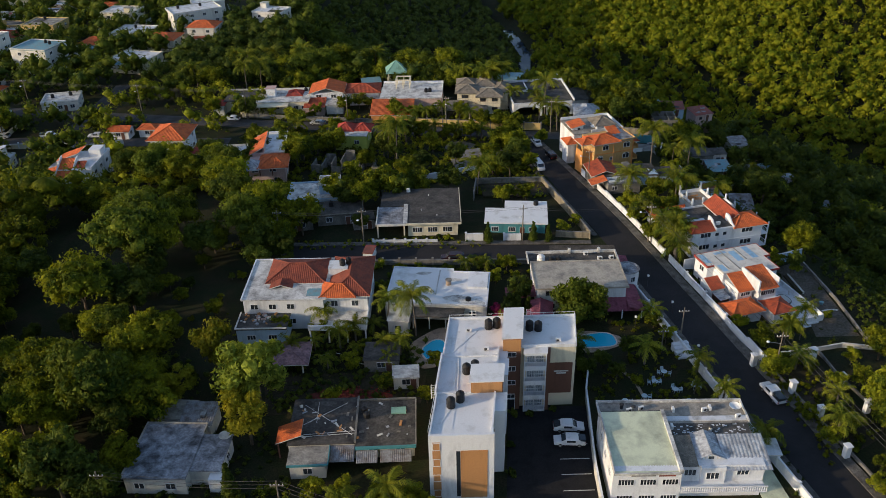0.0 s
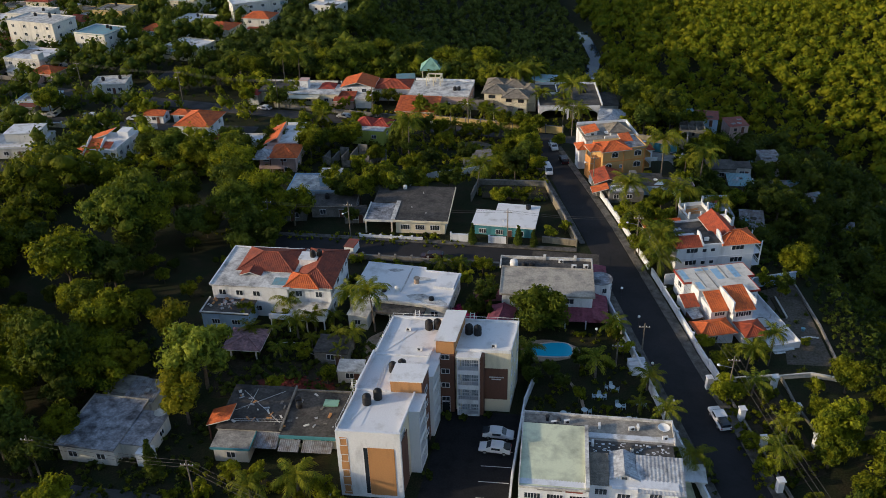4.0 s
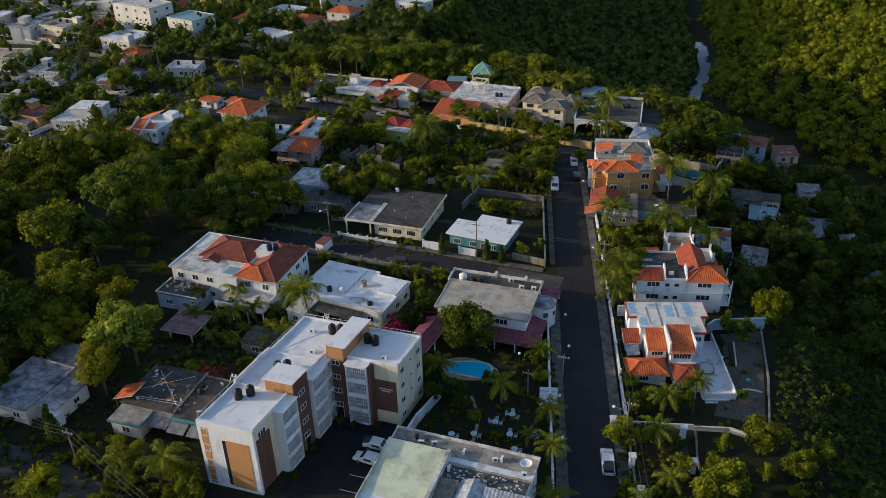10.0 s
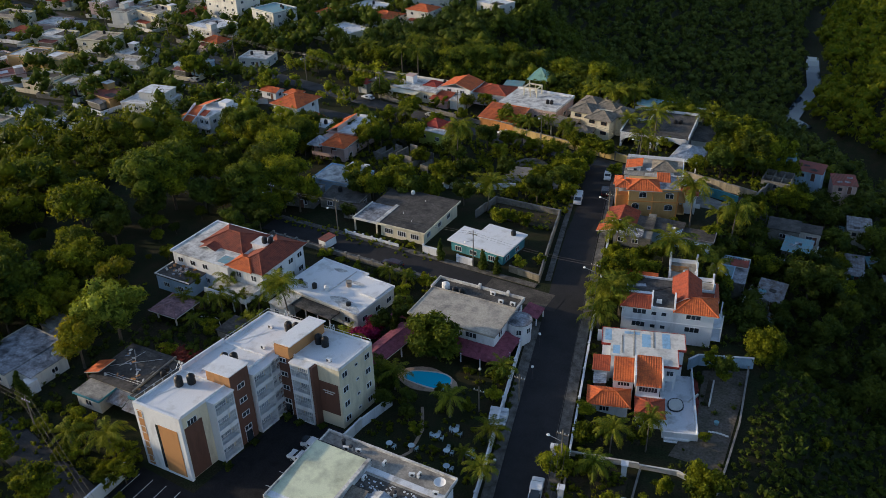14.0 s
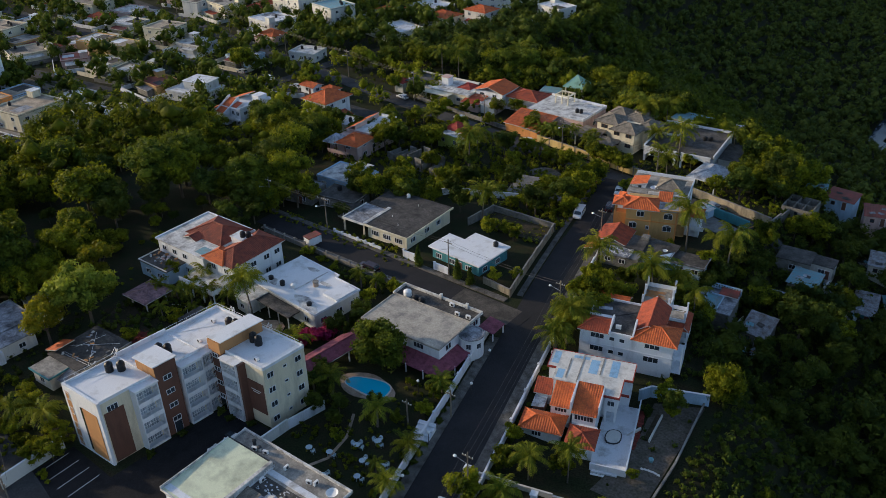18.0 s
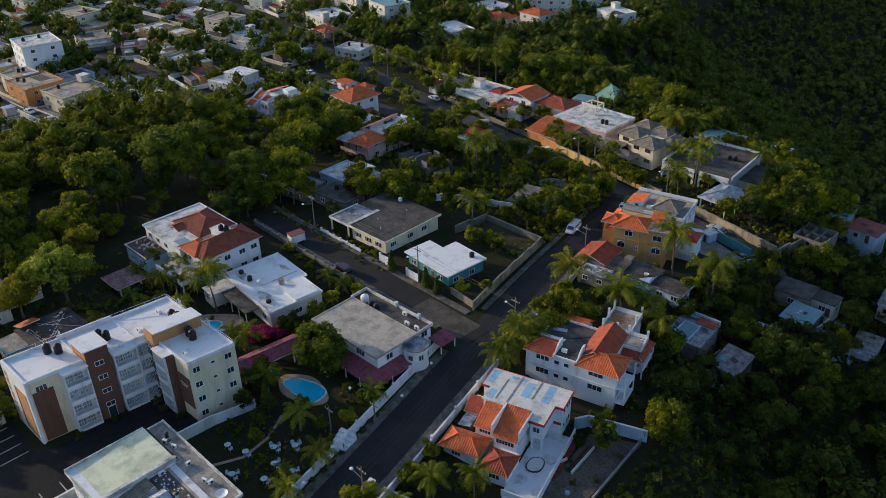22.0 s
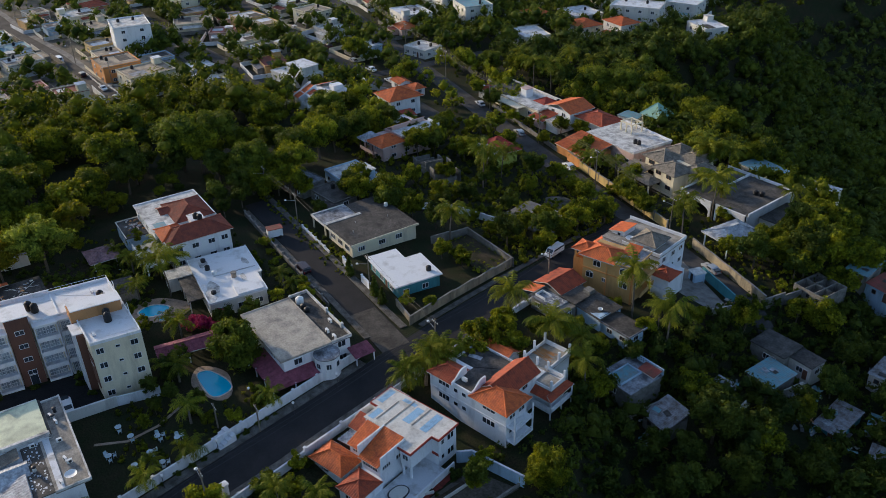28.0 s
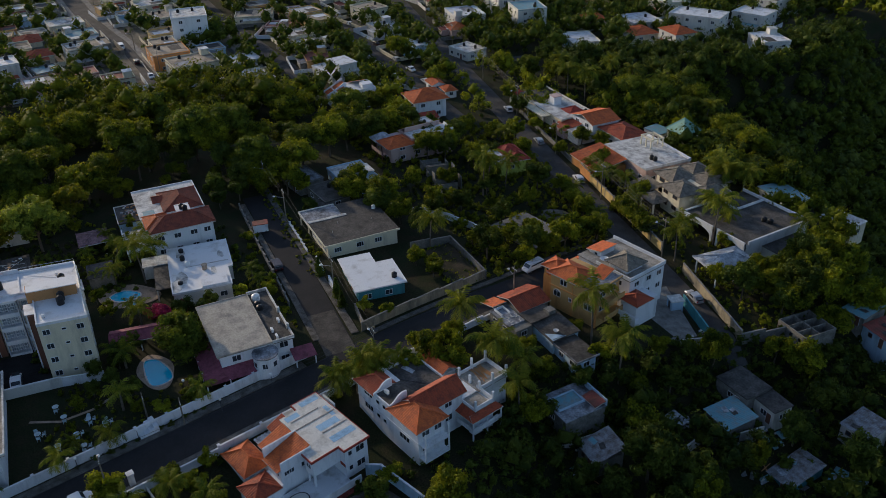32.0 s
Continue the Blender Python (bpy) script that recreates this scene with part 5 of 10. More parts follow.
# ---- two-storey house with tiled roofs over white walls, by the wood ----
def red_house():
    t = base("house", "two-storey white house with dark clay hip roofs and a white terrace", "house", local(-35.3, 121.2, 0, -1.0) @ Matrix.Diagonal((0.94, 1, 1, 1)))
    part("wall", boxes((0, 15.0, 0, 13.2, -1, 6.3), (15.0, 23.2, 1.0, 13.6, -1, 6.3)), WHITE, t)
    part("roof_deck", boxes((-0.3, 15.6, -0.4, 13.4, 6.3, 6.5)), ROOFP, t, "patched white flat roof")
    part("roof_kerb", boxes((-0.3, -0.1, -0.4, 13.4, 6.5, 6.7), (-0.1, 15.6, 13.2, 13.4, 6.5, 6.7)), WHITE, t)
    tiled_roof(gable(4.6, 8.6, 3.4, 5.4, 6.55, 0.7, 0.2, "y"), TILEB, t, "dormer_roof")
    part("roof_ledge", boxes((11.8, 14.6, 0.6, 3.0, 6.5, 6.56)), BLUETIN, t, "crumpled turquoise sheet on the roof")
    tiled_roof(hip(3.6, 14.6, 5.0, 13.0, 6.6, 1.7, 0.3), TILEB, t)
    tiled_roof(hip(16.2, 23.2, 1.0, 13.6, 6.4, 1.8, 0.6), TILEB, t)
    tiled_roof(hip(14.6, 20.8, 0.4, 5.0, 6.4, 1.2, 0.4), TILE, t)
    part("roof_box", boxes((15.4, 18.8, 7.2, 9.8, 6.4, 8.0)), WHITE, t)
    part("roof_box_deck", boxes((15.2, 19.0, 7.0, 10.0, 8.0, 8.15)), ROOFW, t)
    part("terrace", boxes((12.6, 23.4, -4.6, 1.0, 2.7, 2.95)), ROOFP, t)
    part("terrace_wall", boxes((12.6, 23.4, -4.6, -4.4, 2.95, 3.8), (23.2, 23.4, -4.4, 1.0, 2.95, 3.8)), WHITE, t)
    bm = bmesh.new()
    for x in (12.9, 16.3, 19.7, 23.1):
        tube(bm, (x, -4.3, -0.5), (x, -4.3, 2.7), 0.16)
    part("column", bm, WHITE, t)
    for f in (0, 1):
        for i in range(3):
            window(t, pose(2.0 + i * 3.4, 0, f * 3.1 + 1.2), 1.3, 1.0, 2)
        for x in (16.9, 20.8):
            window(t, pose(x, 1.0, f * 3.1 + 1.0), 1.2, 1.1, 2)
        for y in (2.6, 6.0, 9.4, 12.2):
            window(t, pose(23.2, y, f * 3.1 + 1.1, 0, 0, 90), 1.3, 1.0, 2)
        for y in (3, 7, 11):
            window(t, pose(0, y, f * 3.1 + 1.1, 0, 0, 270), 1.2, 1.0, 2)
    tank(-35.3 + 17, 121.2 + 8.0, 8.15)
    tank(-35.3 + 18.1, 121.2 + 8.5, 8.15)
    a = base("annex", "low annex with a stained dark roof and cluttered top", "annex", local(-36.0, 116.6, 0, -1))
    part("wall", boxes((0, 8.6, 0, 4.6, -1, 3.2)), BLUEW, a)
    part("roof", boxes((-0.2, 8.8, -0.2, 4.8, 3.2, 3.4)), ROOFD, a)
    part("parapet", boxes((-0.2, 8.8, -0.2, 0, 3.4, 3.6), (-0.2, 0, 0, 4.8, 3.4, 3.6)), OFFW, a)
    rs = random.Random(12)
    for k in range(34):
        x, y = rs.uniform(0.4, 6.4), rs.uniform(1.2, 4.4)
        w_, d_ = rs.uniform(0.12, 0.45), rs.uniform(0.08, 0.3)
        part("clutter", boxes((-w_, w_, -d_, d_, 0, rs.uniform(0.06, 0.3))), rs.choice((OFFW, TINPALE, TAN, PINKW, GREYW)), a).matrix_basis = pose(x, y, 3.4, 0, 0, rs.uniform(0, 180))
    c = base("laundry", "washing hung over a terrace rail", "laundry", local(-35.3, 121.2, 0, -1.0))
    for k, (x, mt) in enumerate(((19.6, PINKW), (20.4, BLUEW), (21.1, CARD), (21.7, OFFW))):
        part("cloth", boxes((x * 0.94 - 0.28, x * 0.94 + 0.28, -4.66, -4.34, 3.82, 3.85), (x * 0.94 - 0.28, x * 0.94 + 0.28, -4.66, -4.63, 3.1 + 0.1 * (k % 2), 3.82)), mt, c)
    window(a, pose(2.5, 0, 1.1), 1.4, 0.9, 3)
    window(a, pose(6.2, 0, 1.1), 1.4, 0.9, 3)


red_house()


def blob(rx, ry, n=22, k=0.25, ph=0.0, cx=0, cy=0):
    return [(cx + rx * math.cos(a) * (1 + k * math.cos(2 * a + ph)), cy + ry * math.sin(a) * (1 + k * 0.6 * math.cos(3 * a + ph)))
            for a in (2 * math.pi * i / n for i in range(n))]


# ---- low white house with a patched white roof ----
def white_flat():
    M = local(-10.8, 123.6, 0, -6.5)
    t = base("house", "low house with a patched white roof and a dark carport slab", "house", M)
    part("wall", boxes((0.2, 18.4, 0.2, 11.1, -1, 3.2), (0.2, 11.4, 11.1, 12.1, -1, 3.2)), OFFW, t)
    r = part("roof", boxes((0, 18.6, 0, 11.3, 3.2, 3.4), (0, 11.6, 11.3, 12.3, 3.2, 3.4)), ROOFN, t, "patched white roof coating")
    part("roof_kerb", boxes((18.4, 18.6, 0.2, 11.1, 3.4, 3.62), (11.6, 18.6, 11.1, 11.3, 3.4, 3.62), (0, 11.6, 12.1, 12.3, 3.4, 3.55), (4.6, 18.6, 0, 0.2, 3.4, 3.6)), WHITE, r)
    part("roof_seam", boxes((8.9, 9.15, 3.2, 11.6, 3.4, 3.47)), ROOFP, r)
    for k, (x, y, a, b) in enumerate(((13.6, 2.2, 2.6, 1.1), (15.6, 1.2, 2.2, 1.5), (3.0, 2.6, 1.8, 0.9), (12.0, 8.4, 2.0, 0.5), (6.0, 10.4, 1.6, 0.6))):
        part("roof_patch", prism(bmesh.new(), blob(a, b, 14, 0.3, k, x, y), 3.4, 3.412 + 0.002 * k), ROOFP, r, "worn grey patch in the roof coating")
    part("raised_roof", boxes((14.6, 18.3, 5.6, 10.6, 3.4, 3.85)), WHITE, t)
    part("annex_wall", boxes((1.5, 5.0, -4.8, 0.2, -1, 2.85)), OFFW, t)
    part("annex_roof", boxes((1.3, 5.2, -5.0, 0.0, 2.85, 3.0)), ROOFP, t)
    part("carport_slab", boxes((5.2, 14.6, -2.9, 0.0, 2.6, 2.78)), ROOFD, t)
    bm = bmesh.new()
    for x in (5.6, 8.5, 11.4, 14.3):
        tube(bm, (x, -2.7, -0.5), (x, -2.7, 2.6), 0.12)
    part("column", bm, OFFW, t)
    for x in (7.0, 10.0, 16.0):
        window(t, pose(x, 0.2, 1.0), 1.2, 1.0, 2)
    window(t, pose(3.2, -4.8, 1.0), 1.0, 0.9, 2)
    for y in (2.2, 6.0, 9.4):
        window(t, pose(18.4, y, 1.0, 0, 0, 90), 1.3, 1.0, 2)
    for x in (3, 6.2, 9.4):
        window(t, pose(x, 12.1, 1.0, 0, 0, 180), 1.3, 1.0, 2)
    c = base("chimney", "short brick roof chimney", "chimney", M @ pose(11.1, 6.8, 3.4))
    part("shaft", lathe(bmesh.new(), [(0.5, 0), (0.5, 0.9)], 12), PATIO, c)
    part("rim", lathe(bmesh.new(), [(0.6, 0.9), (0.6, 1.1)], 12), CONCRETE, c)
    for x, y, mt, h in ((5.9, 2.9, None, 1.15), (2.4, 2.9, None, 0.8), (8.2, 3.7, WHITEP, 0.9), (15.1, 1.8, None, 0.6)):
        q = M @ Vector((x, y, 3.4))
        tank(q.x, q.y, q.z, mt, 0.5, h, "white water tank on a roof" if mt else "black plastic water tank on a roof")


white_flat()


# ---- corner house with maroon awnings ----
def corner_house():
    M = local(16.5, 124.2, -0.85, 0)
    t = base("house", "white corner house with grey roof slab and maroon awnings", "house", M)
    part("wall", boxes((0.5, 16.5, 0.6, 9.3, -1, 5.6), (0.5, 16.5, 9.3, 13.0, -1, 5.3)), WHITE, t)
    r = part("roof", boxes((0, 16.9, 0, 9.5, 5.6, 5.85)), ROOFC, t, "grey concrete roof slab with upturned edge")
    part("roof_kerb", boxes((0, 16.9, 0, 0.2, 5.85, 5.95), (0, 16.9, 9.3, 9.5, 5.85, 6.0), (0, 0.2, 0.2, 9.3, 5.85, 5.95), (16.7, 16.9, 0.2, 9.3, 5.85, 5.95)), ROOFC, r)
    r = part("rear_deck", boxes((-0.4, 16.9, 9.5, 13.3, 5.3, 5.45)), ROOFD, t, "dark stained rear roof deck")
    part("deck_parapet", boxes((-0.4, 16.9, 13.05, 13.3, 5.45, 6.0), (16.65, 16.9, 9.5, 13.05, 5.45, 6.0), (-0.4, -0.15, 9.5, 13.05, 5.45, 6.0)), ROOFP, r)
    for x in (7.7, 13.4):
        part("deck_pillar", boxes((x, x + 0.5, 12.85, 13.35, 5.45, 6.5)), ROOFP, r)
    tur = part("turret", lathe(bmesh.new(), [(2.1, -1), (2.1, 5.0)], 20, 18.2, 7.7), WHITE, t, "round corner turret")
    part("turret_top", lathe(bmesh.new(), [(2.25, 5.0), (2.25, 5.2), (1.9, 5.2), (1.9, 5.1)], 20, 18.2, 7.7), ROOFB, tur)
    for a in (-70, -20, 30):
        window(tur, pose(18.2, 7.7, 3.2) @ pose(0, 0, 0, 0, 0, a + 90) @ pose(0, -2.08, 0), 0.8, 1.0, 1)
    for f in (0, 1):
        for x in (3.0, 7.0, 12.2):
            window(t, pose(x, 0.6, f * 2.8 + 1.2), 2.0 if f else 1.4, 1.0, 3)
        for y in (3.2, 11.4):
            window(t, pose(16.5, y, f * 2.8 + 1.1, 0, 0, 90), 1.4, 1.1, 2)
        for x in (3, 7, 11, 14.6):
            window(t, pose(x, 13.0, f * 2.7 + 1.1, 0, 0, 180), 1.3, 1.0, 2)
    # awnings
    bm = bmesh.new()
    for f in shed_roof(8.0, 19.1, -2.8, 0.6, 2.5, 3.3, "s") + shed_roof(16.5, 19.4, -2.75, 5.8, 2.52, 3.3, "e") + shed_roof(16.6, 19.8, 12.2, 16.2, 2.7, 3.2, "e") + shed_roof(-5.0, 0.5, 2.0, 6.0, 2.5, 3.0, "w"):
        tile_face(bm, f, 0.8, 0.05)
    aw = part("awning", bm, MAROON, t, "maroon shingled awning")
    bm = bmesh.new()
    for x, y in ((8.3, -2.6), (11.8, -2.6), (15.4, -2.6), (18.9, -2.6), (19.2, 1.2), (19.2, 5.4), (19.5, 12.5), (19.5, 15.9)):
        tube(bm, (x, y, -0.5), (x, y, 2.6), 0.12)
    part("awning_post", bm, WHITE, aw)
    for x, y in ((4.2, 10.4), (5.6, 10.4)):
        q = M @ Vector((x, y, 5.45))
        tank(q.x, q.y, q.z, None, 0.55, 0.95)
    q = M @ Vector((2.2, 10.6, 5.45))
    tank(q.x, q.y, q.z, WHITEP, 0.75, 1.3, "white round water tank on a roof")
    for x, y in ((11.0, 12.2), (13.4, 10.4), (15.6, 10.6)):
        ac = base("air_conditioner", "pale outdoor air conditioner on a roof", "air conditioner", M @ pose(x, y, 5.45))
        part("casing", boxes((-0.45, 0.45, -0.2, 0.2, 0.06, 0.7)), WHITEP, ac)
        part("foot", boxes((-0.4, -0.3, -0.2, 0.2, 0, 0.06), (0.3, 0.4, -0.2, 0.2, 0, 0.06)), DARKMETAL, ac)
        part("fan_grille", lathe(bmesh.new(), [(0.26, 0), (0.26, 0.03)], 12), DARKMETAL, ac).matrix_basis = pose(0.1, -0.2, 0.38, 90)
    # pool canopy
    c = base("pool_canopy", "long maroon shingled canopy beside a pool", "canopy", local(15.4, 109.2, 0, -8))
    tiled_roof(gable(-2.0, 2.0, 0, 14.5, 2.6, 0.8, 0.3, "y"), MAROON, c, pitch=0.8, rise=0.05)
    for x in (-1.8, 1.8):
        for y in (0.3, 4.9, 9.5, 14.2):
            part("post", boxes((x - 0.1, x + 0.1, y - 0.1, y + 0.1, -0.3, 2.6)), WHITE, c)


corner_house()


def pool(name, label, outline, deck, m):
    p = base(name, label, "swimming pool", m)
    bm = prism(bmesh.new(), deck, -0.3, 0.10)
    part("paving", bm, PATIO, p, "tan stone pool surround")
    part("water", prism(bmesh.new(), outline, 0.08, 0.14), POOLW, p, "clear turquoise water")
    bm = bmesh.new()
    n = len(outline)
    cx, cy = sum(x for x, y in outline) / n, sum(y for x, y in outline) / n
    rim = []
    for x, y in outline:
        d = math.hypot(x - cx, y - cy)
        rim.append([bm.verts.new((cx + (x - cx) * (d + o) / d, cy + (y - cy) * (d + o) / d, z)) for o, z in ((0.0, 0.10), (0.0, 0.2), (0.3, 0.2), (0.3, 0.08))])
    for a, b in zip(rim, rim[1:] + rim[:1]):
        for k in range(4):
            bm.faces.new((a[k], a[(k + 1) % 4], b[(k + 1) % 4], b[k]))
    bmesh.ops.recalc_face_normals(bm, faces=bm.faces)
    part("coping", bm, OFFW, p)
    return p


def rounded(pts):
    """An outline with its corners cut round, twice over."""
    for _ in range(2):
        out = []
        for (ax, ay), (bx, by) in zip(pts, pts[1:] + pts[:1]):
            out += [(ax * 0.75 + bx * 0.25, ay * 0.75 + by * 0.25), (ax * 0.25 + bx * 0.75, ay * 0.25 + by * 0.75)]
        pts = out
    return pts[::-1]


pool("swimming_pool", "kidney-shaped garden pool with tan paving", rounded([(-5.3, -1.1), (-4.7, 1.1), (-2.0, 1.9), (2.0, 2.5), (4.6, 1.9), (5.0, -0.6), (4.0, -1.9), (-0.5, -1.7)]), blob(6.1, 3.2, 22, 0.12, 0.4, -0.2, 0.1), pose(25.6, 114.7, 0.02, 0, 0, 6) @ Matrix.Diagonal((0.8, 0.94, 1, 1)))
pool("swimming_pool", "round plunge pool with pale paving", blob(2.6, 1.9, 20, 0.1, 0), blob(5.4, 4.2, 20, 0.15, 0.5, 0.8, 0), pose(-1.8, 113.6, 0.02, 0, 0, 70))
pool("hot_tub", "small round hot tub", blob(0.9, 0.9, 14, 0, 0), blob(1.2, 1.2, 14, 0, 0), pose(1.9, 114.2, 0.14))


# ---- house with painted blue strips on its roof ----
def strip_house():
    M = local(55.4, 133.7, -1.7, 16)
    t = base("house", "white house with blue roof strips and clay tile wings", "house", M)
    part("wall", boxes((-5.8, 7.3, -0.1, 4.0, -2, 5.7), (-4.4, 4.0, -3.2, -0.1, -2, 5.7), (4.0, 6.0, -4.8, -0.1, 2.7, 5.7), (-3.8, -0.7, -7.4, -3.2, -2, 4.3),
                       (-0.2, 3.4, -8.6, -3.2, -2, 4.7), (-6.9, -4.4, -4.0, -0.1, -2, 3.2), (-7.3, -1.4, -11.6, -7.4, -2, 2.4), (-0.1, 3.9, -13.4, -8.6, -2, 2.4)), WHITE, t)
    r = part("roof", boxes((-6.0, 7.5, -0.3, 4.2, 5.7, 5.9), (-4.6, 3.7, -3.4, -0.3, 5.7, 5.9), (3.7, 6.2, -5.0, -0.3, 5.7, 5.9)), ROOFS, t, "cracked white flat roof")
    part("roof_trim", boxes((-6.1, 7.6, 4.2, 4.3, 5.55, 5.95), (7.5, 7.62, -0.3, 4.2, 5.55, 5.95), (-6.12, -6.0, -0.3, 4.2, 5.55, 5.95), (6.2, 6.32, -5.0, -0.3, 5.55, 5.95),
                            (-6.1, -4.6, -0.42, -0.3, 5.55, 5.95), (6.32, 7.6, -0.42, -0.3, 5.55, 5.95), (3.7, 6.3, -5.12, -5.0, 5.55, 5.95)), TILER, r)
    BL = surface("blue_roof_paint", (0.27, 0.46, 0.64), 0.6, spread=0.10, amount=0.25)
    for b in ((-5.6, -4.5, 0.6, 3.8), (-4.2, -3.1, -2.9, -0.6), (-2.4, 0.2, 2.9, 3.6), (0.5, 1.9, -0.4, 3.2), (3.8, 5.1, -0.3, 3.8)):
        part("blue_strip", boxes((*b, 5.9, 5.912)), BL, r, "blue painted strip")
    part("roof_ledge", boxes((-0.9, -0.7, -3.2, 4.0, 5.9, 5.96), (2.3, 2.5, -0.4, 4.0, 5.9, 5.96), (-2.8, -2.6, -2.6, 2.4, 5.9, 5.95)), ROOFG, r, "cracked roof seams")
    tiled_roof(shed_roof(-3.9, -0.7, -7.9, -3.1, 4.2, 5.75, "s"), TILE, t)
    tiled_roof(shed_roof(-0.3, 3.6, -9.2, -3.4, 4.7, 6.4, "s"), TILE, t)
    part("side_wall", boxes((-0.62, -0.35, -8.8, -3.2, 4.0, 6.45), (3.62, 3.8, -8.6, -3.4, 4.4, 6.3)), WHITE, t)
    tiled_roof(shed_roof(-7.3, -4.4, -4.4, -1.5, 3.2, 4.3, "s"), TILED, t)
    tiled_roof(hip(-7.4, -1.4, -11.7, -7.9, 2.4, 1.15, 0.45), TILE, t)
    tiled_roof(hip(0.0, 3.9, -13.4, -9.4, 2.4, 0.9, 0.4), TILED, t)
    bm = bmesh.new()
    for f in shed_roof(-7.0, -4.9, -7.0, -4.0, 2.5, 2.8, "w"):
        tile_face(bm, f, 0.6, 0.18)
    part("lean_to_roof", bm, TINPALE, t, "ridged pale sheet lean-to")
    part("lean_to_wall", boxes((-6.8, -5.0, -6.8, -4.1, -2, 2.4)), BROWN, t)
    part("terrace", boxes((3.9, 9.0, -15.0, -0.1, -2, 0.5)), ROOFW, t, "pale blue-grey terrace floor")
    part("terrace_wall", boxes((9.0, 9.2, -15.0, 1.2, -2, 1.4), (3.9, 9.2, -15.2, -15.0, -2, 1.3)), WHITE, t)
    tub = part("terrace_tub", prism(bmesh.new(), rounded([(4.9, -9.6), (7.5, -9.3), (7.4, -6.1), (5.0, -6.4)]), 0.4, 0.66), DARKMETAL, t, "dark rim of a sunken tub")
    part("tub_floor", prism(bmesh.new(), rounded([(5.08, -9.42), (7.34, -9.14), (7.26, -6.28), (5.16, -6.56)]), 0.5, 0.672), OFFW, tub)
    for i in range(4):
        part("outer_step", boxes((4.2, 8.0, -15.6 - 0.5 * i, -15.2 - 0.5 * i, -2, 0.3 - 0.25 * i)), WHITE, t)
    for x in (4.3, 5.8):
        part("porch_post", boxes((x - 0.15, x + 0.15, -4.7, -4.4, 0.5, 2.7)), WHITE, t)
    window(t, pose(-2.2, -7.4, 3.0), 1.8, 0.9, 4)
    window(t, pose(1.6, -8.6, 3.2), 2.8, 1.2, 6)
    window(t, pose(3.4, -7.2, 3.3, 0, 0, 90), 1.6, 1.2, 4)
    window(t, pose(3.4, -4.6, 3.2, 0, 0, 90), 1.0, 0.8, 2)
    window(t, pose(5.0, -4.8, 3.9), 1.0, 0.9, 2)
    part("red_band", boxes((6.0, 7.25, -0.16, -0.1, 2.3, 2.8)), TILER, t)
    for f in (0, 1):
        window(t, pose(7.3, 2.6, f * 2.8 + 1.2, 0, 0, 90), 1.4, 1.1, 2)
        window(t, pose(7.3, 0.8, f * 2.8 + 1.4, 0, 0, 90), 0.6, 0.8, 1)
        for x in (-3.5, 0.5, 4.5):
            window(t, pose(x, 4.0, f * 2.8 + 1.1, 0, 0, 180), 1.3, 1.0, 2)
        window(t, pose(-5.8, 1.6, f * 2.8 + 1.1, 0, 0, 270), 1.3, 1.0, 2)
    window(t, pose(-5.0, -11.6, 1.0), 1.4, 1.0, 3)
    window(t, pose(2.0, -13.4, 1.0), 1.6, 1.0, 3)
    plant("dshrub", 65.2, 136.4, 1.1)


strip_house()


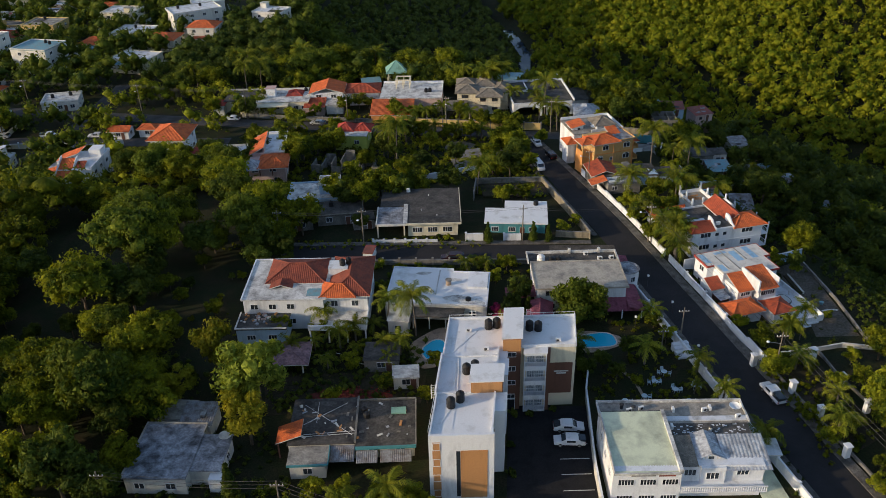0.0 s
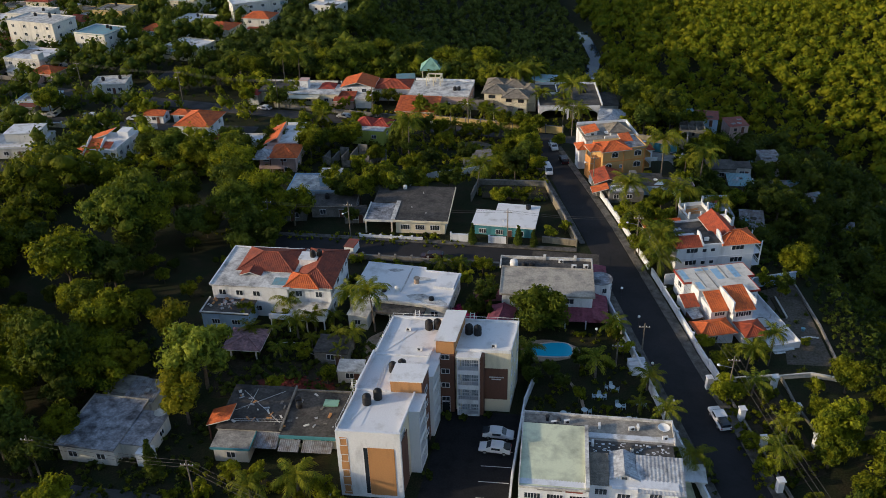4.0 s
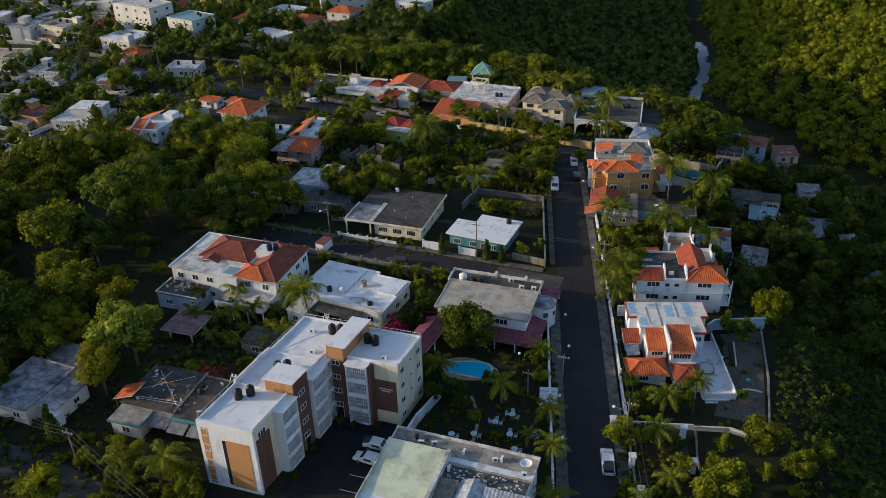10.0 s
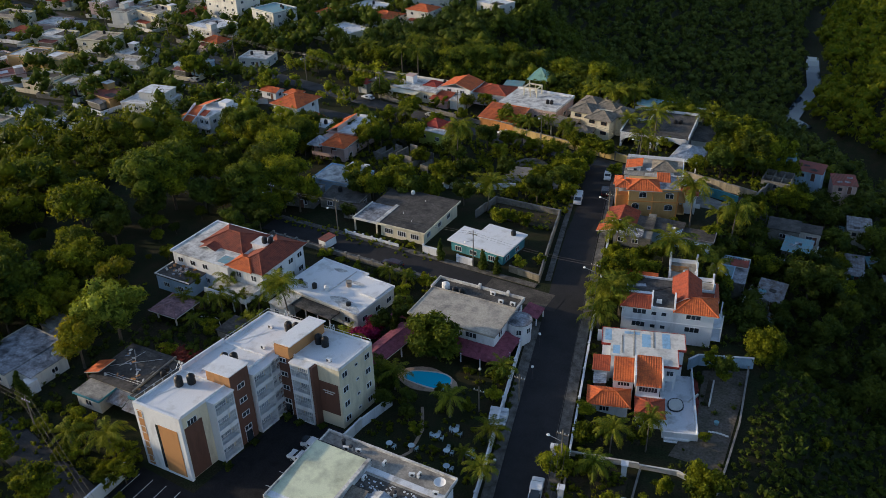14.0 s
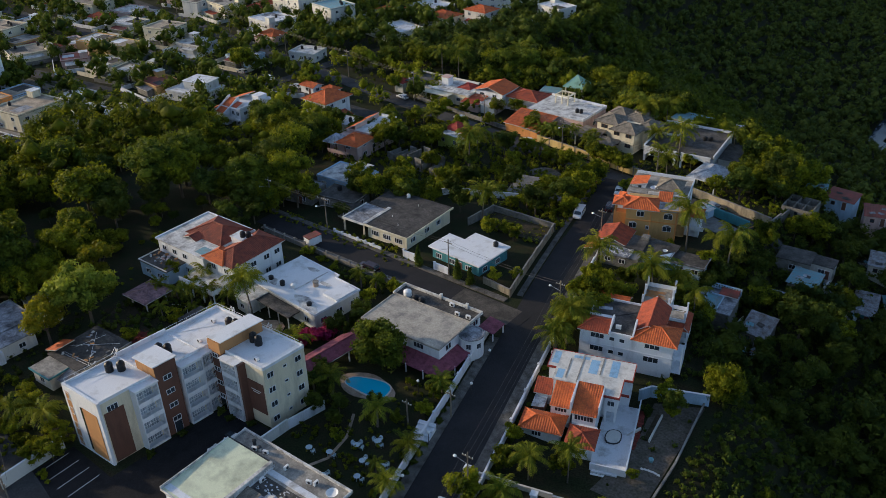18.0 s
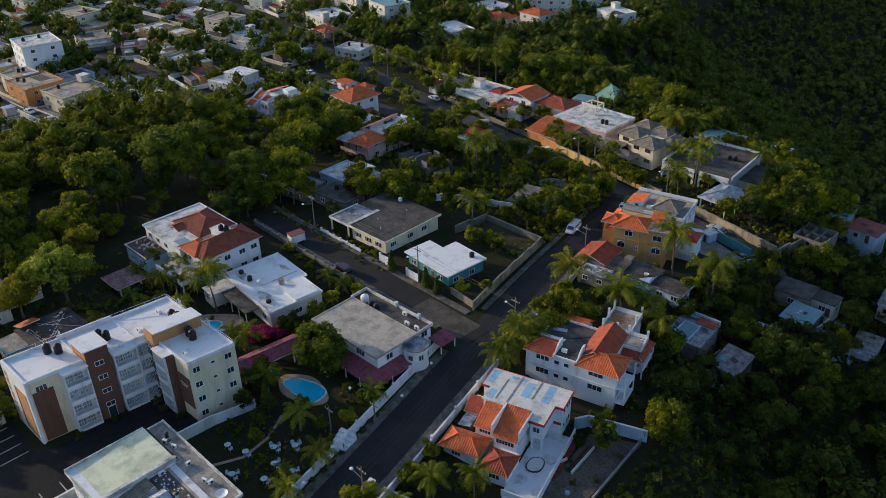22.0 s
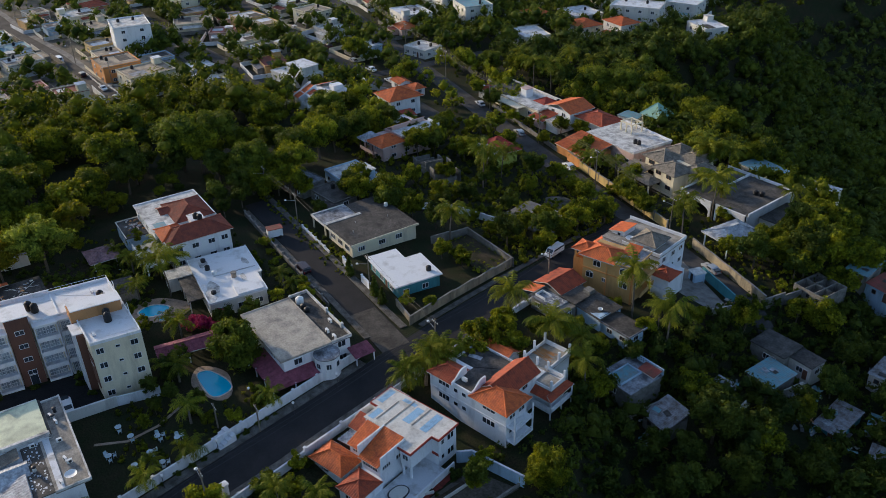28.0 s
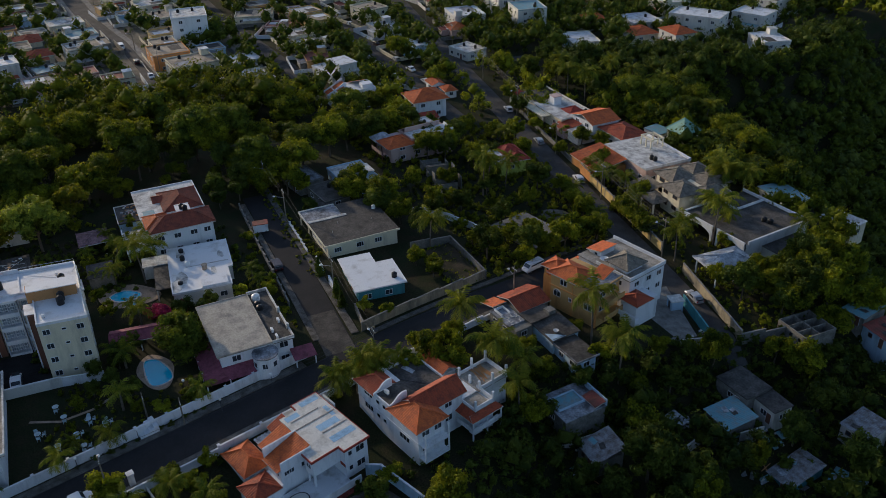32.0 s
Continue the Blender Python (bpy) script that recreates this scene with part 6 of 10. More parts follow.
# ---- long two-storey house with three tiled roofs ----
def terrace_house():
    M = local(49.5, 142.1, -0.1, 13)
    t = base("house", "two-storey white house with clay tile roofs and side balconies", "house", M)
    part("wall", boxes((0.4, 16.0, 0.5, 5.4, -3, 5.5), (9.3, 13.4, 5.4, 11.2, -3, 5.2), (0.8, 9.3, 5.4, 11.6, -3, 4.5)), WHITE, t)
    tiled_roof([[(0, 0, 5.3), (5.4, 0, 5.3), (5.4, 2.6, 6.4), (2.4, 2.6, 6.4)], [(0, 5.0, 5.3), (0, 0, 5.3), (2.4, 2.6, 6.4)],
                [(5.4, 5.0, 5.3), (0, 5.0, 5.3), (2.4, 2.6, 6.4), (5.4, 2.6, 6.4)]], TILED, t)
    tiled_roof(hip(9.6, 16.2, 0.2, 5.4, 5.4, 1.5, 0.5), TILE, t)
    tiled_roof(gable(9.2, 13.6, 2.8, 11.4, 5.3, 1.8, 0.4, "y"), TILED, t)
    part("gable_wall", boxes((9.4, 13.4, 10.9, 11.2, 5.0, 5.5)), WHITE, t)
    part("deck", boxes((5.4, 9.3, 0.4, 5.4, 5.5, 5.62)), ROOFD, t, "dark stained roof deck")
    part("lower_deck", boxes((1.0, 9.3, 5.4, 11.4, 4.5, 4.62)), ROOFD, t)
    part("deck_front", boxes((5.3, 9.6, 0.3, 0.5, 5.3, 5.7)), WHITE, t)
    for x in (5.3, 9.2):
        bm = bmesh.new()
        prism_y(bm, [(0.1, 5.3), (3.6, 5.3), (3.6, 7.1), (2.7, 7.15), (2.0, 6.9), (1.3, 6.3), (0.8, 5.95), (0.1, 5.85)], x, x + 0.25)
        part("curved_fin", bm, WHITE, t)
    part("deck_kerb", boxes((0.8, 1.0, 5.4, 11.6, 4.5, 5.0), (1.0, 9.3, 11.4, 11.6, 4.5, 5.0)), WHITE, t)
    tiled_roof(hip(-1.2, 3.4, 12.0, 17.2, 2.5, 1.4, 0.3), TILE, t, "rear_roof")
    tiled_roof(gable(2.6, 6.0, 12.4, 16.6, 2.6, 1.3, 0.3, "x"), TILE, t, "rear_roof")
    part("rear_wall", boxes((-0.9, 5.8, 12.4, 16.8, -2, 2.5)), WHITE, t)
    # unfinished rear terraces with standing columns
    part("rear_block", boxes((8.3, 13.4, 14.8, 20.6, -3, 3.2), (9.6, 13.0, 11.2, 14.8, -3, 3.2), (12.4, 16.4, 11.2, 15.0, -3, 2.9)), WHITE, t)
    part("rear_deck", boxes((8.2, 13.5, 14.6, 20.8, 3.2, 3.32)), ROOFG, t)
    part("side_deck", boxes((12.4, 16.5, 11.2, 14.6, 2.9, 3.04)), ROOFG, t)
    for q in ((8.2, 13.5, 20.6, 20.8, 3.32, 4.1), (13.3, 13.5, 15.2, 20.6, 3.32, 4.1), (8.2, 8.4, 14.8, 20.6, 3.32, 3.9), (16.3, 16.5, 11.2, 15.2, 3.04, 3.8), (12.4, 16.3, 11.2, 11.4, 3.04, 3.5), (12.4, 16.3, 15.0, 15.2, 3.04, 3.8)):
        part("rear_parapet", boxes(q), WHITE, t)
    for x, y in ((8.35, 20.6), (13.35, 20.6), (13.35, 17.6), (8.35, 17.6), (8.35, 14.9), (10.9, 15.0), (16.35, 15.0), (16.35, 11.4), (13.0, 15.1)):
        part("column", boxes((x - 0.17, x + 0.17, y - 0.17, y + 0.17, 3.0, 5.5 if y > 17 else 4.9)), WHITE, t)
    rs = random.Random(9)
    for k in range(14):
        bm = bmesh.new()
        box(bm, -1.5, 1.5, -0.07, 0.07, 0, 0.06, pose(10.4 + rs.uniform(-1, 0.6), 17.0 + k * 0.16, 3.33 + 0.03 * (k % 3), 0, 0, rs.uniform(-24, 12)))
        part("board", bm, TAN, t)
    tiled_roof([[(16.5, 10.0, 2.9), (17.5, 9.8, 2.1), (17.5, 16.2, 2.1), (16.5, 15.4, 2.9)], [(13.2, 9.8, 2.1), (17.5, 9.8, 2.1), (16.5, 11.2, 2.9), (13.2, 11.2, 2.9)]], TILED, t, "skirt_roof")
    part("lower_balcony", boxes((16.4, 17.4, 10.0, 16.0, -0.3, -0.1), (17.3, 17.4, 10.0, 16.0, -0.1, 0.75), (13.4, 17.3, 10.0, 10.1, -0.1, 0.75)), WHITE, t)
    for y in (10.1, 13.0, 15.9):
        part("balcony_post", boxes((17.2, 17.4, y - 0.1, y + 0.1, -4, 2.2)), WHITE, t)
    for f in (0, 1):
        z = 2.7 * f
        part("balcony", boxes((16.0, 17.6, 0.6, 5.2, z - 0.15, z), (17.5, 17.6, 0.6, 5.2, z + 0.85, z + 0.95)), WHITE, t)
        for i in range(11):
            part("baluster", tube(bmesh.new(), (17.55, 0.75 + i * 0.44, z), (17.55, 0.75 + i * 0.44, z + 0.9), 0.035, n=5), WHITE, t)
        part("balcony_post", boxes((17.4, 17.6, 0.6, 0.8, z, z + 2.6)), WHITE, t)
        part("balcony_post", boxes((17.4, 17.6, 5.0, 5.2, z, z + 2.6)), WHITE, t)
        for x, w in ((3.4, 2.2), (5.9, 0.8), (7.6, 0.8), (12.6, 2.4)):
            window(t, pose(x, 0.5, z + 1.2), w, 1.0 if w > 1 else 0.7, 3 if w > 1 else 1)
        for y in (1.9, 4.2):
            window(t, pose(16.0, y, z + 0.9, 0, 0, 90), 1.3, 1.2, 2)
        window(t, pose(13.4, 8.4, z + 1.0, 0, 0, 90), 1.3, 1.1, 2)
        window(t, pose(0.4, 3.0, z + 1.1, 0, 0, 270), 1.3, 1.0, 2)
    part("string_course", boxes((0.34, 16.06, 0.42, 0.5, 2.55, 2.75)), WHITE, t)
    v = base("air_conditioner", "white air-conditioning unit on a dark roof deck", "air conditioner", M @ pose(6.6, 1.8, 5.62))
    part("casing", boxes((-0.45, 0.45, -0.2, 0.2, 0.08, 0.75)), WHITEP, v)
    part("foot", boxes((-0.4, 0.4, -0.15, 0.15, 0, 0.08)), DARKMETAL, v)
    v = base("roof_pipe", "dark pipe running over a roof deck", "pipe", M @ pose(0, 0, 4.66))
    part("pipe", tube(bmesh.new(), (4.0, 6.0, 0), (9.0, 9.4, 0), 0.05), DARKMETAL, v)
    part("pipe", tube(bmesh.new(), (9.0, 9.4, 0), (9.1, 6.0, 0), 0.05), DARKMETAL, v)
    v = base("roof_panel", "pale metal panel leaning on a dark roof deck", "panel", M @ pose(3.0, 8.6, 4.64, 8, 0, 12))
    part("sheet", boxes((-1.2, 1.2, -0.4, 0.4, 0, 0.06)), TINPALE, v)


terrace_house()


# ---- teal house and the stained house on the side street ----
def teal_house():
    M = local(9.2, 154.3, -0.65, -5.5) @ Matrix.Diagonal((0.95, 1, 1, 1))
    t = base("house", "low teal house under a clean white roof", "house", M)
    part("wall", boxes((0.4, 13.4, 0.5, 6.5, -1, 3.1), (4.6, 13.4, 6.5, 9.8, -1, 3.1)), TEALW, t)
    r = part("roof", boxes((-0.2, 14.0, -0.2, 6.6, 3.1, 3.4), (4.2, 14.0, 6.6, 10.2, 3.1, 3.4)), ROOFN, t, "clean white roof slab")
    for x in (2.2, 6.0, 10.6):
        window(t, pose(x, 0.5, 1.0), 1.5, 1.0, 3)
    for y in (2.4, 6.6):
        window(t, pose(13.4, y, 1.0, 0, 0, 90), 1.3, 1.0, 2)
    door(t, pose(8.3, 0.5, 0))
    q = M @ Vector((11.4, 8.4, 3.4))
    tank(q.x, q.y, q.z, None, 0.55, 1.1)


teal_house()


def stained_house():
    M = local(-13.4, 152.8, 0, 0)
    t = base("house", "low cream house with a dark stained concrete roof", "house", M)
    part("wall", boxes((6.2, 16.8, 1.2, 9.0, -1, 3.0), (2.0, 16.8, 9.0, 17.0, -1, 3.0), (0.3, 2.4, 8.6, 17, -1, 3.0)), CREAM, t)
    r = part("roof", boxes((0, 17.4, 9.0, 17.4, 3.0, 3.25), (5.8, 17.4, 0.6, 9.0, 3.0, 3.25)), ROOFK, t, "dark stained concrete roof")
    part("roof_repair", boxes((5.2, 6.1, 0.8, 9.6, 3.25, 3.36)), ROOFP, t, "pale repaired seam")
    part("roof_pit", boxes((13.4, 16.4, 12.8, 13.9, 3.25, 3.3)), ROOFK, t, "blackened hollow in the roof")
    for x, y in ((9.0, 6.4), (12.4, 4.0), (10.6, 13.6)):
        part("roof_vent", tube(bmesh.new(), (x, y, 3.2), (x, y, 3.7), 0.06), WHITEP, t)
    part("porch_slab", boxes((-0.4, 5.8, 0.6, 8.8, 2.9, 3.1)), ROOFB, t)
    part("porch_edge", boxes((-0.5, 5.8, 0.4, 0.65, 2.85, 3.3), (-0.6, -0.35, 0.4, 8.8, 2.85, 3.3)), OFFW, t)
    part("roof_edge", boxes((5.8, 17.5, 0.42, 0.6, 2.9, 3.35), (17.4, 17.55, 0.6, 17.4, 2.9, 3.35)), CREAM, r)
    for x, y in ((-0.2, 0.8), (5.4, 0.8), (-0.2, 8.4)):
        part("porch_post", boxes((x - 0.15, x + 0.15, y - 0.15, y + 0.15, -0.5, 2.9)), CREAM, t)
    for x in (8.2, 11.4, 14.6):
        window(t, pose(x, 1.2, 0.9), 1.9, 1.1, 4)
    for y in (3.4, 8.4, 12.6):
        window(t, pose(16.8, y, 1.0, 0, 0, 90), 1.5, 1.0, 3)
    q = M @ Vector((6, 16, 3.25))
    tank(q.x, q.y, q.z, WHITEP, 0.45, 0.9, "white water tank on a roof")


stained_house()


# ---- ochre house and the white one behind it, at the top of the street ----
def ochre_house():
    M = local(37.7, 186.2, 0.1, 18)
    t = base("house", "two-storey ochre house with an orange tile roof and arched windows", "house", M)
    part("wall", boxes((0.4, 11.0, 0.4, 7.4, -4, 5.8)), OCHRE, t)
    tiled_roof(hip(0.2, 7.0, 0.2, 5.6, 5.8, 1.3, 0.5), TILE, t)
    tiled_roof(hip(-2.4, 1.2, 1.4, 5.2, 5.7, 0.9, 0.35), TILE, t)
    tiled_roof(shed_roof(6.6, 9.6, 4.2, 7.6, 6.0, 6.9, "s"), TILE, t, "rear_roof")
    part("porch_post", boxes((-2.2, -1.9, 1.6, 1.9, 2.9, 5.7)), OCHRE, t)
    part("porch_post", boxes((-2.2, -1.9, 4.7, 5.0, 2.9, 5.7)), OCHRE, t)
    part("porch_base", boxes((-2.3, 0.4, 1.5, 5.1, -3, 2.9), (-2.3, -2.15, 1.5, 5.1, 2.9, 3.75), (-2.15, 0.4, 1.5, 1.65, 2.9, 3.75)), ORANGEW, t)
    part("roof_deck", boxes((7.0, 11.4, 0.0, 7.8, 5.8, 6.0)), ROOFB, t)
    part("roof_kerb", boxes((7.2, 11.4, 0.0, 0.2, 6.0, 6.25), (11.2, 11.4, 0.2, 7.8, 6.0, 6.25)), OCHRE, t)
    part("string_course", boxes((0.3, 11.1, 0.3, 0.4, 2.8, 3.05), (11.0, 11.1, 0.4, 7.4, 2.8, 3.05)), ORANGEW, t)
    part("corner_pilaster", boxes((10.8, 11.12, 0.28, 0.6, -4, 5.8)), ORANGEW, t)
    part("rain_pipe", tube(bmesh.new(), (5.6, 0.3, -3), (5.6, 0.3, 5.6), 0.06), ORANGEW, t)
    for f in (0, 1):
        for x, w in ((3.4, 1.5), (5.1, 0.6), (9.2, 1.7)):
            if w < 1 and f:
                continue
            ww = window(t, pose(x - (1.4 if w == 1.5 and not f else 0), 0.4, f * 2.9 + 1.0), w, 0.75 if w < 1 else 1.1, 2)
            if w > 1:
                bm = bmesh.new()
                arch = [(w * 0.46 * math.cos(math.pi * q / 8), 1.05 + 0.34 * math.sin(math.pi * q / 8)) for q in range(9)]
                prism_x(bm, arch, -0.05, 0.05)
                part("arch_head", bm, GLASS, ww, "dark glazed arch")
                bm = bmesh.new()
                for q in range(8):
                    (ax_, az_), (bx_, bz_) = arch[q], arch[q + 1]
                    tube(bm, (ax_ * 1.08, -0.06, az_ + 0.05), (bx_ * 1.08, -0.06, bz_ + 0.05), 0.06, n=5)
                part("arch_trim", bm, WHITE, ww)
        for y in (2.2, 5.4):
            window(t, pose(11.0, y, f * 2.9 + 1.0, 0, 0, 90), 1.5, 1.2, 2)
        part("balcony", boxes((11.0, 12.8, 0.8, 6.8, f * 2.9 - 0.1, f * 2.9 + 0.06), (12.65, 12.8, 0.8, 6.8, f * 2.9, f * 2.9 + 0.9)), OCHRE, t)
    M = local(34.2, 195.6, -0.7, 12)
    t = base("house", "white three-level house with orange tiles and a grey hip pavilion", "house", M)
    part("wall", boxes((0, 13.0, 0, 10.0, -4, 5.6), (0.4, 3.4, 2.5, 6.5, 5.6, 6.6)), WHITE, t)
    part("roof_deck", boxes((-0.2, 13.2, -0.2, 10.2, 5.6, 5.8)), ROOFG, t)
    part("parapet", boxes((4.6, 13.2, -0.2, 0.0, 5.8, 6.5), (13.0, 13.2, 0, 10.2, 5.8, 6.5), (0, 13.2, 10.0, 10.2, 5.8, 6.5)), WHITE, t)
    tiled_roof(shed_roof(0.0, 3.8, 2.0, 6.8, 6.5, 7.3, "w"), TILE, t)
    tiled_roof(hip(6.2, 11.4, 1.0, 6.2, 7.0, 1.5, 0.3), SHINGLE, t, pitch=0.9, rise=0.03)
    part("pavilion", boxes((6.6, 11.0, 1.4, 5.8, 5.8, 7.0)), WHITE, t)
    tiled_roof(hip(-2.0, 1.0, -1.0, 3.0, 3.6, 0.9, 0.3), TILE, t)
    part("porch", boxes((-1.8, 0, -0.8, 2.8, -2, 3.6)), WHITE, t)
    part("side_block", boxes((13.0, 16.6, -2.0, 4.0, -2, 2.9)), WHITE, t)
    tiled_roof(hip(12.8, 16.8, -2.2, 2.0, 3.0, 1.0, 0.3), TILED, t)
    part("side_balcony", boxes((13.0, 17.6, -3.4, -2.0, 0.4, 0.6), (13.0, 17.6, -3.4, -3.3, 0.6, 1.4)), WHITE, t)
    for f in (0, 1):
        for x in (2.5, 6.5, 10.5):
            window(t, pose(x, 0, f * 2.8 + 1.1), 1.2, 1.0, 2)
        for y in (2, 5.5, 8.5):
            window(t, pose(13.0, y, f * 2.8 + 1.1, 0, 0, 90), 1.2, 1.0, 2)
    window(t, pose(2.2, 2.5, 5.75), 0.7, 0.6, 1)
    d = base("satellite_dish", "white satellite dish on a roof terrace", "satellite dish", M @ pose(5.6, 1.0, 5.8))
    part("bowl", lathe(bmesh.new(), [(0.1, 0.9), (0.6, 1.0), (0.9, 1.25), (0.88, 1.28), (0.55, 1.06), (0.05, 0.98)], 14), WHITEP, d)
    part("mast", tube(bmesh.new(), (0, 0, 0), (0, 0, 0.95), 0.05), METAL, d)


ochre_house()


# ---- low tiled house and its ruined neighbours on the street's east side ----
def patched_row():
    M = local(36.4, 172.0, -0.4, 7)
    t = base("house", "low house with a red tile front and broken grey slab roofs", "house", M)
    part("wall", boxes((0.4, 6.2, 4.2, 11.4, -2, 2.6), (2.6, 10.4, 0.6, 4.2, -2, 2.1), (6.2, 10.2, 4.2, 9.6, -2, 2.4)), GREYW, t)
    tiled_roof(gable(0.0, 6.4, 4.6, 11.4, 2.6, 1.2, 0.3, "y"), TILED, t)
    tiled_roof(shed_roof(-1.2, 2.6, 1.2, 4.4, 1.9, 2.9, "w"), TILE, t, "porch_roof")
    part("roof_front", boxes((2.6, 8.6, 0.4, 4.3, 2.1, 2.28)), ROOFB, t, "cracked pale roof slab")
    part("roof_middle", boxes((6.3, 10.4, 4.0, 9.8, 2.4, 2.58)), ROOFD, t, "stained grey roof slab")
    bm = boxes((3.0, 5.4, 1.2, 1.35, 2.28, 2.75), (3.0, 5.4, 3.0, 3.15, 2.28, 2.75), (3.0, 3.15, 1.35, 3.0, 2.28, 2.75))
    part("roof_kerb", bm, WHITE, t)
    part("roof_box", boxes((8.7, 10.3, 8.2, 9.8, 2.58, 3.3)), GREYW, t)
    for x in (4.2, 7.2):
        window(t, pose(x, 0.6, 0.6), 1.1, 0.9, 2)
    window(t, pose(10.4, 2.4, 0.6, 0, 0, 90), 1.2, 1.0, 2)
    rs = random.Random(31)
    for k in range(20):
        x, y = rs.uniform(5.6, 8.4), rs.uniform(0.8, 4.0)
        bm = bmesh.new()
        box(bm, -rs.uniform(0.1, 0.5), rs.uniform(0.1, 0.5), -0.06, 0.06, 0, 0.06, pose(x, y, 2.29, 0, 0, rs.uniform(0, 180)))
        part("roof_debris", bm, OFFW, t)

    M = local(44.6, 177.6, -0.9, 4)
    t = base("house", "flat-roofed row house with a tilted broken slab and black stains", "house", M)
    part("wall", boxes((0.2, 7.2, 0.2, 5.8, -3, 2.5), (7.2, 13.6, 0.6, 4.6, -3.5, 1.9)), BLUEW, t)
    sl = part("roof", boxes((-0.2, 7.4, -0.1, 6.1, 0, 0.2)), ROOFD, t, "blue-grey stained slab")
    sl.matrix_basis = pose(0, 0, 2.5, 2.0, 2.5)
    part("roof_lower", boxes((6.9, 14.0, 0.2, 5.0, 1.9, 2.08)), ROOFK, t, "black-stained lower slab")
    part("roof_edge", boxes((6.9, 14.0, 0.05, 0.2, 1.85, 2.2), (14.0, 14.15, 0.05, 5.0, 1.85, 2.2)), ROOFB, t)
    part("roof_wall", boxes((6.9, 7.1, 0.4, 5.6, 2.08, 2.5)), GREYW, t)
    for x in (9.2, 12.2):
        window(t, pose(x, 0.6, 0.2), 1.2, 0.9, 2)
    window(t, pose(13.6, 2.6, 0.2, 0, 0, 90), 1.2, 0.9, 2)
    d = base("basin", "white plastic basin on a stained roof", "basin", M @ pose(5.4, 2.2, 2.62))
    part("bowl", lathe(bmesh.new(), [(0.3, 0.0), (0.5, 0.28), (0.46, 0.28), (0.27, 0.05)], 14), WHITEP, d)

    M = local(59.6, 171.0, -2.4, 3)
    t = base("house", "low flat-roofed house with a blue roof basin and pierced parapet", "house", M)
    part("wall", boxes((0, 7.0, 0, 8.0, -5, -0.2)), GREYW, t)
    part("roof", boxes((-0.2, 7.2, -0.2, 8.2, -0.2, 0.0)), ROOFB, t)
    part("tank_rim", boxes((1.4, 4.6, 0.4, 0.55, 0, 0.4), (1.4, 4.6, 5.4, 5.55, 0, 0.4), (1.4, 1.55, 0.55, 5.4, 0, 0.4), (4.45, 4.6, 0.55, 5.4, 0, 0.4)), BLUEW, t)
    part("tank_floor", boxes((1.55, 4.45, 0.55, 5.4, 0, 0.12)), BLUETIN, t, "faded blue painted basin floor")
    tiled_roof(shed_roof(3.4, 7.0, 5.8, 8.0, 0.25, 0.7, "s"), REDTIN, t, "red_roof", pitch=0.5, rise=0.03)
    bm = boxes((1.4, 7.2, 8.0, 8.15, 0.0, 0.25), (1.4, 7.2, 8.0, 8.15, 1.0, 1.2))
    for k in range(12):
        box(bm, 1.4 + k * 0.507, 1.62 + k * 0.507, 8.0, 8.15, 0.25, 1.0)
    box(bm, 1.4, 7.2, 8.02, 8.1, 0.55, 0.68)
    part("pierced_parapet", bm, BLUEW, t)
    window(t, pose(3.4, 0, -1.9), 1.0, 0.9, 2)


patched_row()


# ---- the back street's houses ----
def arch_house():
    M = local(22.2, 233.2, -4.1, 4) @ Matrix.Diagonal((1.18, 0.95, 0.78, 1))
    t = base("house", "low white house with arched carport and grey roof behind white parapets", "house", M)
    part("wall", boxes((0, 15.5, 7.5, 20.5, -2, 4.6), (0, 0.3, 0.35, 7.5, -2, 4.6), (15.2, 15.5, 0.35, 7.5, -2, 4.6)), WHITE, t)
    part("roof", boxes((0, 15.5, 0.35, 20.5, 4.6, 4.75)), ROOFD, t, "stained grey roof")
    part("parapet", boxes((-0.2, 15.7, 20.3, 20.6, 4.6, 5.6), (15.4, 15.7, 0.4, 20.3, 4.6, 5.6), (-0.2, 0.1, 0.4, 11, 4.6, 5.2), (0.1, 5, 10.8, 11, 4.75, 5.5), (5, 5.2, 11, 20.4, 4.75, 5.5)), WHITE, t)
    bm = bmesh.new()
    n = 14
    for x0, x1 in ((0.0, 7.4), (8.4, 15.0)):
        c, r = (x0 + x1) / 2, (x1 - x0) / 2 - 0.4
        pts = [(x0, -2), (x0 + 0.4, -2)] + [(c - r * math.cos(math.pi * i / n), 1.2 + 2.2 * math.sin(math.pi * i / n)) for i in range(n + 1)] + [(x1 - 0.4, -2), (x1, -2), (x1, 4.4), (c, 5.4), (x0, 4.4)]
        for i in range(1, n + 2):
            a, b = pts[i], pts[i + 1]
            prism_x(bm, [a, b, (b[0], 4.3), (a[0], 4.3)], 0.0, 0.35) if abs(b[0] - a[0]) > 1e-3 else None
        box(bm, x0, x0 + 0.45, 0, 0.35, -2, 4.4)
        box(bm, x1 - 0.45, x1, 0, 0.35, -2, 4.4)
        box(bm, x0, x1, 0, 0.35, 4.3, 4.9)
    bmesh.ops.recalc_face_normals(bm, faces=bm.faces)
    part("arched_front", bm, WHITE, t, "white arched carport front")
    part("side_roof", boxes((15.7, 20.5, 5.0, 17, 2.6, 2.8)), ROOFD, t)
    part("side_wall", boxes((15.7, 20.2, 5.3, 16.7, -3, 2.6)), OFFW, t)
    for y in (7, 11, 15):
        window(t, pose(20.2, y, 0.8, 0, 0, 90), 1.3, 1.0, 2)
    q = M @ Vector((11, 12, 4.75))
    tank(q.x, q.y, q.z, None, 0.6, 1.2)
    tank(q.x + 1.4, q.y + 0.5, q.z, None, 0.6, 1.2)


arch_house()


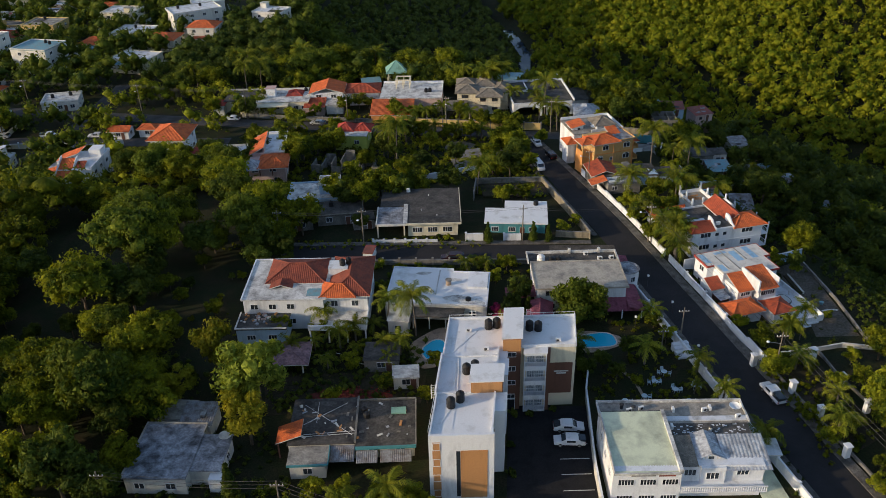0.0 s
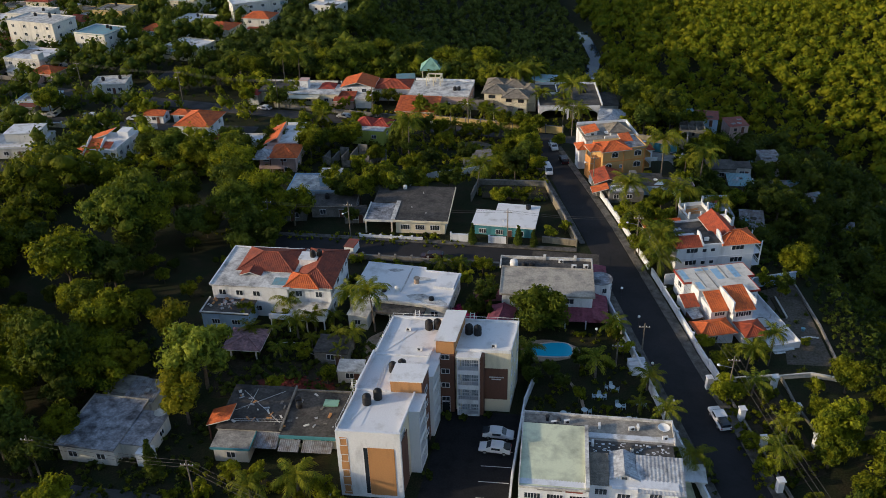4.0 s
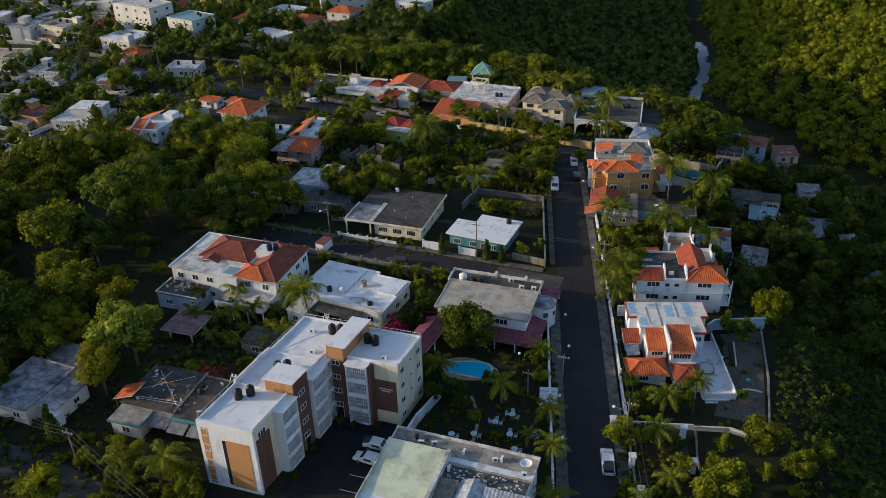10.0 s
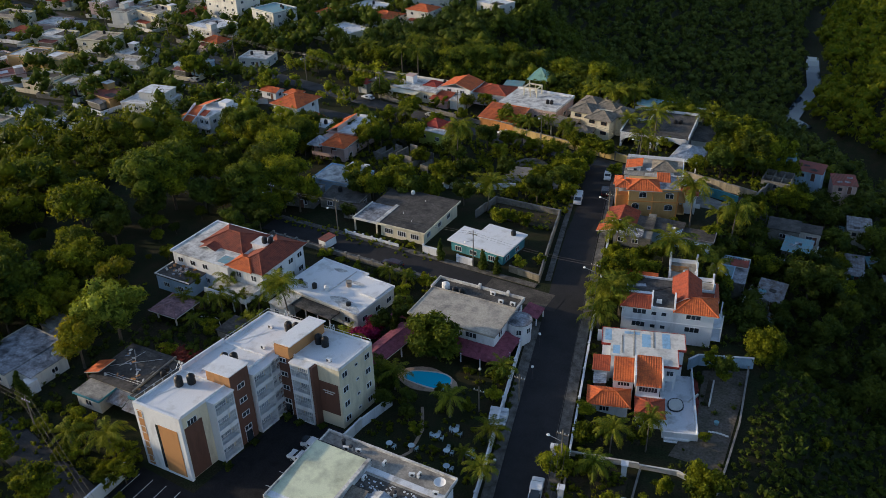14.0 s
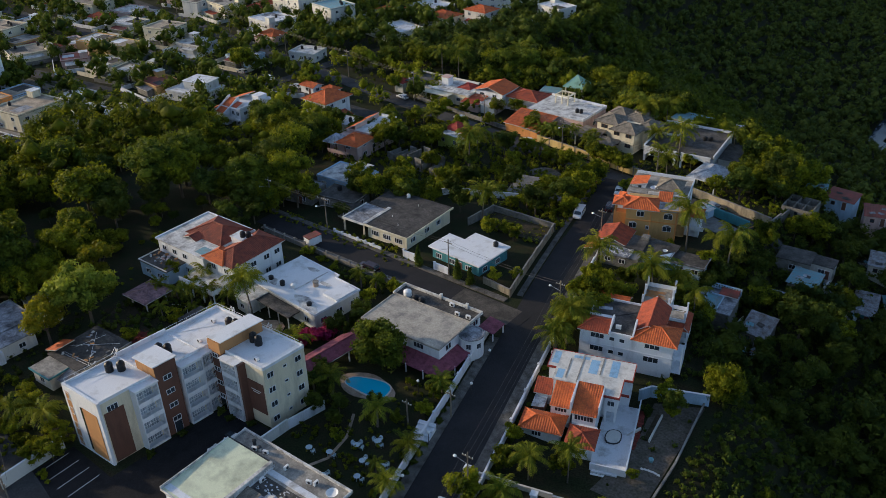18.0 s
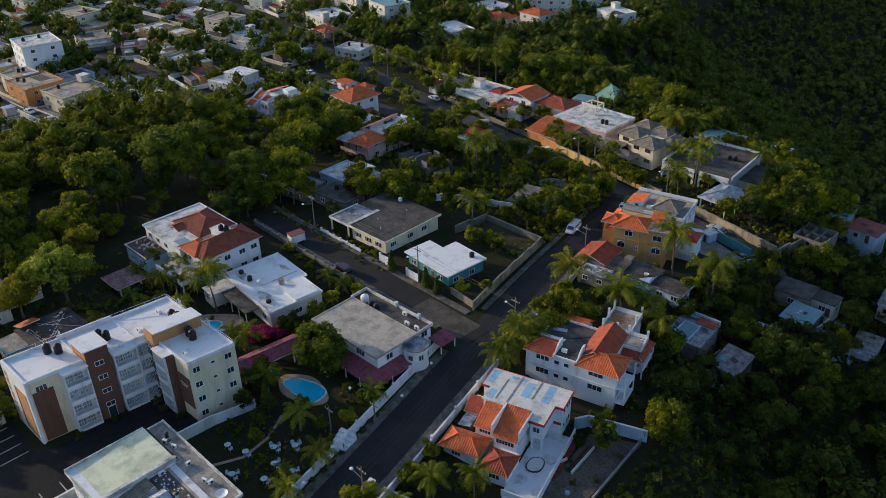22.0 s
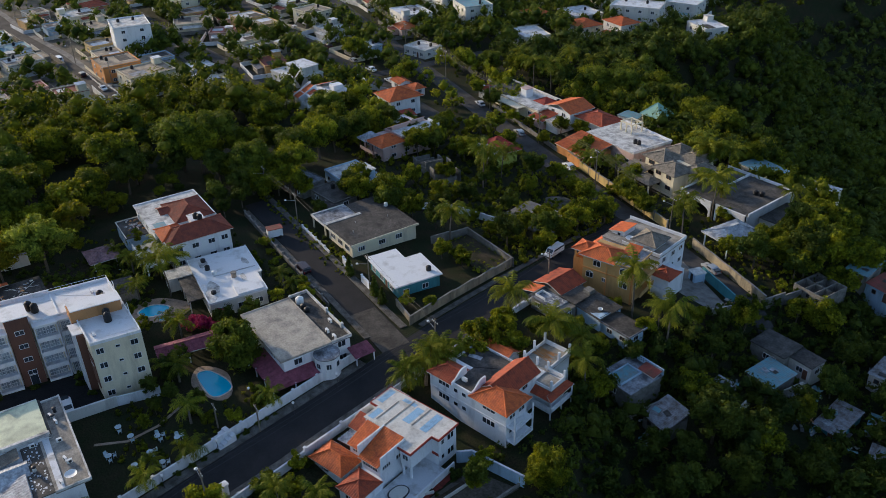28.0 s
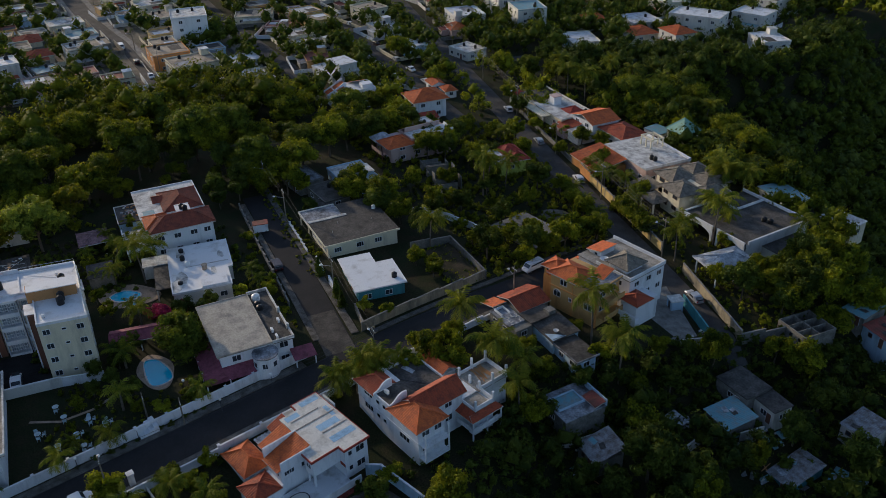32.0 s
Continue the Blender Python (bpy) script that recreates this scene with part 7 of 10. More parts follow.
def villa():
    M = local(5.4, 235.4, -3.9, -4) @ Matrix.Diagonal((1.05, 1.1, 1, 1))
    t = base("house", "unfinished cream villa with many weathered shingle hip roofs", "house", M)
    part("wall", boxes((0, 11.0, 3.0, 14.0, -2, 5.6), (6.0, 12.4, 0.4, 6.0, -2, 5.4), (10.0, 14.6, 5, 12, -2, 5.2)), CREAM, t)
    for b, z in (((0, 6.0, 3.0, 9.0), 5.6), ((5.0, 11.0, 8, 14.0), 5.6), ((6.0, 12.4, 0.4, 6.0), 5.4), ((10.6, 14.6, 5, 11), 5.2), ((0, 5, 9, 14), 5.6)):
        tiled_roof(hip(*b, z, 1.5, 0.7), SHINGLE, t, pitch=0.9, rise=0.03)
    part("tower_ring", lathe(bmesh.new(), [(2.0, 5.6), (2.0, 7.2), (1.7, 7.2), (1.7, 6.0)], 16, 8.2, 12.2), SHINGLE, t)
    tiled_roof(shed_roof(-3.5, 3.0, -2.6, 3.0, 2.3, 3.2, "s"), SHINGLE, t, pitch=0.9, rise=0.03)
    tiled_roof(hip(3.4, 8.4, -3.2, 0.6, 2.4, 0.9, 0.4), SHINGLE, t, pitch=0.9, rise=0.03)
    for x, y in ((-3.2, -2.3), (2.6, -2.3), (3.6, -3.0), (8.2, -3.0)):
        part("porch_post", boxes((x - 0.15, x + 0.15, y - 0.15, y + 0.15, -1, 2.3)), CREAM, t)
    for f in (0, 1):
        for x in (7.4, 10.8):
            window(t, pose(x, 0.4, f * 2.8 + 1.1), 1.5, 0.9, 2, BROWN)
        window(t, pose(2.2, 3.0, f * 2.8 + 1.1), 1.8, 0.9, 2, BROWN)
        for y in (6.4, 9.6):
            window(t, pose(14.6, y, f * 2.7 + 1.0, 0, 0, 90), 1.3, 0.9, 2, BROWN)


villa()


def terrace_villa():
    M = local(-18.0, 238.2, -4.2, -3) @ Matrix.Diagonal((0.89, 1.12, 1, 1))
    t = base("house", "house with a broad white roof terrace and an open gazebo tower", "house", M)
    part("wall", boxes((0, 21.0, 2.0, 14.0, -2, 4.0)), PINKW, t)
    part("roof", boxes((-0.2, 21.2, 1.8, 14.2, 4.0, 4.2)), ROOFP, t, "white roof terrace")
    part("parapet", boxes((-0.2, 21.2, 14, 14.2, 4.2, 4.9), (21, 21.2, 1.8, 14, 4.2, 4.9)), WHITE, t)
    tiled_roof(shed_roof(-2.5, 12.0, -6.6, 1.8, 2.3, 4.0, "s"), TILE, t)
    part("front_wall", boxes((-2.1, 11.6, -6.2, 1.8, -2, 2.3)), ORANGEW, t)
    fr = part("roof_frame", boxes(*[(x - 0.15, x + 0.15, y - 0.15, y + 0.15, 4.2, 6.9) for x in (4.8, 7.2, 9.6) for y in (9.6, 13.0)],
                                  (4.6, 9.8, 9.4, 9.8, 6.7, 7.0), (4.6, 9.8, 12.8, 13.2, 6.7, 7.0), (4.6, 5.0, 9.8, 12.8, 6.72, 7.02), (9.4, 9.8, 9.8, 12.8, 6.72, 7.02)), CREAM, t, "bare concrete frame")
    for x in (3, 9, 14, 18.5):
        window(t, pose(x, 2.0, 1.0), 1.5, 1.0, 2)
    for y in (4, 8, 12):
        window(t, pose(21, y, 1.0, 0, 0, 90), 1.4, 1.0, 2)
    q = M @ Vector((15.5, 6.5, 4.2))
    tank(q.x, q.y, q.z)
    tank(q.x + 1.2, q.y + 0.2, q.z)
    g = base("gazebo", "open garden gazebo with a green pyramid roof", "gazebo", pose(-13.7, 263.5, -5.4, 0, 0, 5))
    tiled_roof(hip(-3.0, 3.0, -3.0, 3.0, 6.6, 3.2, 0.4), GREENROOF, g, pitch=0.6, rise=0.03)
    for x in (-2.7, 2.7):
        for y in (-2.7, 2.7):
            part("post", boxes((x - 0.2, x + 0.2, y - 0.2, y + 0.2, -1, 6.6)), CREAM, g)
    part("floor", boxes((-3, 3, -3, 3, 2.6, 2.9)), CREAM, g)
    part("rail", boxes((-3, 3, -3, -2.9, 2.9, 3.8), (-3, 3, 2.9, 3, 2.9, 3.8), (-3, -2.9, -2.9, 2.9, 2.9, 3.8), (2.9, 3, -2.9, 2.9, 2.9, 3.8)), CREAM, g)


terrace_villa()


def red_long():
    M = local(-39.5, 242.6, -4.4, 0) @ Matrix.Diagonal((1.1, 1.05, 1, 1))
    t = base("house", "white house with long clay tile roofs beside a wall", "house", M)
    part("wall", boxes((0, 9.0, 2, 10.5, -2, 5.0), (9.0, 19.0, 4, 12.0, -2, 4.0)), WHITE, t)
    tiled_roof(gable(0, 9.0, 2, 10.5, 5.0, 1.6, 0.5, "y"), TILE, t)
    tiled_roof(hip(9.4, 19.0, 4, 12.0, 4.0, 1.6, 0.5), TILED, t)
    tiled_roof(shed_roof(-1.5, 4.5, -4.0, 2.0, 2.5, 3.6, "s"), TILED, t)
    part("carport", boxes((-1.2, 4.2, -3.6, 2.0, -2, 2.5)), PINKW, t)
    part("flat_roof", boxes((4.5, 9.4, -3.0, 2.0, 2.8, 3.0)), ROOFP, t)
    part("flat_wall", boxes((4.7, 9.2, -2.8, 2.0, -2, 2.8)), OFFW, t)
    for x in (2.2, 6.4):
        window(t, pose(x, 2.0, 3.4), 1.3, 1.0, 2)
    for x in (11.5, 14.5, 17.3):
        window(t, pose(x, 4.0, 1.2), 1.3, 1.0, 2)
    window(t, pose(19.0, 8.0, 1.2, 0, 0, 90), 1.3, 1.0, 2)


red_long()


def long_flat():
    M = local(-61.2, 238.6, -4.0, -1) @ Matrix.Diagonal((0.96, 1, 1, 1))
    t = base("house", "long cream flat-roofed house with a white chimney block and red canopies", "house", M)
    part("wall", boxes((0, 22, 3, 13.5, -2, 3.2), (-5, 0, 5, 13, -2, 3.0)), CREAM, t)
    part("roof", boxes((5, 22.3, 2.7, 13.8, 3.2, 3.4)), ROOFP, t)
    part("roof_dark", boxes((-5.2, 5, 4, 14, 3.2, 3.4)), ROOFD, t)
    part("parapet", boxes((-5.3, 22.4, 13.8, 14.0, 3.2, 3.9), (22.2, 22.4, 2.7, 13.8, 3.2, 3.7)), OFFW, t)
    part("porch", boxes((2, 16, -0.2, 2.7, 2.7, 3.0)), CREAM, t)
    for x in (2.3, 7, 11.6, 15.7):
        part("porch_post", boxes((x - 0.2, x + 0.2, 0, 0.4, -1, 2.7)), CREAM, t)
    ch = part("chimney_block", boxes((8.2, 11.0, 7.0, 9.6, 3.4, 6.0)), WHITE, t)
    part("chimney_cap", boxes((8.0, 11.2, 6.8, 9.8, 6.0, 6.2)), PINKW, ch)
    tiled_roof(hip(14.5, 19.5, 7.5, 12.5, 3.4, 1.3, 0.2), TILER, t)
    tiled_roof(hip(-8.6, -4.6, 2.0, 6.0, 2.8, 1.2, 0.3), TILER, t)
    part("red_porch", boxes((-8.4, -4.8, 2.2, 5.8, -2, 2.8)), OFFW, t)
    for x in (4, 8, 12, 18, 20.6):
        window(t, pose(x, 3.0, 0.9), 1.4, 1.0, 2)
    q = M @ Vector((20, 15.5, 0))
    for i in range(3):
        tank(q.x + 1.4 * i, q.y - 3.0, ground_z(q.x, q.y) + 3.6)


long_flat()

# yellow-green house with two red hips
t = base("house", "small yellow-green house with two red hip roofs", "house", local(-24.0, 212.8, -3.4, -6))
part("wall", boxes((-4.5, 4.5, -3.6, 4.0, -1, 4.0)), LIME, t)
part("roof_deck", boxes((-4.7, 4.7, -3.8, -0.6, 4.0, 4.2)), ROOFP, t)
tiled_roof(hip(-4.3, 0.2, -0.6, 4.4, 4.1, 1.7, 0.5), TILER, t)
tiled_roof(hip(0.6, 4.9, -0.2, 4.4, 4.1, 1.5, 0.5), TILER, t)
for x in (-2.6, 1.8):
    window(t, pose(x, -3.6, 1.8), 1.2, 1.0, 2)
window(t, pose(4.5, 0, 1.8, 0, 0, 90), 1.2, 1.0, 2)

# roofless block ruin in the overgrown lot
t = base("ruin", "roofless grey block walls of an unfinished house", "ruin", local(-24.5, 194.0, -2.2, -8))
rr = random.Random(4)
for i in range(7):
    for j, (dx, dy) in enumerate(((0, 1), (1, 0))):
        x, y, h = -8 + i * 2.6, -3 + 6 * (i % 2) * (1 - j), rr.uniform(1.8, 4.2)
        part("block_wall", boxes((x, x + (0.25 if dx else 2.4), y, y + (5.0 if dx else 0.25), -1, h)), GREYW, t)

house("house", "white two-storey house with an orange hip roof", -73.4, 213.0, 9.0, 10.2, -3, 2, WHITE, kind="hip", rise=2.4, over=0.9)
t = base("awning", "dark red tiled lean-to awning", "awning", local(-65.4, 208.8, -4.4, -4))
tiled_roof(shed_roof(-1.2, 3.0, -4.6, 4.0, 2.5, 3.4, "e"), TILER, t)
for y in (-4.2, 0, 3.6):
    part("post", boxes((2.6, 2.8, y - 0.1, y + 0.1, -1, 2.5)), WHITE, t)

# orange-walled house half hidden by a tree
def peach_house():
    t = base("house", "two-storey peach house with orange tile roofs and white deck", "house", local(-47.6, 184.6, -1.9, 4))
    part("wall", boxes((0.2, 9.4, 1.2, 8.0, -3, 4.4), (0.8, 8.6, 8.0, 20.4, -3, 5.2)), PINKW, t)
    tiled_roof(hip(3.2, 9.8, 0.6, 8.0, 4.4, 1.9, 0.5), TILE, t)
    tiled_roof(hip(-0.8, 3.2, 0.2, 5.0, 4.2, 1.6, 0.3), TINPALE, t, "pale_roof", pitch=0.9, rise=0.04, label="pale sheet pyramid roof")
    tiled_roof(shed_roof(-0.2, 3.8, 8.2, 19.4, 4.7, 6.7, "w"), TILE, t, "long_roof")
    part("gable_wall", boxes((3.4, 3.8, 8.4, 19.2, 5.2, 6.5)), PINKW, t)
    part("deck", boxes((3.8, 8.9, 8.0, 20.7, 5.2, 5.36)), ROOFW, t)
    part("parapet", boxes((3.8, 8.9, 20.5, 20.7, 5.36, 5.9), (8.7, 8.9, 8.2, 20.5, 5.36, 5.9)), WHITE, t)
    part("balcony", boxes((0.4, 6.6, -0.2, 1.2, 1.6, 1.78), (0.4, 6.6, -0.2, -0.1, 1.78, 2.6)), PINKW, t)
    for x in (0.6, 3.4, 6.4):
        part("balcony_post", boxes((x - 0.12, x + 0.12, -0.15, 0.05, -3, 4.2)), BROWN, t)
    for f in (0, 1):
        for x in (2, 6.4):
            window(t, pose(x, 1.2, f * 2.7 + 0.4), 1.5, 1.1, 2)
        window(t, pose(9.4, 4.6, f * 2.6 + 0.6, 0, 0, 90), 1.4, 1.0, 2)
        for y in (9.6, 12.8, 16.0, 19.0):
            window(t, pose(8.6, y, f * 2.8 + 0.7, 0, 0, 90), 1.3, 1.1, 2)


peach_house()
house("house", "long low house with a bright white flat roof", -56.4, 204.6, 10.0, 6.2, 4, 1, OFFW, ROOFW, par=0.3, tanks=1)
house("house", "pale blue flat-roofed house with a stepped stair block", -29.0, 172.2, 12.0, 9.0, 2, 1, BLUEW, ROOFP, top_room=(3.4, 0.6, 4.5, 5.0, 2.4), tanks=1, tank_mat=WHITEP)
house("house", "low grey concrete house with a cracked dark roof", -22.5, 163.4, 10.0, 6.4, 6, 1, GREYW, ROOFD, par=0.2, tanks=1, fh=2.5)
house("outbuilding", "broken roof slab over a block outbuilding", -17.2, 159.6, 4.6, 4.0, 10, 1, GREYW, ROOFK, par=0, fh=2.2, category="outbuilding")
house("house", "low roofs of patched sheet among trees beyond the side street", -33.0, 160.5, 9.0, 6.5, 10, 1, GREYW, ROOFB, par=0.2)
t = base("open_shed", "open shed under a pale sheet hip roof", "shed", local(42.8, 226.6, -3.9, -5))
tiled_roof(hip(-3.4, 3.4, -5.0, 5.0, 3.4, 1.5, 0.5), TINPALE, t, pitch=0.9, rise=0.05)
for x in (-3.2, 3.2):
    for y in (-4.7, 0, 4.7):
        part("post", boxes((x - 0.12, x + 0.12, y - 0.12, y + 0.12, -1, 3.4)), WHITE, t)
house("house", "low white house with blue tarpaulin patches behind the trees", 24.5, 262.0, 10, 7, -6, 1, OFFW, BLUETIN, par=0)
house("house", "small cream house with a pale roof at the wood's edge", 37.0, 268.5, 8, 6, 10, 1, CREAM, ROOFP, par=0, z0=-7.5)
house("house", "small blue-roofed shed behind the gazebo", -22.0, 262.0, 6, 5, 10, 1, OFFW, BLUETIN, par=0)

# low pitched pieces beside the west street
house("house", "low row of white sheds with orange tile tops", -92.5, 225.6, 6.0, 4.0, -4, 1, WHITE, kind="x", rise=1.0, fh=2.5)
house("house", "small white shed with an orange tile top", -84.5, 226.6, 5.0, 3.6, -4, 1, WHITE, kind="hip", rise=1.0, fh=2.5)
house("house", "small white house with a patched flat roof by the back street", -119.8, 252.5, 11, 9, 12, 1, OFFW, ROOFP, tanks=2)
house("house", "two-storey white house with a stepped flat roof and porch", -122.0, 201.5, 15.0, 11.5, 8, 1, OFFW, ROOFW, top_room=(1.5, 1.5, 9.0, 7.0, 2.8), tanks=1, par=0.25)
def wing_house():
    t = base("house", "white stepped house with sloping orange tile roofs between tall fins", "house", local(-102.2, 187.6, -4.2, -2))
    PLOTS.append((-94.8, 195.2, 9.5))
    part("wall", boxes((0.6, 14.6, 3.0, 15.0, -1, 3.2), (6.0, 14.6, 3.0, 15.0, 3.2, 5.4), (3.0, 9.0, 9.0, 15.0, 3.2, 5.0)), WHITE, t)
    part("roof_deck", boxes((9.8, 14.8, 2.8, 15.2, 5.4, 5.55)), ROOFW, t)
    part("low_deck", boxes((0.4, 3.0, 9.0, 15.2, 3.2, 3.35)), ROOFP, t)
    part("parapet", boxes((14.6, 14.8, 2.8, 15.2, 5.55, 6.2), (9.8, 14.6, 15.0, 15.2, 5.55, 6.2)), WHITE, t)
    tiled_roof(shed_roof(-0.4, 5.8, 2.6, 8.8, 3.0, 4.8, "w"), TILE, t, "west_roof")
    tiled_roof(shed_roof(2.6, 9.0, 9.4, 14.6, 5.0, 7.2, "w"), TILE, t, "rear_roof")
    tiled_roof(shed_roof(5.9, 9.8, 0.8, 6.8, 4.2, 7.0, "s"), TILE, t, "front_roof")
    tiled_roof(shed_roof(10.2, 12.6, 3.4, 6.0, 5.7, 6.6, "s"), TILED, t, "small_roof")
    part("front_wall", boxes((6.1, 9.6, 1.4, 3.0, -1, 4.3)), WHITE, t)
    for x in (5.7, 9.8):
        bm = bmesh.new()
        prism_y(bm, [(0.6, 4.0), (7.0, 4.0), (7.0, 7.7), (6.2, 7.6), (3.0, 5.7), (0.6, 4.6)], x, x + 0.22)
        part("fin", bm, WHITE, t)
    part("stair_box", boxes((11.0, 14.0, 11.0, 14.4, 5.55, 7.4)), WHITE, t)
    part("front_gate_wall", boxes((-0.6, 2.0, -1.0, -0.7, -1, 2.3), (4.4, 6.6, -1.0, -0.7, -1, 2.3), (2.0, 4.4, -1.0, -0.7, 1.9, 2.6)), CREAM, t)
    part("balcony", boxes((10.0, 14.8, 1.6, 3.0, 2.4, 2.55), (10.0, 14.8, 1.6, 1.7, 2.55, 3.4)), WHITE, t)
    window(t, pose(7.9, 1.4, 1.2), 1.6, 1.1, 3)
    for f in (0, 1):
        for x in (11.4, 13.4):
            window(t, pose(x, 3.0, f * 2.7 + 0.9), 1.1, 1.1, 2)
        for y in (5.0, 8.6, 12.4):
            window(t, pose(14.6, y, f * 2.7 + 0.9, 0, 0, 90), 1.2, 1.0, 2)


wing_house()

# ---- town blocks to the west ----
TOWN = [
    ("four-storey white block with small windows and a brown top room", -191.5, 165.5, 13.5, 15.0, 82, 4, WHITE, ROOFP, 3),
    ("two-storey cream building with a broad grey flat roof", -144.5, 156.5, 15.5, 13.0, 95, 2, CREAM, ROOFG, 1),
    ("two-storey orange-fronted building with stained roof", -163.0, 151.5, 13.0, 14.0, 92, 2, ORANGEW, ROOFG, 2),
    ("two-storey cream terrace house with cluttered roof", -174.5, 152.0, 9.0, 13.0, 92, 2, CREAM, ROOFG, 2),
    ("low building with a bright white roof", -150.0, 174.5, 13.0, 9.0, 96, 1, OFFW, ROOFW, 1),
    ("low building with a bright blue-white sheet roof", -130.0, 172.5, 11.0, 8.0, 96, 1, CREAM, ROOFW, 0),
    ("low white-roofed house by the wood", -121.0, 163.0, 9.0, 7.0, 100, 1, OFFW, ROOFW, 0),
    ("white two-storey house with an open upper terrace", -164.0, 97.0, 9.5, 11.0, 98, 2, WHITE, ROOFW, 3),
    ("low house under blue tarpaulin patches", -160.0, 110.0, 8.0, 9.0, 104, 1, GREYW, BLUETIN, 1),
    ("low house with a rusty red sheet roof", -152.0, 121.0, 9.0, 9.0, 95, 1, PINKW, REDTIN, 0),
    ("low house with pale yard walls and red roof", -142.0, 131.0, 10.0, 8.0, 92, 1, CREAM, REDTIN, 0),
    ("pale low roofs beside the town street", -203.5, 159.0, 16.0, 9.0, 93, 1, YELLOWW, ROOFG, 1),
    ("low cream building at the street corner", -232.0, 160.0, 15.0, 14.0, 96, 1, CREAM, ROOFG, 2),
    ("cream flat-roofed house near the town street", -258.0, 160.0, 14.0, 13.0, 96, 1, CREAM, ROOFP, 1),
    ("grey block house with a stained roof", -196.0, 128.0, 13.0, 11.0, 95, 1, GREYW, ROOFG, 2),
    ("pale house with blue sheet roof", -216.0, 126.0, 12.0, 11.0, 95, 1, OFFW, BLUETIN, 1),
    ("weathered two-storey house with flat roof", -180.0, 124.0, 12.0, 11.0, 97, 2, OFFW, ROOFG, 2),
    ("house with pale sheet roof and yard", -240.0, 122.0, 14.0, 12.0, 95, 1, CREAM, ROOFP, 0),
    ("house with a brown flat roof and long porch", -213.0, 197.0, 16.0, 13.0, 72, 1, CREAM, ROOFG, 2),
    ("house with dark red sheet awnings", -189.5, 201.0, 10.0, 9.0, 60, 1, PINKW, REDTIN, 0),
    ("low pale house behind street trees", -158.0, 205.0, 14.0, 11.0, 10, 1, CREAM, ROOFG, 1),
    ("low house with a white roof patch", -136.0, 227.5 + 9, 11.0, 9.0, 2, 1, BLUEW, ROOFW, 1),
    ("cream house with octagonal grey roof", -186.0, 240.0, 13.0, 11.0, 10, 2, CREAM, ROOFG, 1),
    ("low house with patched pale roof", -165.0, 238.0, 12.0, 10.0, 5, 1, OFFW, ROOFP, 1),
    ("flat-roofed house in the far block", -215.0, 243.0, 14.0, 11.0, 5, 1, CREAM, ROOFP, 2),
    ("cream two-storey house in the far block", -245.0, 205.0, 15.0, 12.0, 10, 2, CREAM, ROOFG, 2),
    ("cream flat-roofed house in the far block", -250.0, 250.0, 15.0, 12.0, 5, 2, CREAM, ROOFG, 2),
]
for lab, x, y, w, d, a, fl, wl, rf, nt_ in TOWN:
    wl = DIRTYW if wl in (OFFW, WHITE) and fl < 4 else wl
    rf = DUSTROOF if rf == ROOFG else rf
    house("house" if fl < 4 else "apartment_building", lab, x, y, w, d, a, fl, wl, rf, tanks=nt_, par=0.4, gap=5.0, sides="swe", extra=fl < 3)

NORTH = [
    ("white two-storey house with red-edged white roof by the back street", -157.0, 271.0, 15.0, 13.0, -10, 2, WHITE, ROOFW, "flat", 1),
    ("low red-tiled house by the back street", -148.0, 262.5, 9.0, 7.0, -10, 1, PINKW, ROOFP, "hip", 0),
    ("long white apartment block with rows of dark windows", -167.0, 296.0, 22.0, 12.0, -14, 4, WHITE, ROOFP, "flat", 3),
    ("three-storey pale blue house with turquoise roof", -142.0, 292.0, 14.0, 12.0, -14, 3, WHITE, BLUETIN, "flat", 2),
    ("low cream house with broad white roof", -109.5, 296.0, 15.0, 11.0, -16, 1, CREAM, ROOFW, "flat", 0),
    ("house with red tile roof", -132.0, 318.0, 10.0, 9.0, -8, 1, PINKW, ROOFP, "hip", 0),
    ("broad white-roofed house among trees", -122.0, 334.0, 15.0, 13.0, -10, 1, WHITE, ROOFW, "flat", 1),
    ("house with bright orange hip roof", -107.0, 322.0, 12.0, 10.0, -8, 1, CREAM, ROOFP, "hip", 0),
    ("three-storey white row with orange window canopies", -100.0, 345.0, 20.0, 12.0, 30, 3, WHITE, ROOFW, "flat", 2),
    ("white house with red tile top", -92.0, 328.0, 11.0, 9.0, -6, 2, WHITE, ROOFP, "hip", 0),
    ("modern white house with sloping roof planes", -69.5, 352.0, 13.0, 10.0, -18, 2, WHITE, ROOFW, "flat", 0),
    ("white house with a broad terrace", -103.0, 378.0, 14.0, 12.0, 20, 2, WHITE, ROOFW, "flat", 1),
    ("cream flat-roofed house on the far slope", -135.0, 360.0, 14.0, 12.0, -8, 2, CREAM, ROOFP, "flat", 1),
    ("yellow flat-roofed house on the far slope", -160.0, 340.0, 14.0, 12.0, -8, 2, YELLOWW, ROOFG, "flat", 1),
    ("red-roofed house on the far slope", -150.0, 385.0, 13.0, 11.0, 10, 1, WHITE, ROOFP, "hip", 0),
    ("white three-storey house on the far slope", -185.0, 320.0, 16.0, 12.0, -10, 3, WHITE, ROOFP, "flat", 1),
    ("cream house on the far slope", -195.0, 280.0, 14.0, 11.0, -10, 2, CREAM, ROOFG, "flat", 2),
    ("low pale house on the far slope", -215.0, 300.0, 14.0, 11.0, -10, 1, OFFW, ROOFP, "flat", 1),
    ("white house on the far slope", -120.0, 405.0, 15.0, 12.0, 5, 2, WHITE, ROOFW, "flat", 0),
]
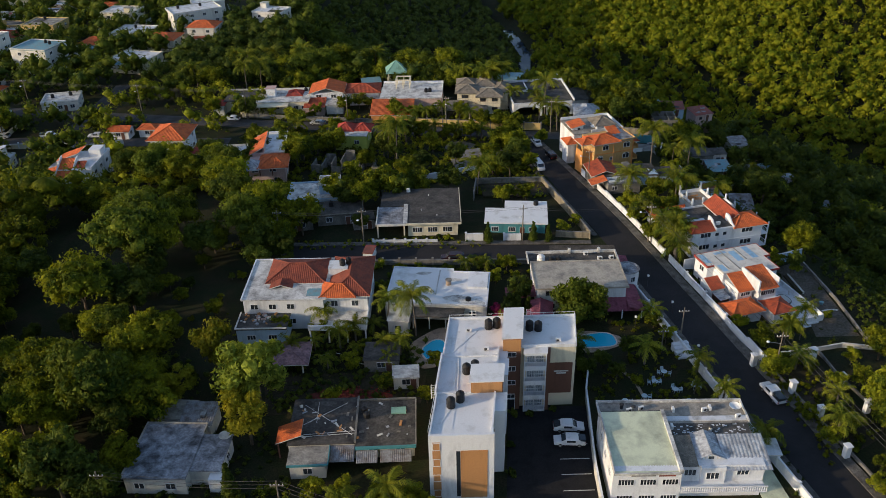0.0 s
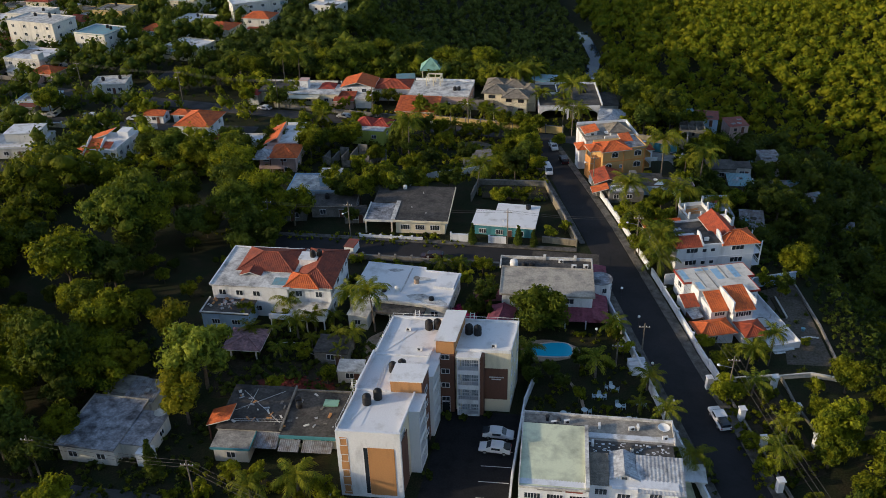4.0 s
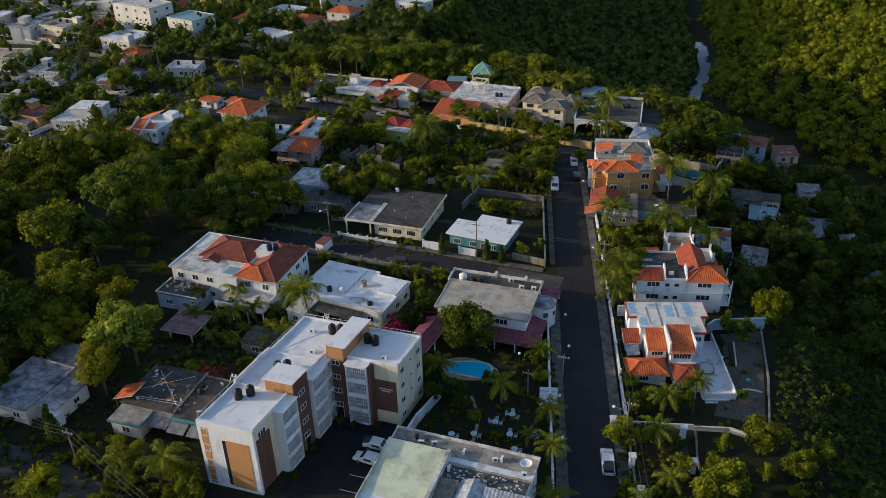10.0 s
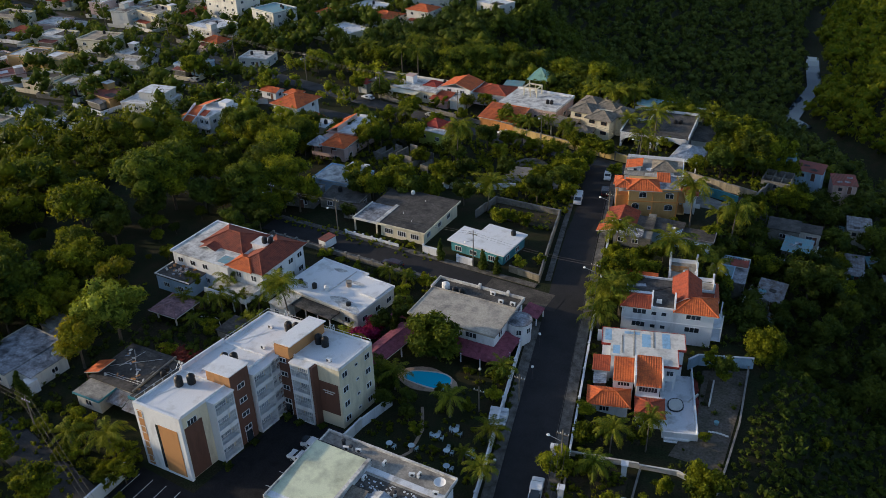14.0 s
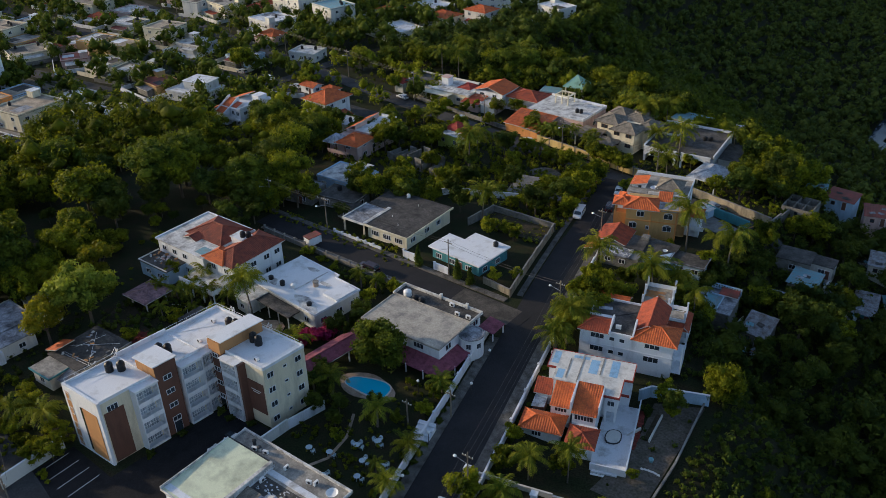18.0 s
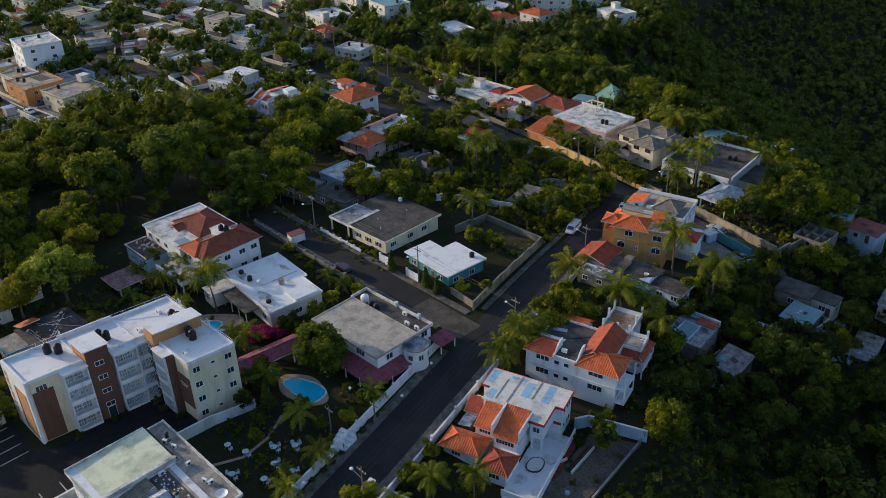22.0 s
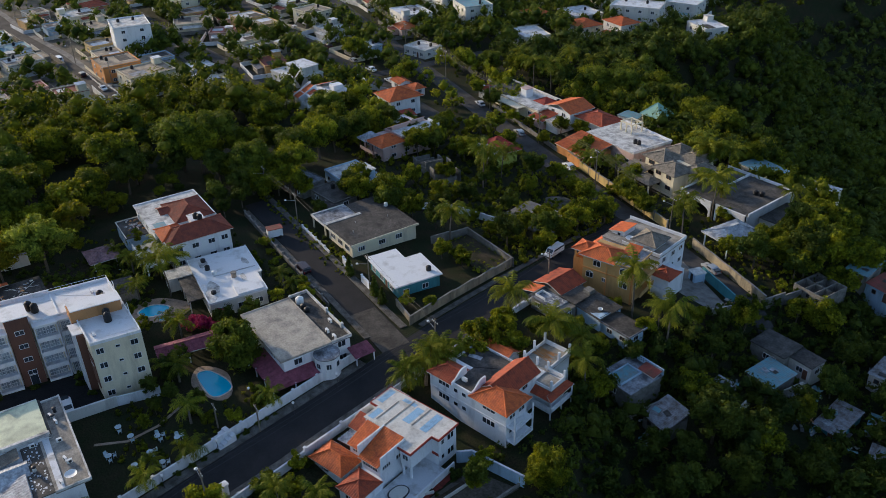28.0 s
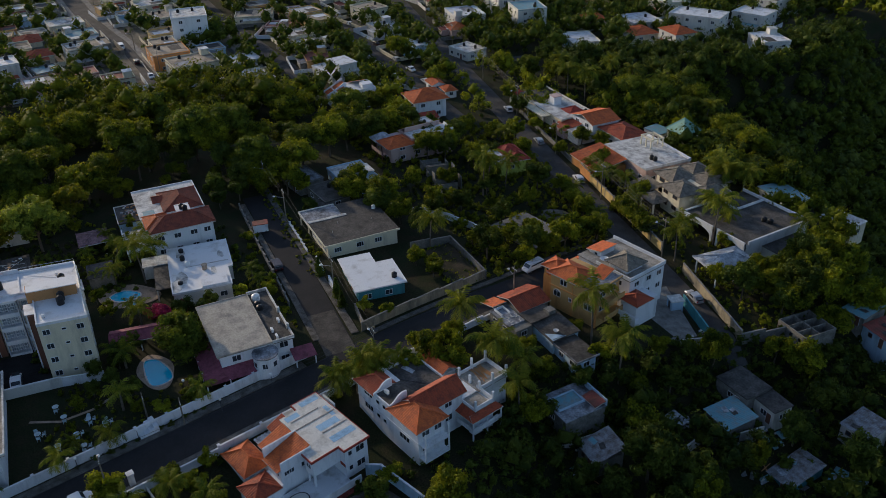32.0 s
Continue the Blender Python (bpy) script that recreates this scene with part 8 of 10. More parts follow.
for lab, x, y, w, d, a, fl, wl, rf, kd, nt_ in NORTH:
    wl = OFFW if wl == WHITE else wl
    house("house" if fl < 4 else "apartment_building", lab, x, y, w, d, a, fl, wl, rf, kd, tanks=nt_, gap=4.8, rise=1.8, sides="swe", extra=fl < 3)

# smaller houses filling the plots of the town
def road_near(x, y, w):
    for line in (FARLINE, WESTLINE, TOWNLINE, MIDLINE, CROSSLINE):
        for (ax, ay), (bx, by) in zip(line, line[1:]):
            dx, dy = bx - ax, by - ay
            k = min(1, max(0, ((x - ax) * dx + (y - ay) * dy) / (dx * dx + dy * dy)))
            if math.hypot(x - ax - k * dx, y - ay - k * dy) < w:
                return True
    return False


fill = random.Random(77)
WORDS = [(DIRTYW, "weathered white"), (CREAM, "cream"), (CREAM, "cream"), (OFFW, "off-white"), (PINKW, "pale pink"), (BLUEW, "pale blue"), (GREYW, "bare grey block"), (YELLOWW, "faded yellow"), (OCHRE, "ochre")]
TOPS = [(ROOFW, "white coated"), (ROOFP, "patched pale"), (ROOFG, "grey concrete"), (ROOFD, "dark stained"), (DUSTROOF, "dusty brown"), (DUSTROOF, "dusty brown"), (TINROOF, "galvanised sheet"), (REDTIN, "rusty red sheet")]
made_ = 0
for _ in range(2600):
    x, y = fill.uniform(-290, -104), fill.uniform(96, 400)
    w, d = fill.uniform(8, 13), fill.uniform(7, 11)
    if made_ >= 78 or (x > -138 and y < 186) or (x > -172 and y > 236) or road_near(x, y, 9.5) or any(math.hypot(x - a, y - b) < r + 5.6 for a, b, r in PLOTS):
        continue
    wl, wn_ = fill.choice(WORDS)
    rf, rn = fill.choice(TOPS)
    made_ += 1
    kd = "hip" if fill.random() < 0.2 else "flat"
    fl = 2 if fill.random() < 0.25 else 1
    house("house", f"{'two-storey' if fl > 1 else 'low'} {wn_} town house with a {'red tile' if kd == 'hip' else rn} roof", x, y, w, d, fill.choice((5, -8, 93, 98)), fl, wl, rf, kd,
          sides="se", gap=6.0, doors="", par=0.35, rise=1.6, tile=TILED, extra=True)

# ---- low houses south-west of the apartments ----
t = base("house", "low house with a blue-grey stained flat roof", "house", local(-38.2, 87.4, 0, -3))
part("wall", boxes((-6.2, 2.4, -5.0, 5.6, -1, 3.0), (2.4, 6.6, -3.2, 3.6, -1, 2.8), (-2.0, 2.8, 5.6, 10.6, -1, 2.6)), OFFW, t)
part("roof", boxes((-6.5, 2.6, -5.3, 5.8, 3.0, 3.2)), ROOFB, t)
part("side_roof", boxes((2.6, 6.9, -3.5, 3.8, 2.8, 2.98)), ROOFB, t)
part("parapet", boxes((-6.5, 2.6, 5.65, 5.85, 3.2, 3.4), (-6.5, -6.3, -5.3, 5.65, 3.2, 3.4), (2.5, 2.65, 3.8, 5.65, 3.0, 3.4)), ROOFG, t)
bm = bmesh.new()
for f in shed_roof(-2.2, 3.0, 5.9, 10.9, 2.6, 3.0, "s"):
    tile_face(bm, f, 0.34, 0.05)
part("rear_roof", bm, TINROOF, t, "ridged grey sheet roof")
part("porch_box", boxes((5.4, 7.4, -4.6, -2.6, -1, 2.4)), WHITE, t)
part("roof_chair", boxes((0.8, 1.6, 7.6, 8.4, 2.9, 3.2)), METAL, t)
for x in (-4.2, 0.2):
    window(t, pose(x, -5.0, 1.0), 1.3, 1.0, 2)
window(t, pose(6.6, 1.0, 1.0, 0, 0, 90), 1.1, 0.9, 2)
d = base("satellite_dish", "round pale dish on a roof", "satellite dish", local(-31.9, 89.6, 2.98, 0))
part("bowl", lathe(bmesh.new(), [(0.1, 0.7), (0.6, 0.8), (0.95, 1.05), (0.93, 1.08), (0.55, 0.86), (0.05, 0.78)], 14), OFFW, d)
part("mast", tube(bmesh.new(), (0, 0, 0), (0, 0, 0.75), 0.05), METAL, d)

t = base("house", "low rambling house with dark roofs, turquoise fascia and striped awnings", "house", local(-22.7, 85.6, 0, 1))
part("wall", boxes((0, 18.0, 2.6, 12.0, -1, 3.0), (0.5, 5.5, -1.0, 2.6, -1, 2.7)), OFFW, t)
part("roof", boxes((-0.2, 9.6, 2.4, 12.3, 3.0, 3.2)), ROOFK, t, "dark stained roof with pipes")
part("roof_east", boxes((9.6, 18.3, 1.4, 11.6, 3.0, 3.12)), ROOFD, t)
part("roof_kerb", boxes((9.6, 18.3, 11.45, 11.65, 3.12, 3.4), (18.15, 18.35, 1.4, 11.45, 3.12, 3.4)), GREYW, t)
part("roof_step", boxes((9.4, 9.7, 2.4, 12.3, 3.2, 3.5)), GREYW, t)
part("roof_patch", boxes((3.0, 7.4, 8.4, 11.6, 3.2, 3.215)), ROOFD, t)
part("skylight", boxes((14.6, 16.8, 8.2, 9.6, 3.12, 3.34)), GREENROOF, t)
rs = random.Random(58)
for k in range(44):
    x, y = rs.uniform(0.6, 17.4), rs.uniform(3.0, 11.0)
    w_, d_ = rs.uniform(0.08, 0.5), rs.uniform(0.05, 0.22)
    part("roof_debris", boxes((-w_, w_, -d_, d_, 0, rs.uniform(0.04, 0.22))), rs.choice((OFFW, TINPALE, GREYW, TAN, GREYW)), t).matrix_basis = pose(x, y, 3.2 if x < 9.3 else 3.12, 0, 0, rs.uniform(0, 180))
part("roof_front", boxes((0.2, 5.9, -1.3, 2.4, 2.7, 2.9)), ROOFG, t)
part("fascia", boxes((9.6, 18.3, 1.25, 1.4, 2.85, 3.4), (0.2, 5.9, -1.45, -1.3, 2.6, 2.95), (5.9, 6.0, -1.4, 2.4, 2.6, 2.95)), TEALW, t)
bm = bmesh.new()
for f in shed_roof(6.0, 9.5, -0.2, 2.4, 2.1, 2.8, "s") + shed_roof(9.8, 12.8, -0.6, 1.3, 2.1, 2.7, "s") + shed_roof(13.2, 17.6, -0.6, 1.3, 2.1, 2.7, "s"):
    tile_face(bm, f, 0.3, 0.05)
part("awning", bm, TINROOF, t)
tiled_roof(shed_roof(-1.9, 1.9, 3.0, 6.6, 3.0, 4.4, "w"), TILE, t)
part("post", boxes((-1.7, -1.5, 3.2, 3.4, -1, 3.0)), BROWN, t)
part("post", boxes((-1.7, -1.5, 6.2, 6.4, -1, 3.0)), BROWN, t)
for x in (3, 8, 12, 16):
    window(t, pose(x, 2.6 if x > 6 else -1.0, 0.9), 1.2, 1.0, 2)
bm = bmesh.new()
for a, b in (((1, 6, 3.2), (8, 11, 3.3)), ((1.5, 11, 3.2), (9, 4, 3.3)), ((2, 4, 3.25), (9.4, 4.3, 3.3)), ((2, 4.4, 3.25), (9.4, 4.8, 3.3)), ((3.6, 11.4, 3.2), (3.9, 5.5, 4.4))):
    tube(bm, a, b, 0.03, n=5)
part("roof_pipe", bm, WHITEP, t)
for x, y in ((10.6, 9.0), (11.0, 7.8)):
    q = local(-22.7, 85.6, 3.12, 1) @ Vector((x, y, 0))
    tank(q.x, q.y, q.z, None, 0.5, 1.0)
house("tool_shed", "small block shed with two weathered roof slabs", -10.5, 110.4, 5.6, 4.8, -2, 1, GREYW, ROOFD, par=0, fh=2.4, gap=5, sides="s", category="shed")
house("tool_shed", "small white canvas-roofed shed", -6.4, 105.0, 4.0, 3.0, 2, 1, OFFW, ROOFP, par=0, fh=2.3, gap=5, sides="s", category="shed")
house("tool_shed", "small hut with a grey slab roof under trees", -41.0, 97.2, 5.0, 4.0, -5, 1, OFFW, ROOFG, par=0, fh=2.4, gap=5, sides="e", category="shed")
t = base("pavilion", "small pavilion with a faded pink stained roof", "pavilion", local(-25.8, 110.6, 0, 0))
tiled_roof(hip(-3.0, 3.0, -2.8, 2.8, 2.4, 0.7, 0.4), PINKROOF, t, pitch=0.8, rise=0.05)
for x in (-2.2, 2.2):
    for y in (-2.2, 2.2):
        part("post", boxes((x - 0.12, x + 0.12, y - 0.12, y + 0.12, -0.5, 2.4)), OFFW, t)

# ---- sheet-roofed houses on the slope of the gorge ----
def shanty(label, x, y, w, d, a, top, wall, roof, tilt=0.5, z=None):
    z0 = top - 2.5
    PLOTS.append((x, y, math.hypot(w, d) / 2))
    SHACKS.append((x, y, math.hypot(w, d) / 2))
    wall = GREYW if wall in (OFFW, WHITE) else wall
    t = base("shack", label, "shack", pose(x, y, z0, 0, 0, a))
    part("wall", boxes((-w / 2, w / 2, -d / 2, d / 2, -6.5, 2.2)), wall, t)
    bm = bmesh.new()
    for f in shed_roof(-w / 2 - 0.3, w / 2 + 0.3, -d / 2 - 0.3, d / 2 + 0.3, 2.2, 2.3 + tilt, "s"):
        tile_face(bm, f, 0.34, 0.05)
    r = part("roof", bm, roof, t)
    box_ = boxes((-w / 2, w / 2, d / 2 - 0.1, d / 2, 2.0, 2.2 + tilt))
    part("rear_board", box_, wall, t)
    rs = random.Random(int(x * 10 + y))
    for i in range(3):
        px, py = rs.uniform(-w / 3, w / 3), rs.uniform(-d / 3, d / 3)
        zz = 2.32 + tilt * (py + d / 2) / d
        ps = part("roof_patch", boxes((-0.7, 0.7, -0.45, 0.45, 0, 0.03)), rs.choice([TINROOF, TINPALE, BLUETIN, ROOFD, ROOFK]), r)
        ps.matrix_basis = pose(px, py, zz + 0.03, math.degrees(math.atan2(tilt, d)), 0, rs.uniform(-20, 20))
    window(t, pose(-w / 5, -d / 2, 0.7), 0.8, 0.8, 1, BROWN)
    door(t, pose(w / 5, -d / 2, -0.1))
    return t


shanty("shack with a pale blue sheet roof and rubble beside it", 73.8, 199.9, 5.6, 6.0, -2, -6.7, GREYW, BLUETIN)
house("shack", "flat-roofed grey block house on the gorge slope", 69.9, 206.4, 6.9, 5.8, 3, 1, GREYW, ROOFD, par=0, z0=-8.5, category="shack", gap=4)
house("shack", "pale block annex with a blackened roof", 75.6, 207.7, 4.5, 4.0, 0, 1, DIRTYW, ROOFK, par=0, z0=-9.0, category="shack", gap=4)
shanty("shack with a ragged patched sheet roof", 85.7, 203.4, 4.4, 8.0, 5, -10.7, TEALW, TINROOF, 0.7)
shanty("shack with a grey sheet roof by bare trees", 85.4, 219.0, 5.0, 5.8, 6, -8.0, DIRTYW, TINROOF)
shanty("low shack with a grey roof and one bright blue sheet", 65.2, 241.6, 4.4, 7.4, 8, -3.4, GREYW, BLUETIN)
shanty("shack with a rusty red roof", 71.6, 240.6, 6.6, 5.4, -6, -4.8, BLUEW, REDTIN)
shanty("shack with a pink and grey patched roof", 80.0, 239.2, 5.6, 5.6, 14, -6.2, PINKW, REDTIN)
shanty("shack with a turquoise sheet roof", 91.0, 209.0, 4.6, 4.6, 20, -12.0, GREYW, BLUETIN)
shanty("small shack with a weathered sheet roof", 97.0, 188.0, 5.0, 4.4, -12, -13.0, GREYW, TINROOF)
shanty("small shack with a blue and white roof", 104.0, 205.0, 4.6, 4.4, 10, -16.6, GREYW, BLUETIN)
shanty("shack with a red and white canopy roof", 118.0, 196.0, 5.0, 4.4, 25, -20.0, BLUEW, TINROOF)
shanty("shack with a corrugated grey roof under trees", 71.6, 174.8, 4.9, 5.2, -4, -5.2, GREYW, TINROOF, 1.5)
shanty("lean-to with a grey patched roof", 94.6, 203.0, 3.8, 3.6, 20, -12.4, GREYW, TINROOF)
shanty("tiny lean-to with a rusty sheet roof", 70.3, 191.2, 3.0, 2.0, 4, -7.0, GREYW, TINPALE, 0.2)
for label_, line_, h_ in (("broken plastered wall standing on the slope", [(76.6, 187.0), (75.4, 192.6)], 1.8), ("fallen pale yard wall below the houses", [(58.4, 201.6), (59.8, 205.4)], 1.4),
                          ("ragged grey wall by a sheet-roofed shack", [(77.4, 199.0), (78.0, 203.6)], 1.9), ("low block wall round a shack yard", [(66.8, 170.2), (67.6, 178.6)], 1.3)):
    wall_run("slope_wall", line_, h_, 0.18, DIRTYW, label_, None)


def scrap(label, x, y, r, n, seed):
    """Fallen sheets, boards and blocks in a heap."""
    rs = random.Random(seed)
    t = base("rubble_heap", label, "rubble", pose(x, y, ground_z(x, y)))
    for k in range(n // 2):
        kind_ = rs.choice((("board", TAN), ("sheet", TINROOF), ("sheet", TINPALE), ("sheet", BLUETIN), ("block", GREYW), ("block", DIRTYW), ("block", DIRTYW)))
        a, q = rs.uniform(0, 6.283), r * math.sqrt(rs.random())
        sx, sy, sz = {"board": (rs.uniform(0.8, 1.8), 0.07, 0.04), "sheet": (rs.uniform(0.5, 1.1), rs.uniform(0.3, 0.5), 0.015), "block": (rs.uniform(0.15, 0.4), 0.15, 0.12)}[kind_[0]]
        px_, py_ = q * math.cos(a), q * math.sin(a)
        bm = bmesh.new()
        box(bm, -sx, sx, -sy, sy, -sz, sz, pose(px_, py_, ground_z(x + px_, y + py_) - ground_z(x, y) + rs.uniform(0.05, 0.5), rs.uniform(-20, 20), rs.uniform(-20, 20), rs.uniform(0, 360)))
        part(kind_[0], bm, kind_[1], t)


for k, (x, y, r, n) in enumerate(((77.2, 199.2, 2.6, 46), (79.0, 204.6, 2.2, 34), (82.4, 197.6, 2.8, 46), (73.0, 171.0, 2.4, 34), (68.8, 173.4, 1.6, 20), (71.0, 194.0, 1.8, 22), (89.0, 201.6, 2.2, 30), (88.8, 218.0, 1.8, 20), (82.6, 221.6, 2.0, 20), (58.8, 207.0, 2.4, 26))):
    scrap("fallen boards, sheets and broken blocks on a slope", x, y, r, n, 300 + k)
wall_run("teal_wall", [(47.8, 211.3), (53.0, 209.6), (58.6, 207.8)], 2.2, 0.2, TEALW, "faded teal yard wall stepping down the slope", TEALW)
SHACKS.extend([(63.2, 175.0, 4.6), (69.9, 206.4, 4.2), (75.6, 207.7, 2.8), (65, 226, 5)])
t = base("unfinished_house", "unfinished grey block house with open roofless rooms", "unfinished house", local(61.6, 222.4, -5.0, -3) @ Matrix.Diagonal((0.72, 0.88, 0.8, 1)))
part("wall", boxes((0, 9.4, 0, 0.25, -2, 3.2), (0, 9.4, 8.2, 8.45, -2, 3.2), (0, 0.25, 0.25, 8.2, -2, 3.2), (9.15, 9.4, 0.25, 8.2, -2, 3.2), (0.25, 9.15, 4.0, 4.2, -2, 3.1),
                   (3.2, 3.4, 0.25, 8.2, -2, 3.1), (6.2, 6.4, 0.25, 8.2, -2, 3.1)), GREYW, t)
part("floor", boxes((0.25, 9.15, 0.25, 8.2, -2, 0.4)), CONCRETE, t)
for x in (1.7, 4.8, 7.8):
    window(t, pose(x, 0, 1.2), 1.0, 1.0, 1, GREYW)
t = base("shed", "small white yard shed with a dark doorway", "shed", local(48.6, 208.6, -3.2, -16))
part("wall", boxes((-1.1, 1.1, -1.2, 1.2, -1, 2.1)), BLUEW, t)
part("roof", boxes((-1.3, 1.3, -1.4, 1.4, 2.1, 2.22)), ROOFP, t)
part("doorway", boxes((-0.4, 0.4, -1.23, -1.2, 0, 1.8)), DARKMETAL, t)
slab("yard_paving", [(40, 199), (56, 196), (58, 206), (42, 212)], CONCRETE, "broken concrete yard between walls", "yard", -3.0, 3.0)

# ---- walls and gates ----
wall_run("garden_wall", side_line(-5.9, 60, 139, 8), 1.7, 0.2, WHITE, "white painted garden wall along the street", WHITE, 0.25)
wall_run("garden_wall", side_line(5.9, 106, 141, 5), 1.4, 0.2, WHITE, "white garden wall with piers along the street", WHITE, 0.3)
wall_run("garden_wall", side_line(5.9, 143, 186, 6), 1.3, 0.2, WHITE, "white garden wall with shrubs behind", WHITE, 0.3)
wall_run("compound_wall", side_line(-6.1, 150.5, 180, 5), 1.9, 0.22, LOTWALL, "weathered cream wall round an empty lot", CONCRETE)
wall_run("compound_wall", [(24.6, 180), (8.5, 180.2), (7.5, 171)], 2.0, 0.22, GREYW, "bare block wall of an empty lot", CONCRETE)
wall_run("compound_wall", [(9, 190.5), (-6, 183.5), (-9, 178)], 1.6, 0.2, WHITE, "white wall in the overgrown lot")
wall_run("compound_wall", [(24, 152), (31, 151.0)], 1.4, 0.22, LOTWALL, "low cream wall at the street corner", CONCRETE)
wall_run("garden_wall", [(-14.5, 151.2), (-1, 150.8)], 0.7, 0.18, WHITE, "low white garden wall with small piers", WHITE, 0.25, 2.2)
wall_run("gate_wall", [(5.0, 151.0), (8.6, 150.9)], 1.8, 0.35, WHITE, "white gate pier wall", WHITE, 0.3, 3.6)
wall_run("gate_wall", [(13.0, 150.8), (16.5, 150.6)], 1.6, 0.35, WHITE, "white gate pier wall", WHITE, 0.2, 3.5)
wall_run("garden_wall", [(-28, 143.2), (-12, 142.4), (8, 141.6), (17, 141.2)], 1.0, 0.2, GREYW, "grey low wall with square piers", CONCRETE, 0.5, 3.4)
wall_run("yellow_wall", [(29, 221.6), (10, 225.2), (-8, 228.8)], 2.2, 0.25, YELLOWW, "weathered yellow street wall with piers", CONCRETE, 0.25, 4.5)
wall_run("orange_wall", [(-8, 228.8), (-14, 230.0)], 2.6, 0.3, ORANGEW, "orange painted street wall", CONCRETE)
wall_run("street_wall", [(-20, 231.5), (-60, 239)], 1.2, 0.2, GREYW, "grey street wall with small piers", CONCRETE, 0.25, 5)
wall_run("lane_wall", [(38, 219.8), (62, 212.8)], 2.2, 0.25, LOTWALL, "weathered cream wall along the back lane", CONCRETE)
wall_run("lane_wall", [(62, 212.8), (64.5, 228)], 2.4, 0.22, GREYW, "bare block wall on the slope", CONCRETE)
wall_run("plot_wall", [(51.6, 108.6), (67.5, 112.2), (73.4, 110.8)], 0.7, 0.18, OFFW, "low white wall between two plots", OFFW)
wall_run("plot_wall", [(73.4, 110.8), (73.4, 128), (72.2, 143.0)], 0.55, 0.2, GREYW, "low grey retaining wall over the slope", CONCRETE)
wall_run("plot_wall", [(72.8, 143.4), (64.2, 140.4), (63.0, 138.4)], 2.2, 0.22, BLUEW, "pale blue wall between gardens", WHITE)
wall_run("plot_wall", [(47.2, 137.6), (50.2, 138.4)], 2.2, 0.22, WHITE, "white gate wall", WHITE)
wall_run("car_park_wall", [(21.9, 100.2), (20.6, 84), (20.2, 70)], 2.0, 0.18, OFFW, "pale car park wall", WHITE)
wall_run("car_park_wall", [(21.9, 100.2), (23.4, 106.8)], 1.8, 0.18, WHITE, "white garden side wall", WHITE)
wall_run("car_park_wall", [(-3.2, 68), (-3.4, 78.0)], 2.4, 0.2, OFFW, "pale boundary wall by the apartments", WHITE)
wall_run("west_wall", [(-90, 219.5), (-100, 216), (-104, 205)], 1.6, 0.2, WHITE, "white painted boundary wall beside a street", WHITE)
wall_run("west_wall", [(-104, 218.5), (-140, 219), (-180, 223)], 1.4, 0.2, CREAM, "cream street wall with fence piers", WHITE, 0.4, 5)
for p in ((50.6, 107.2), (54.3, 100.2), (56.2, 94.2), (56.6, 86.0), (60.8, 108.3), (62.6, 101.6), (63.8, 95.3)):
    g = base("gate_pillar", "square white gate pillar with a flat cap", "pillar", pose(p[0], p[1], ground_z(*p), 0, 0, 12), group="white gate pillars")
    part("shaft", boxes((-0.4, 0.4, -0.4, 0.4, -0.6, 2.2)), WHITE, g)
    part("cap", boxes((-0.52, 0.52, -0.52, 0.52, 2.2, 2.36)), WHITE, g)
wall_run("plot_fence_wall", side_line(5.9, 60, 106, 8), 0.45, 0.2, GREYW, "low grey plot wall along the street", GREYW)
wall_run("plot_fence_wall", [(66.2, 92), (63.2, 104), (62.6, 110.6)], 0.4, 0.2, GREYW, "low grey plot wall with pillars", GREYW)

# ---- poles and wires ----
def street_pole(label, x, y, h=9.0, lamp=None, z=None):
    z = ground_z(x, y) if z is None else z
    p = base("utility_pole", label, "utility pole", pose(x, y, z), group="utility poles")
    part("shaft", tube(bmesh.new(), (0, 0, -1), (0, 0, h), 0.16, 0.09, 8), WOODPOLE, p)
    part("cross_arm", boxes((-0.9, 0.9, -0.06, 0.06, h - 0.9, h - 0.76)), WOODPOLE, p)
    bm = bmesh.new()
    for x_ in (-0.8, -0.3, 0.3, 0.8):
        lathe(bm, [(0.05, h - 0.76), (0.07, h - 0.66), (0.03, h - 0.56)], 6, x_, 0)
    part("insulator", bm, WHITEP, p)
    if lamp is not None:
        a = part("lamp_arm", tube(bmesh.new(), (0, 0, h - 2.2), (2.0, 0, h - 1.8), 0.04, n=6), METAL, p)
        a.matrix_basis = pose(0, 0, 0, 0, 0, lamp)
        part("lamp_head", lathe(bmesh.new(), [(0.1, -0.1), (0.28, 0.0), (0.2, 0.14), (0.05, 0.2)], 10), WHITEP, a).matrix_basis = pose(2.1, 0, h - 1.8)
    return (x, y, z + h - 0.6)


def wires(a, b, offs=(-0.8, 0.0, 0.8), sag=0.7, r=0.02):
    w = base("power_line", "thin black overhead power wires", "wire", pose(0, 0, 0), group="power lines")
    a, b = Vector(a), Vector(b)
    n_ = Vector((-(b - a).y, (b - a).x, 0)).normalized()
    for o in offs:
        bm, prev = bmesh.new(), None
        for i in range(9):
            k = i / 8
            p = a.lerp(b, k) + n_ * o - Vector((0, 0, sag * 4 * k * (1 - k)))
            ring = [bm.verts.new(p + n_ * (r * c) + Vector((0, 0, r * s))) for c, s in ((1, -0.6), (-1, -0.6), (0, 1))]
            if prev:
                for j in range(3):
                    bm.faces.new((prev[j], prev[(j + 1) % 3], ring[(j + 1) % 3], ring[j]))
            prev = ring
        part("wire", bm, WIRE, w)


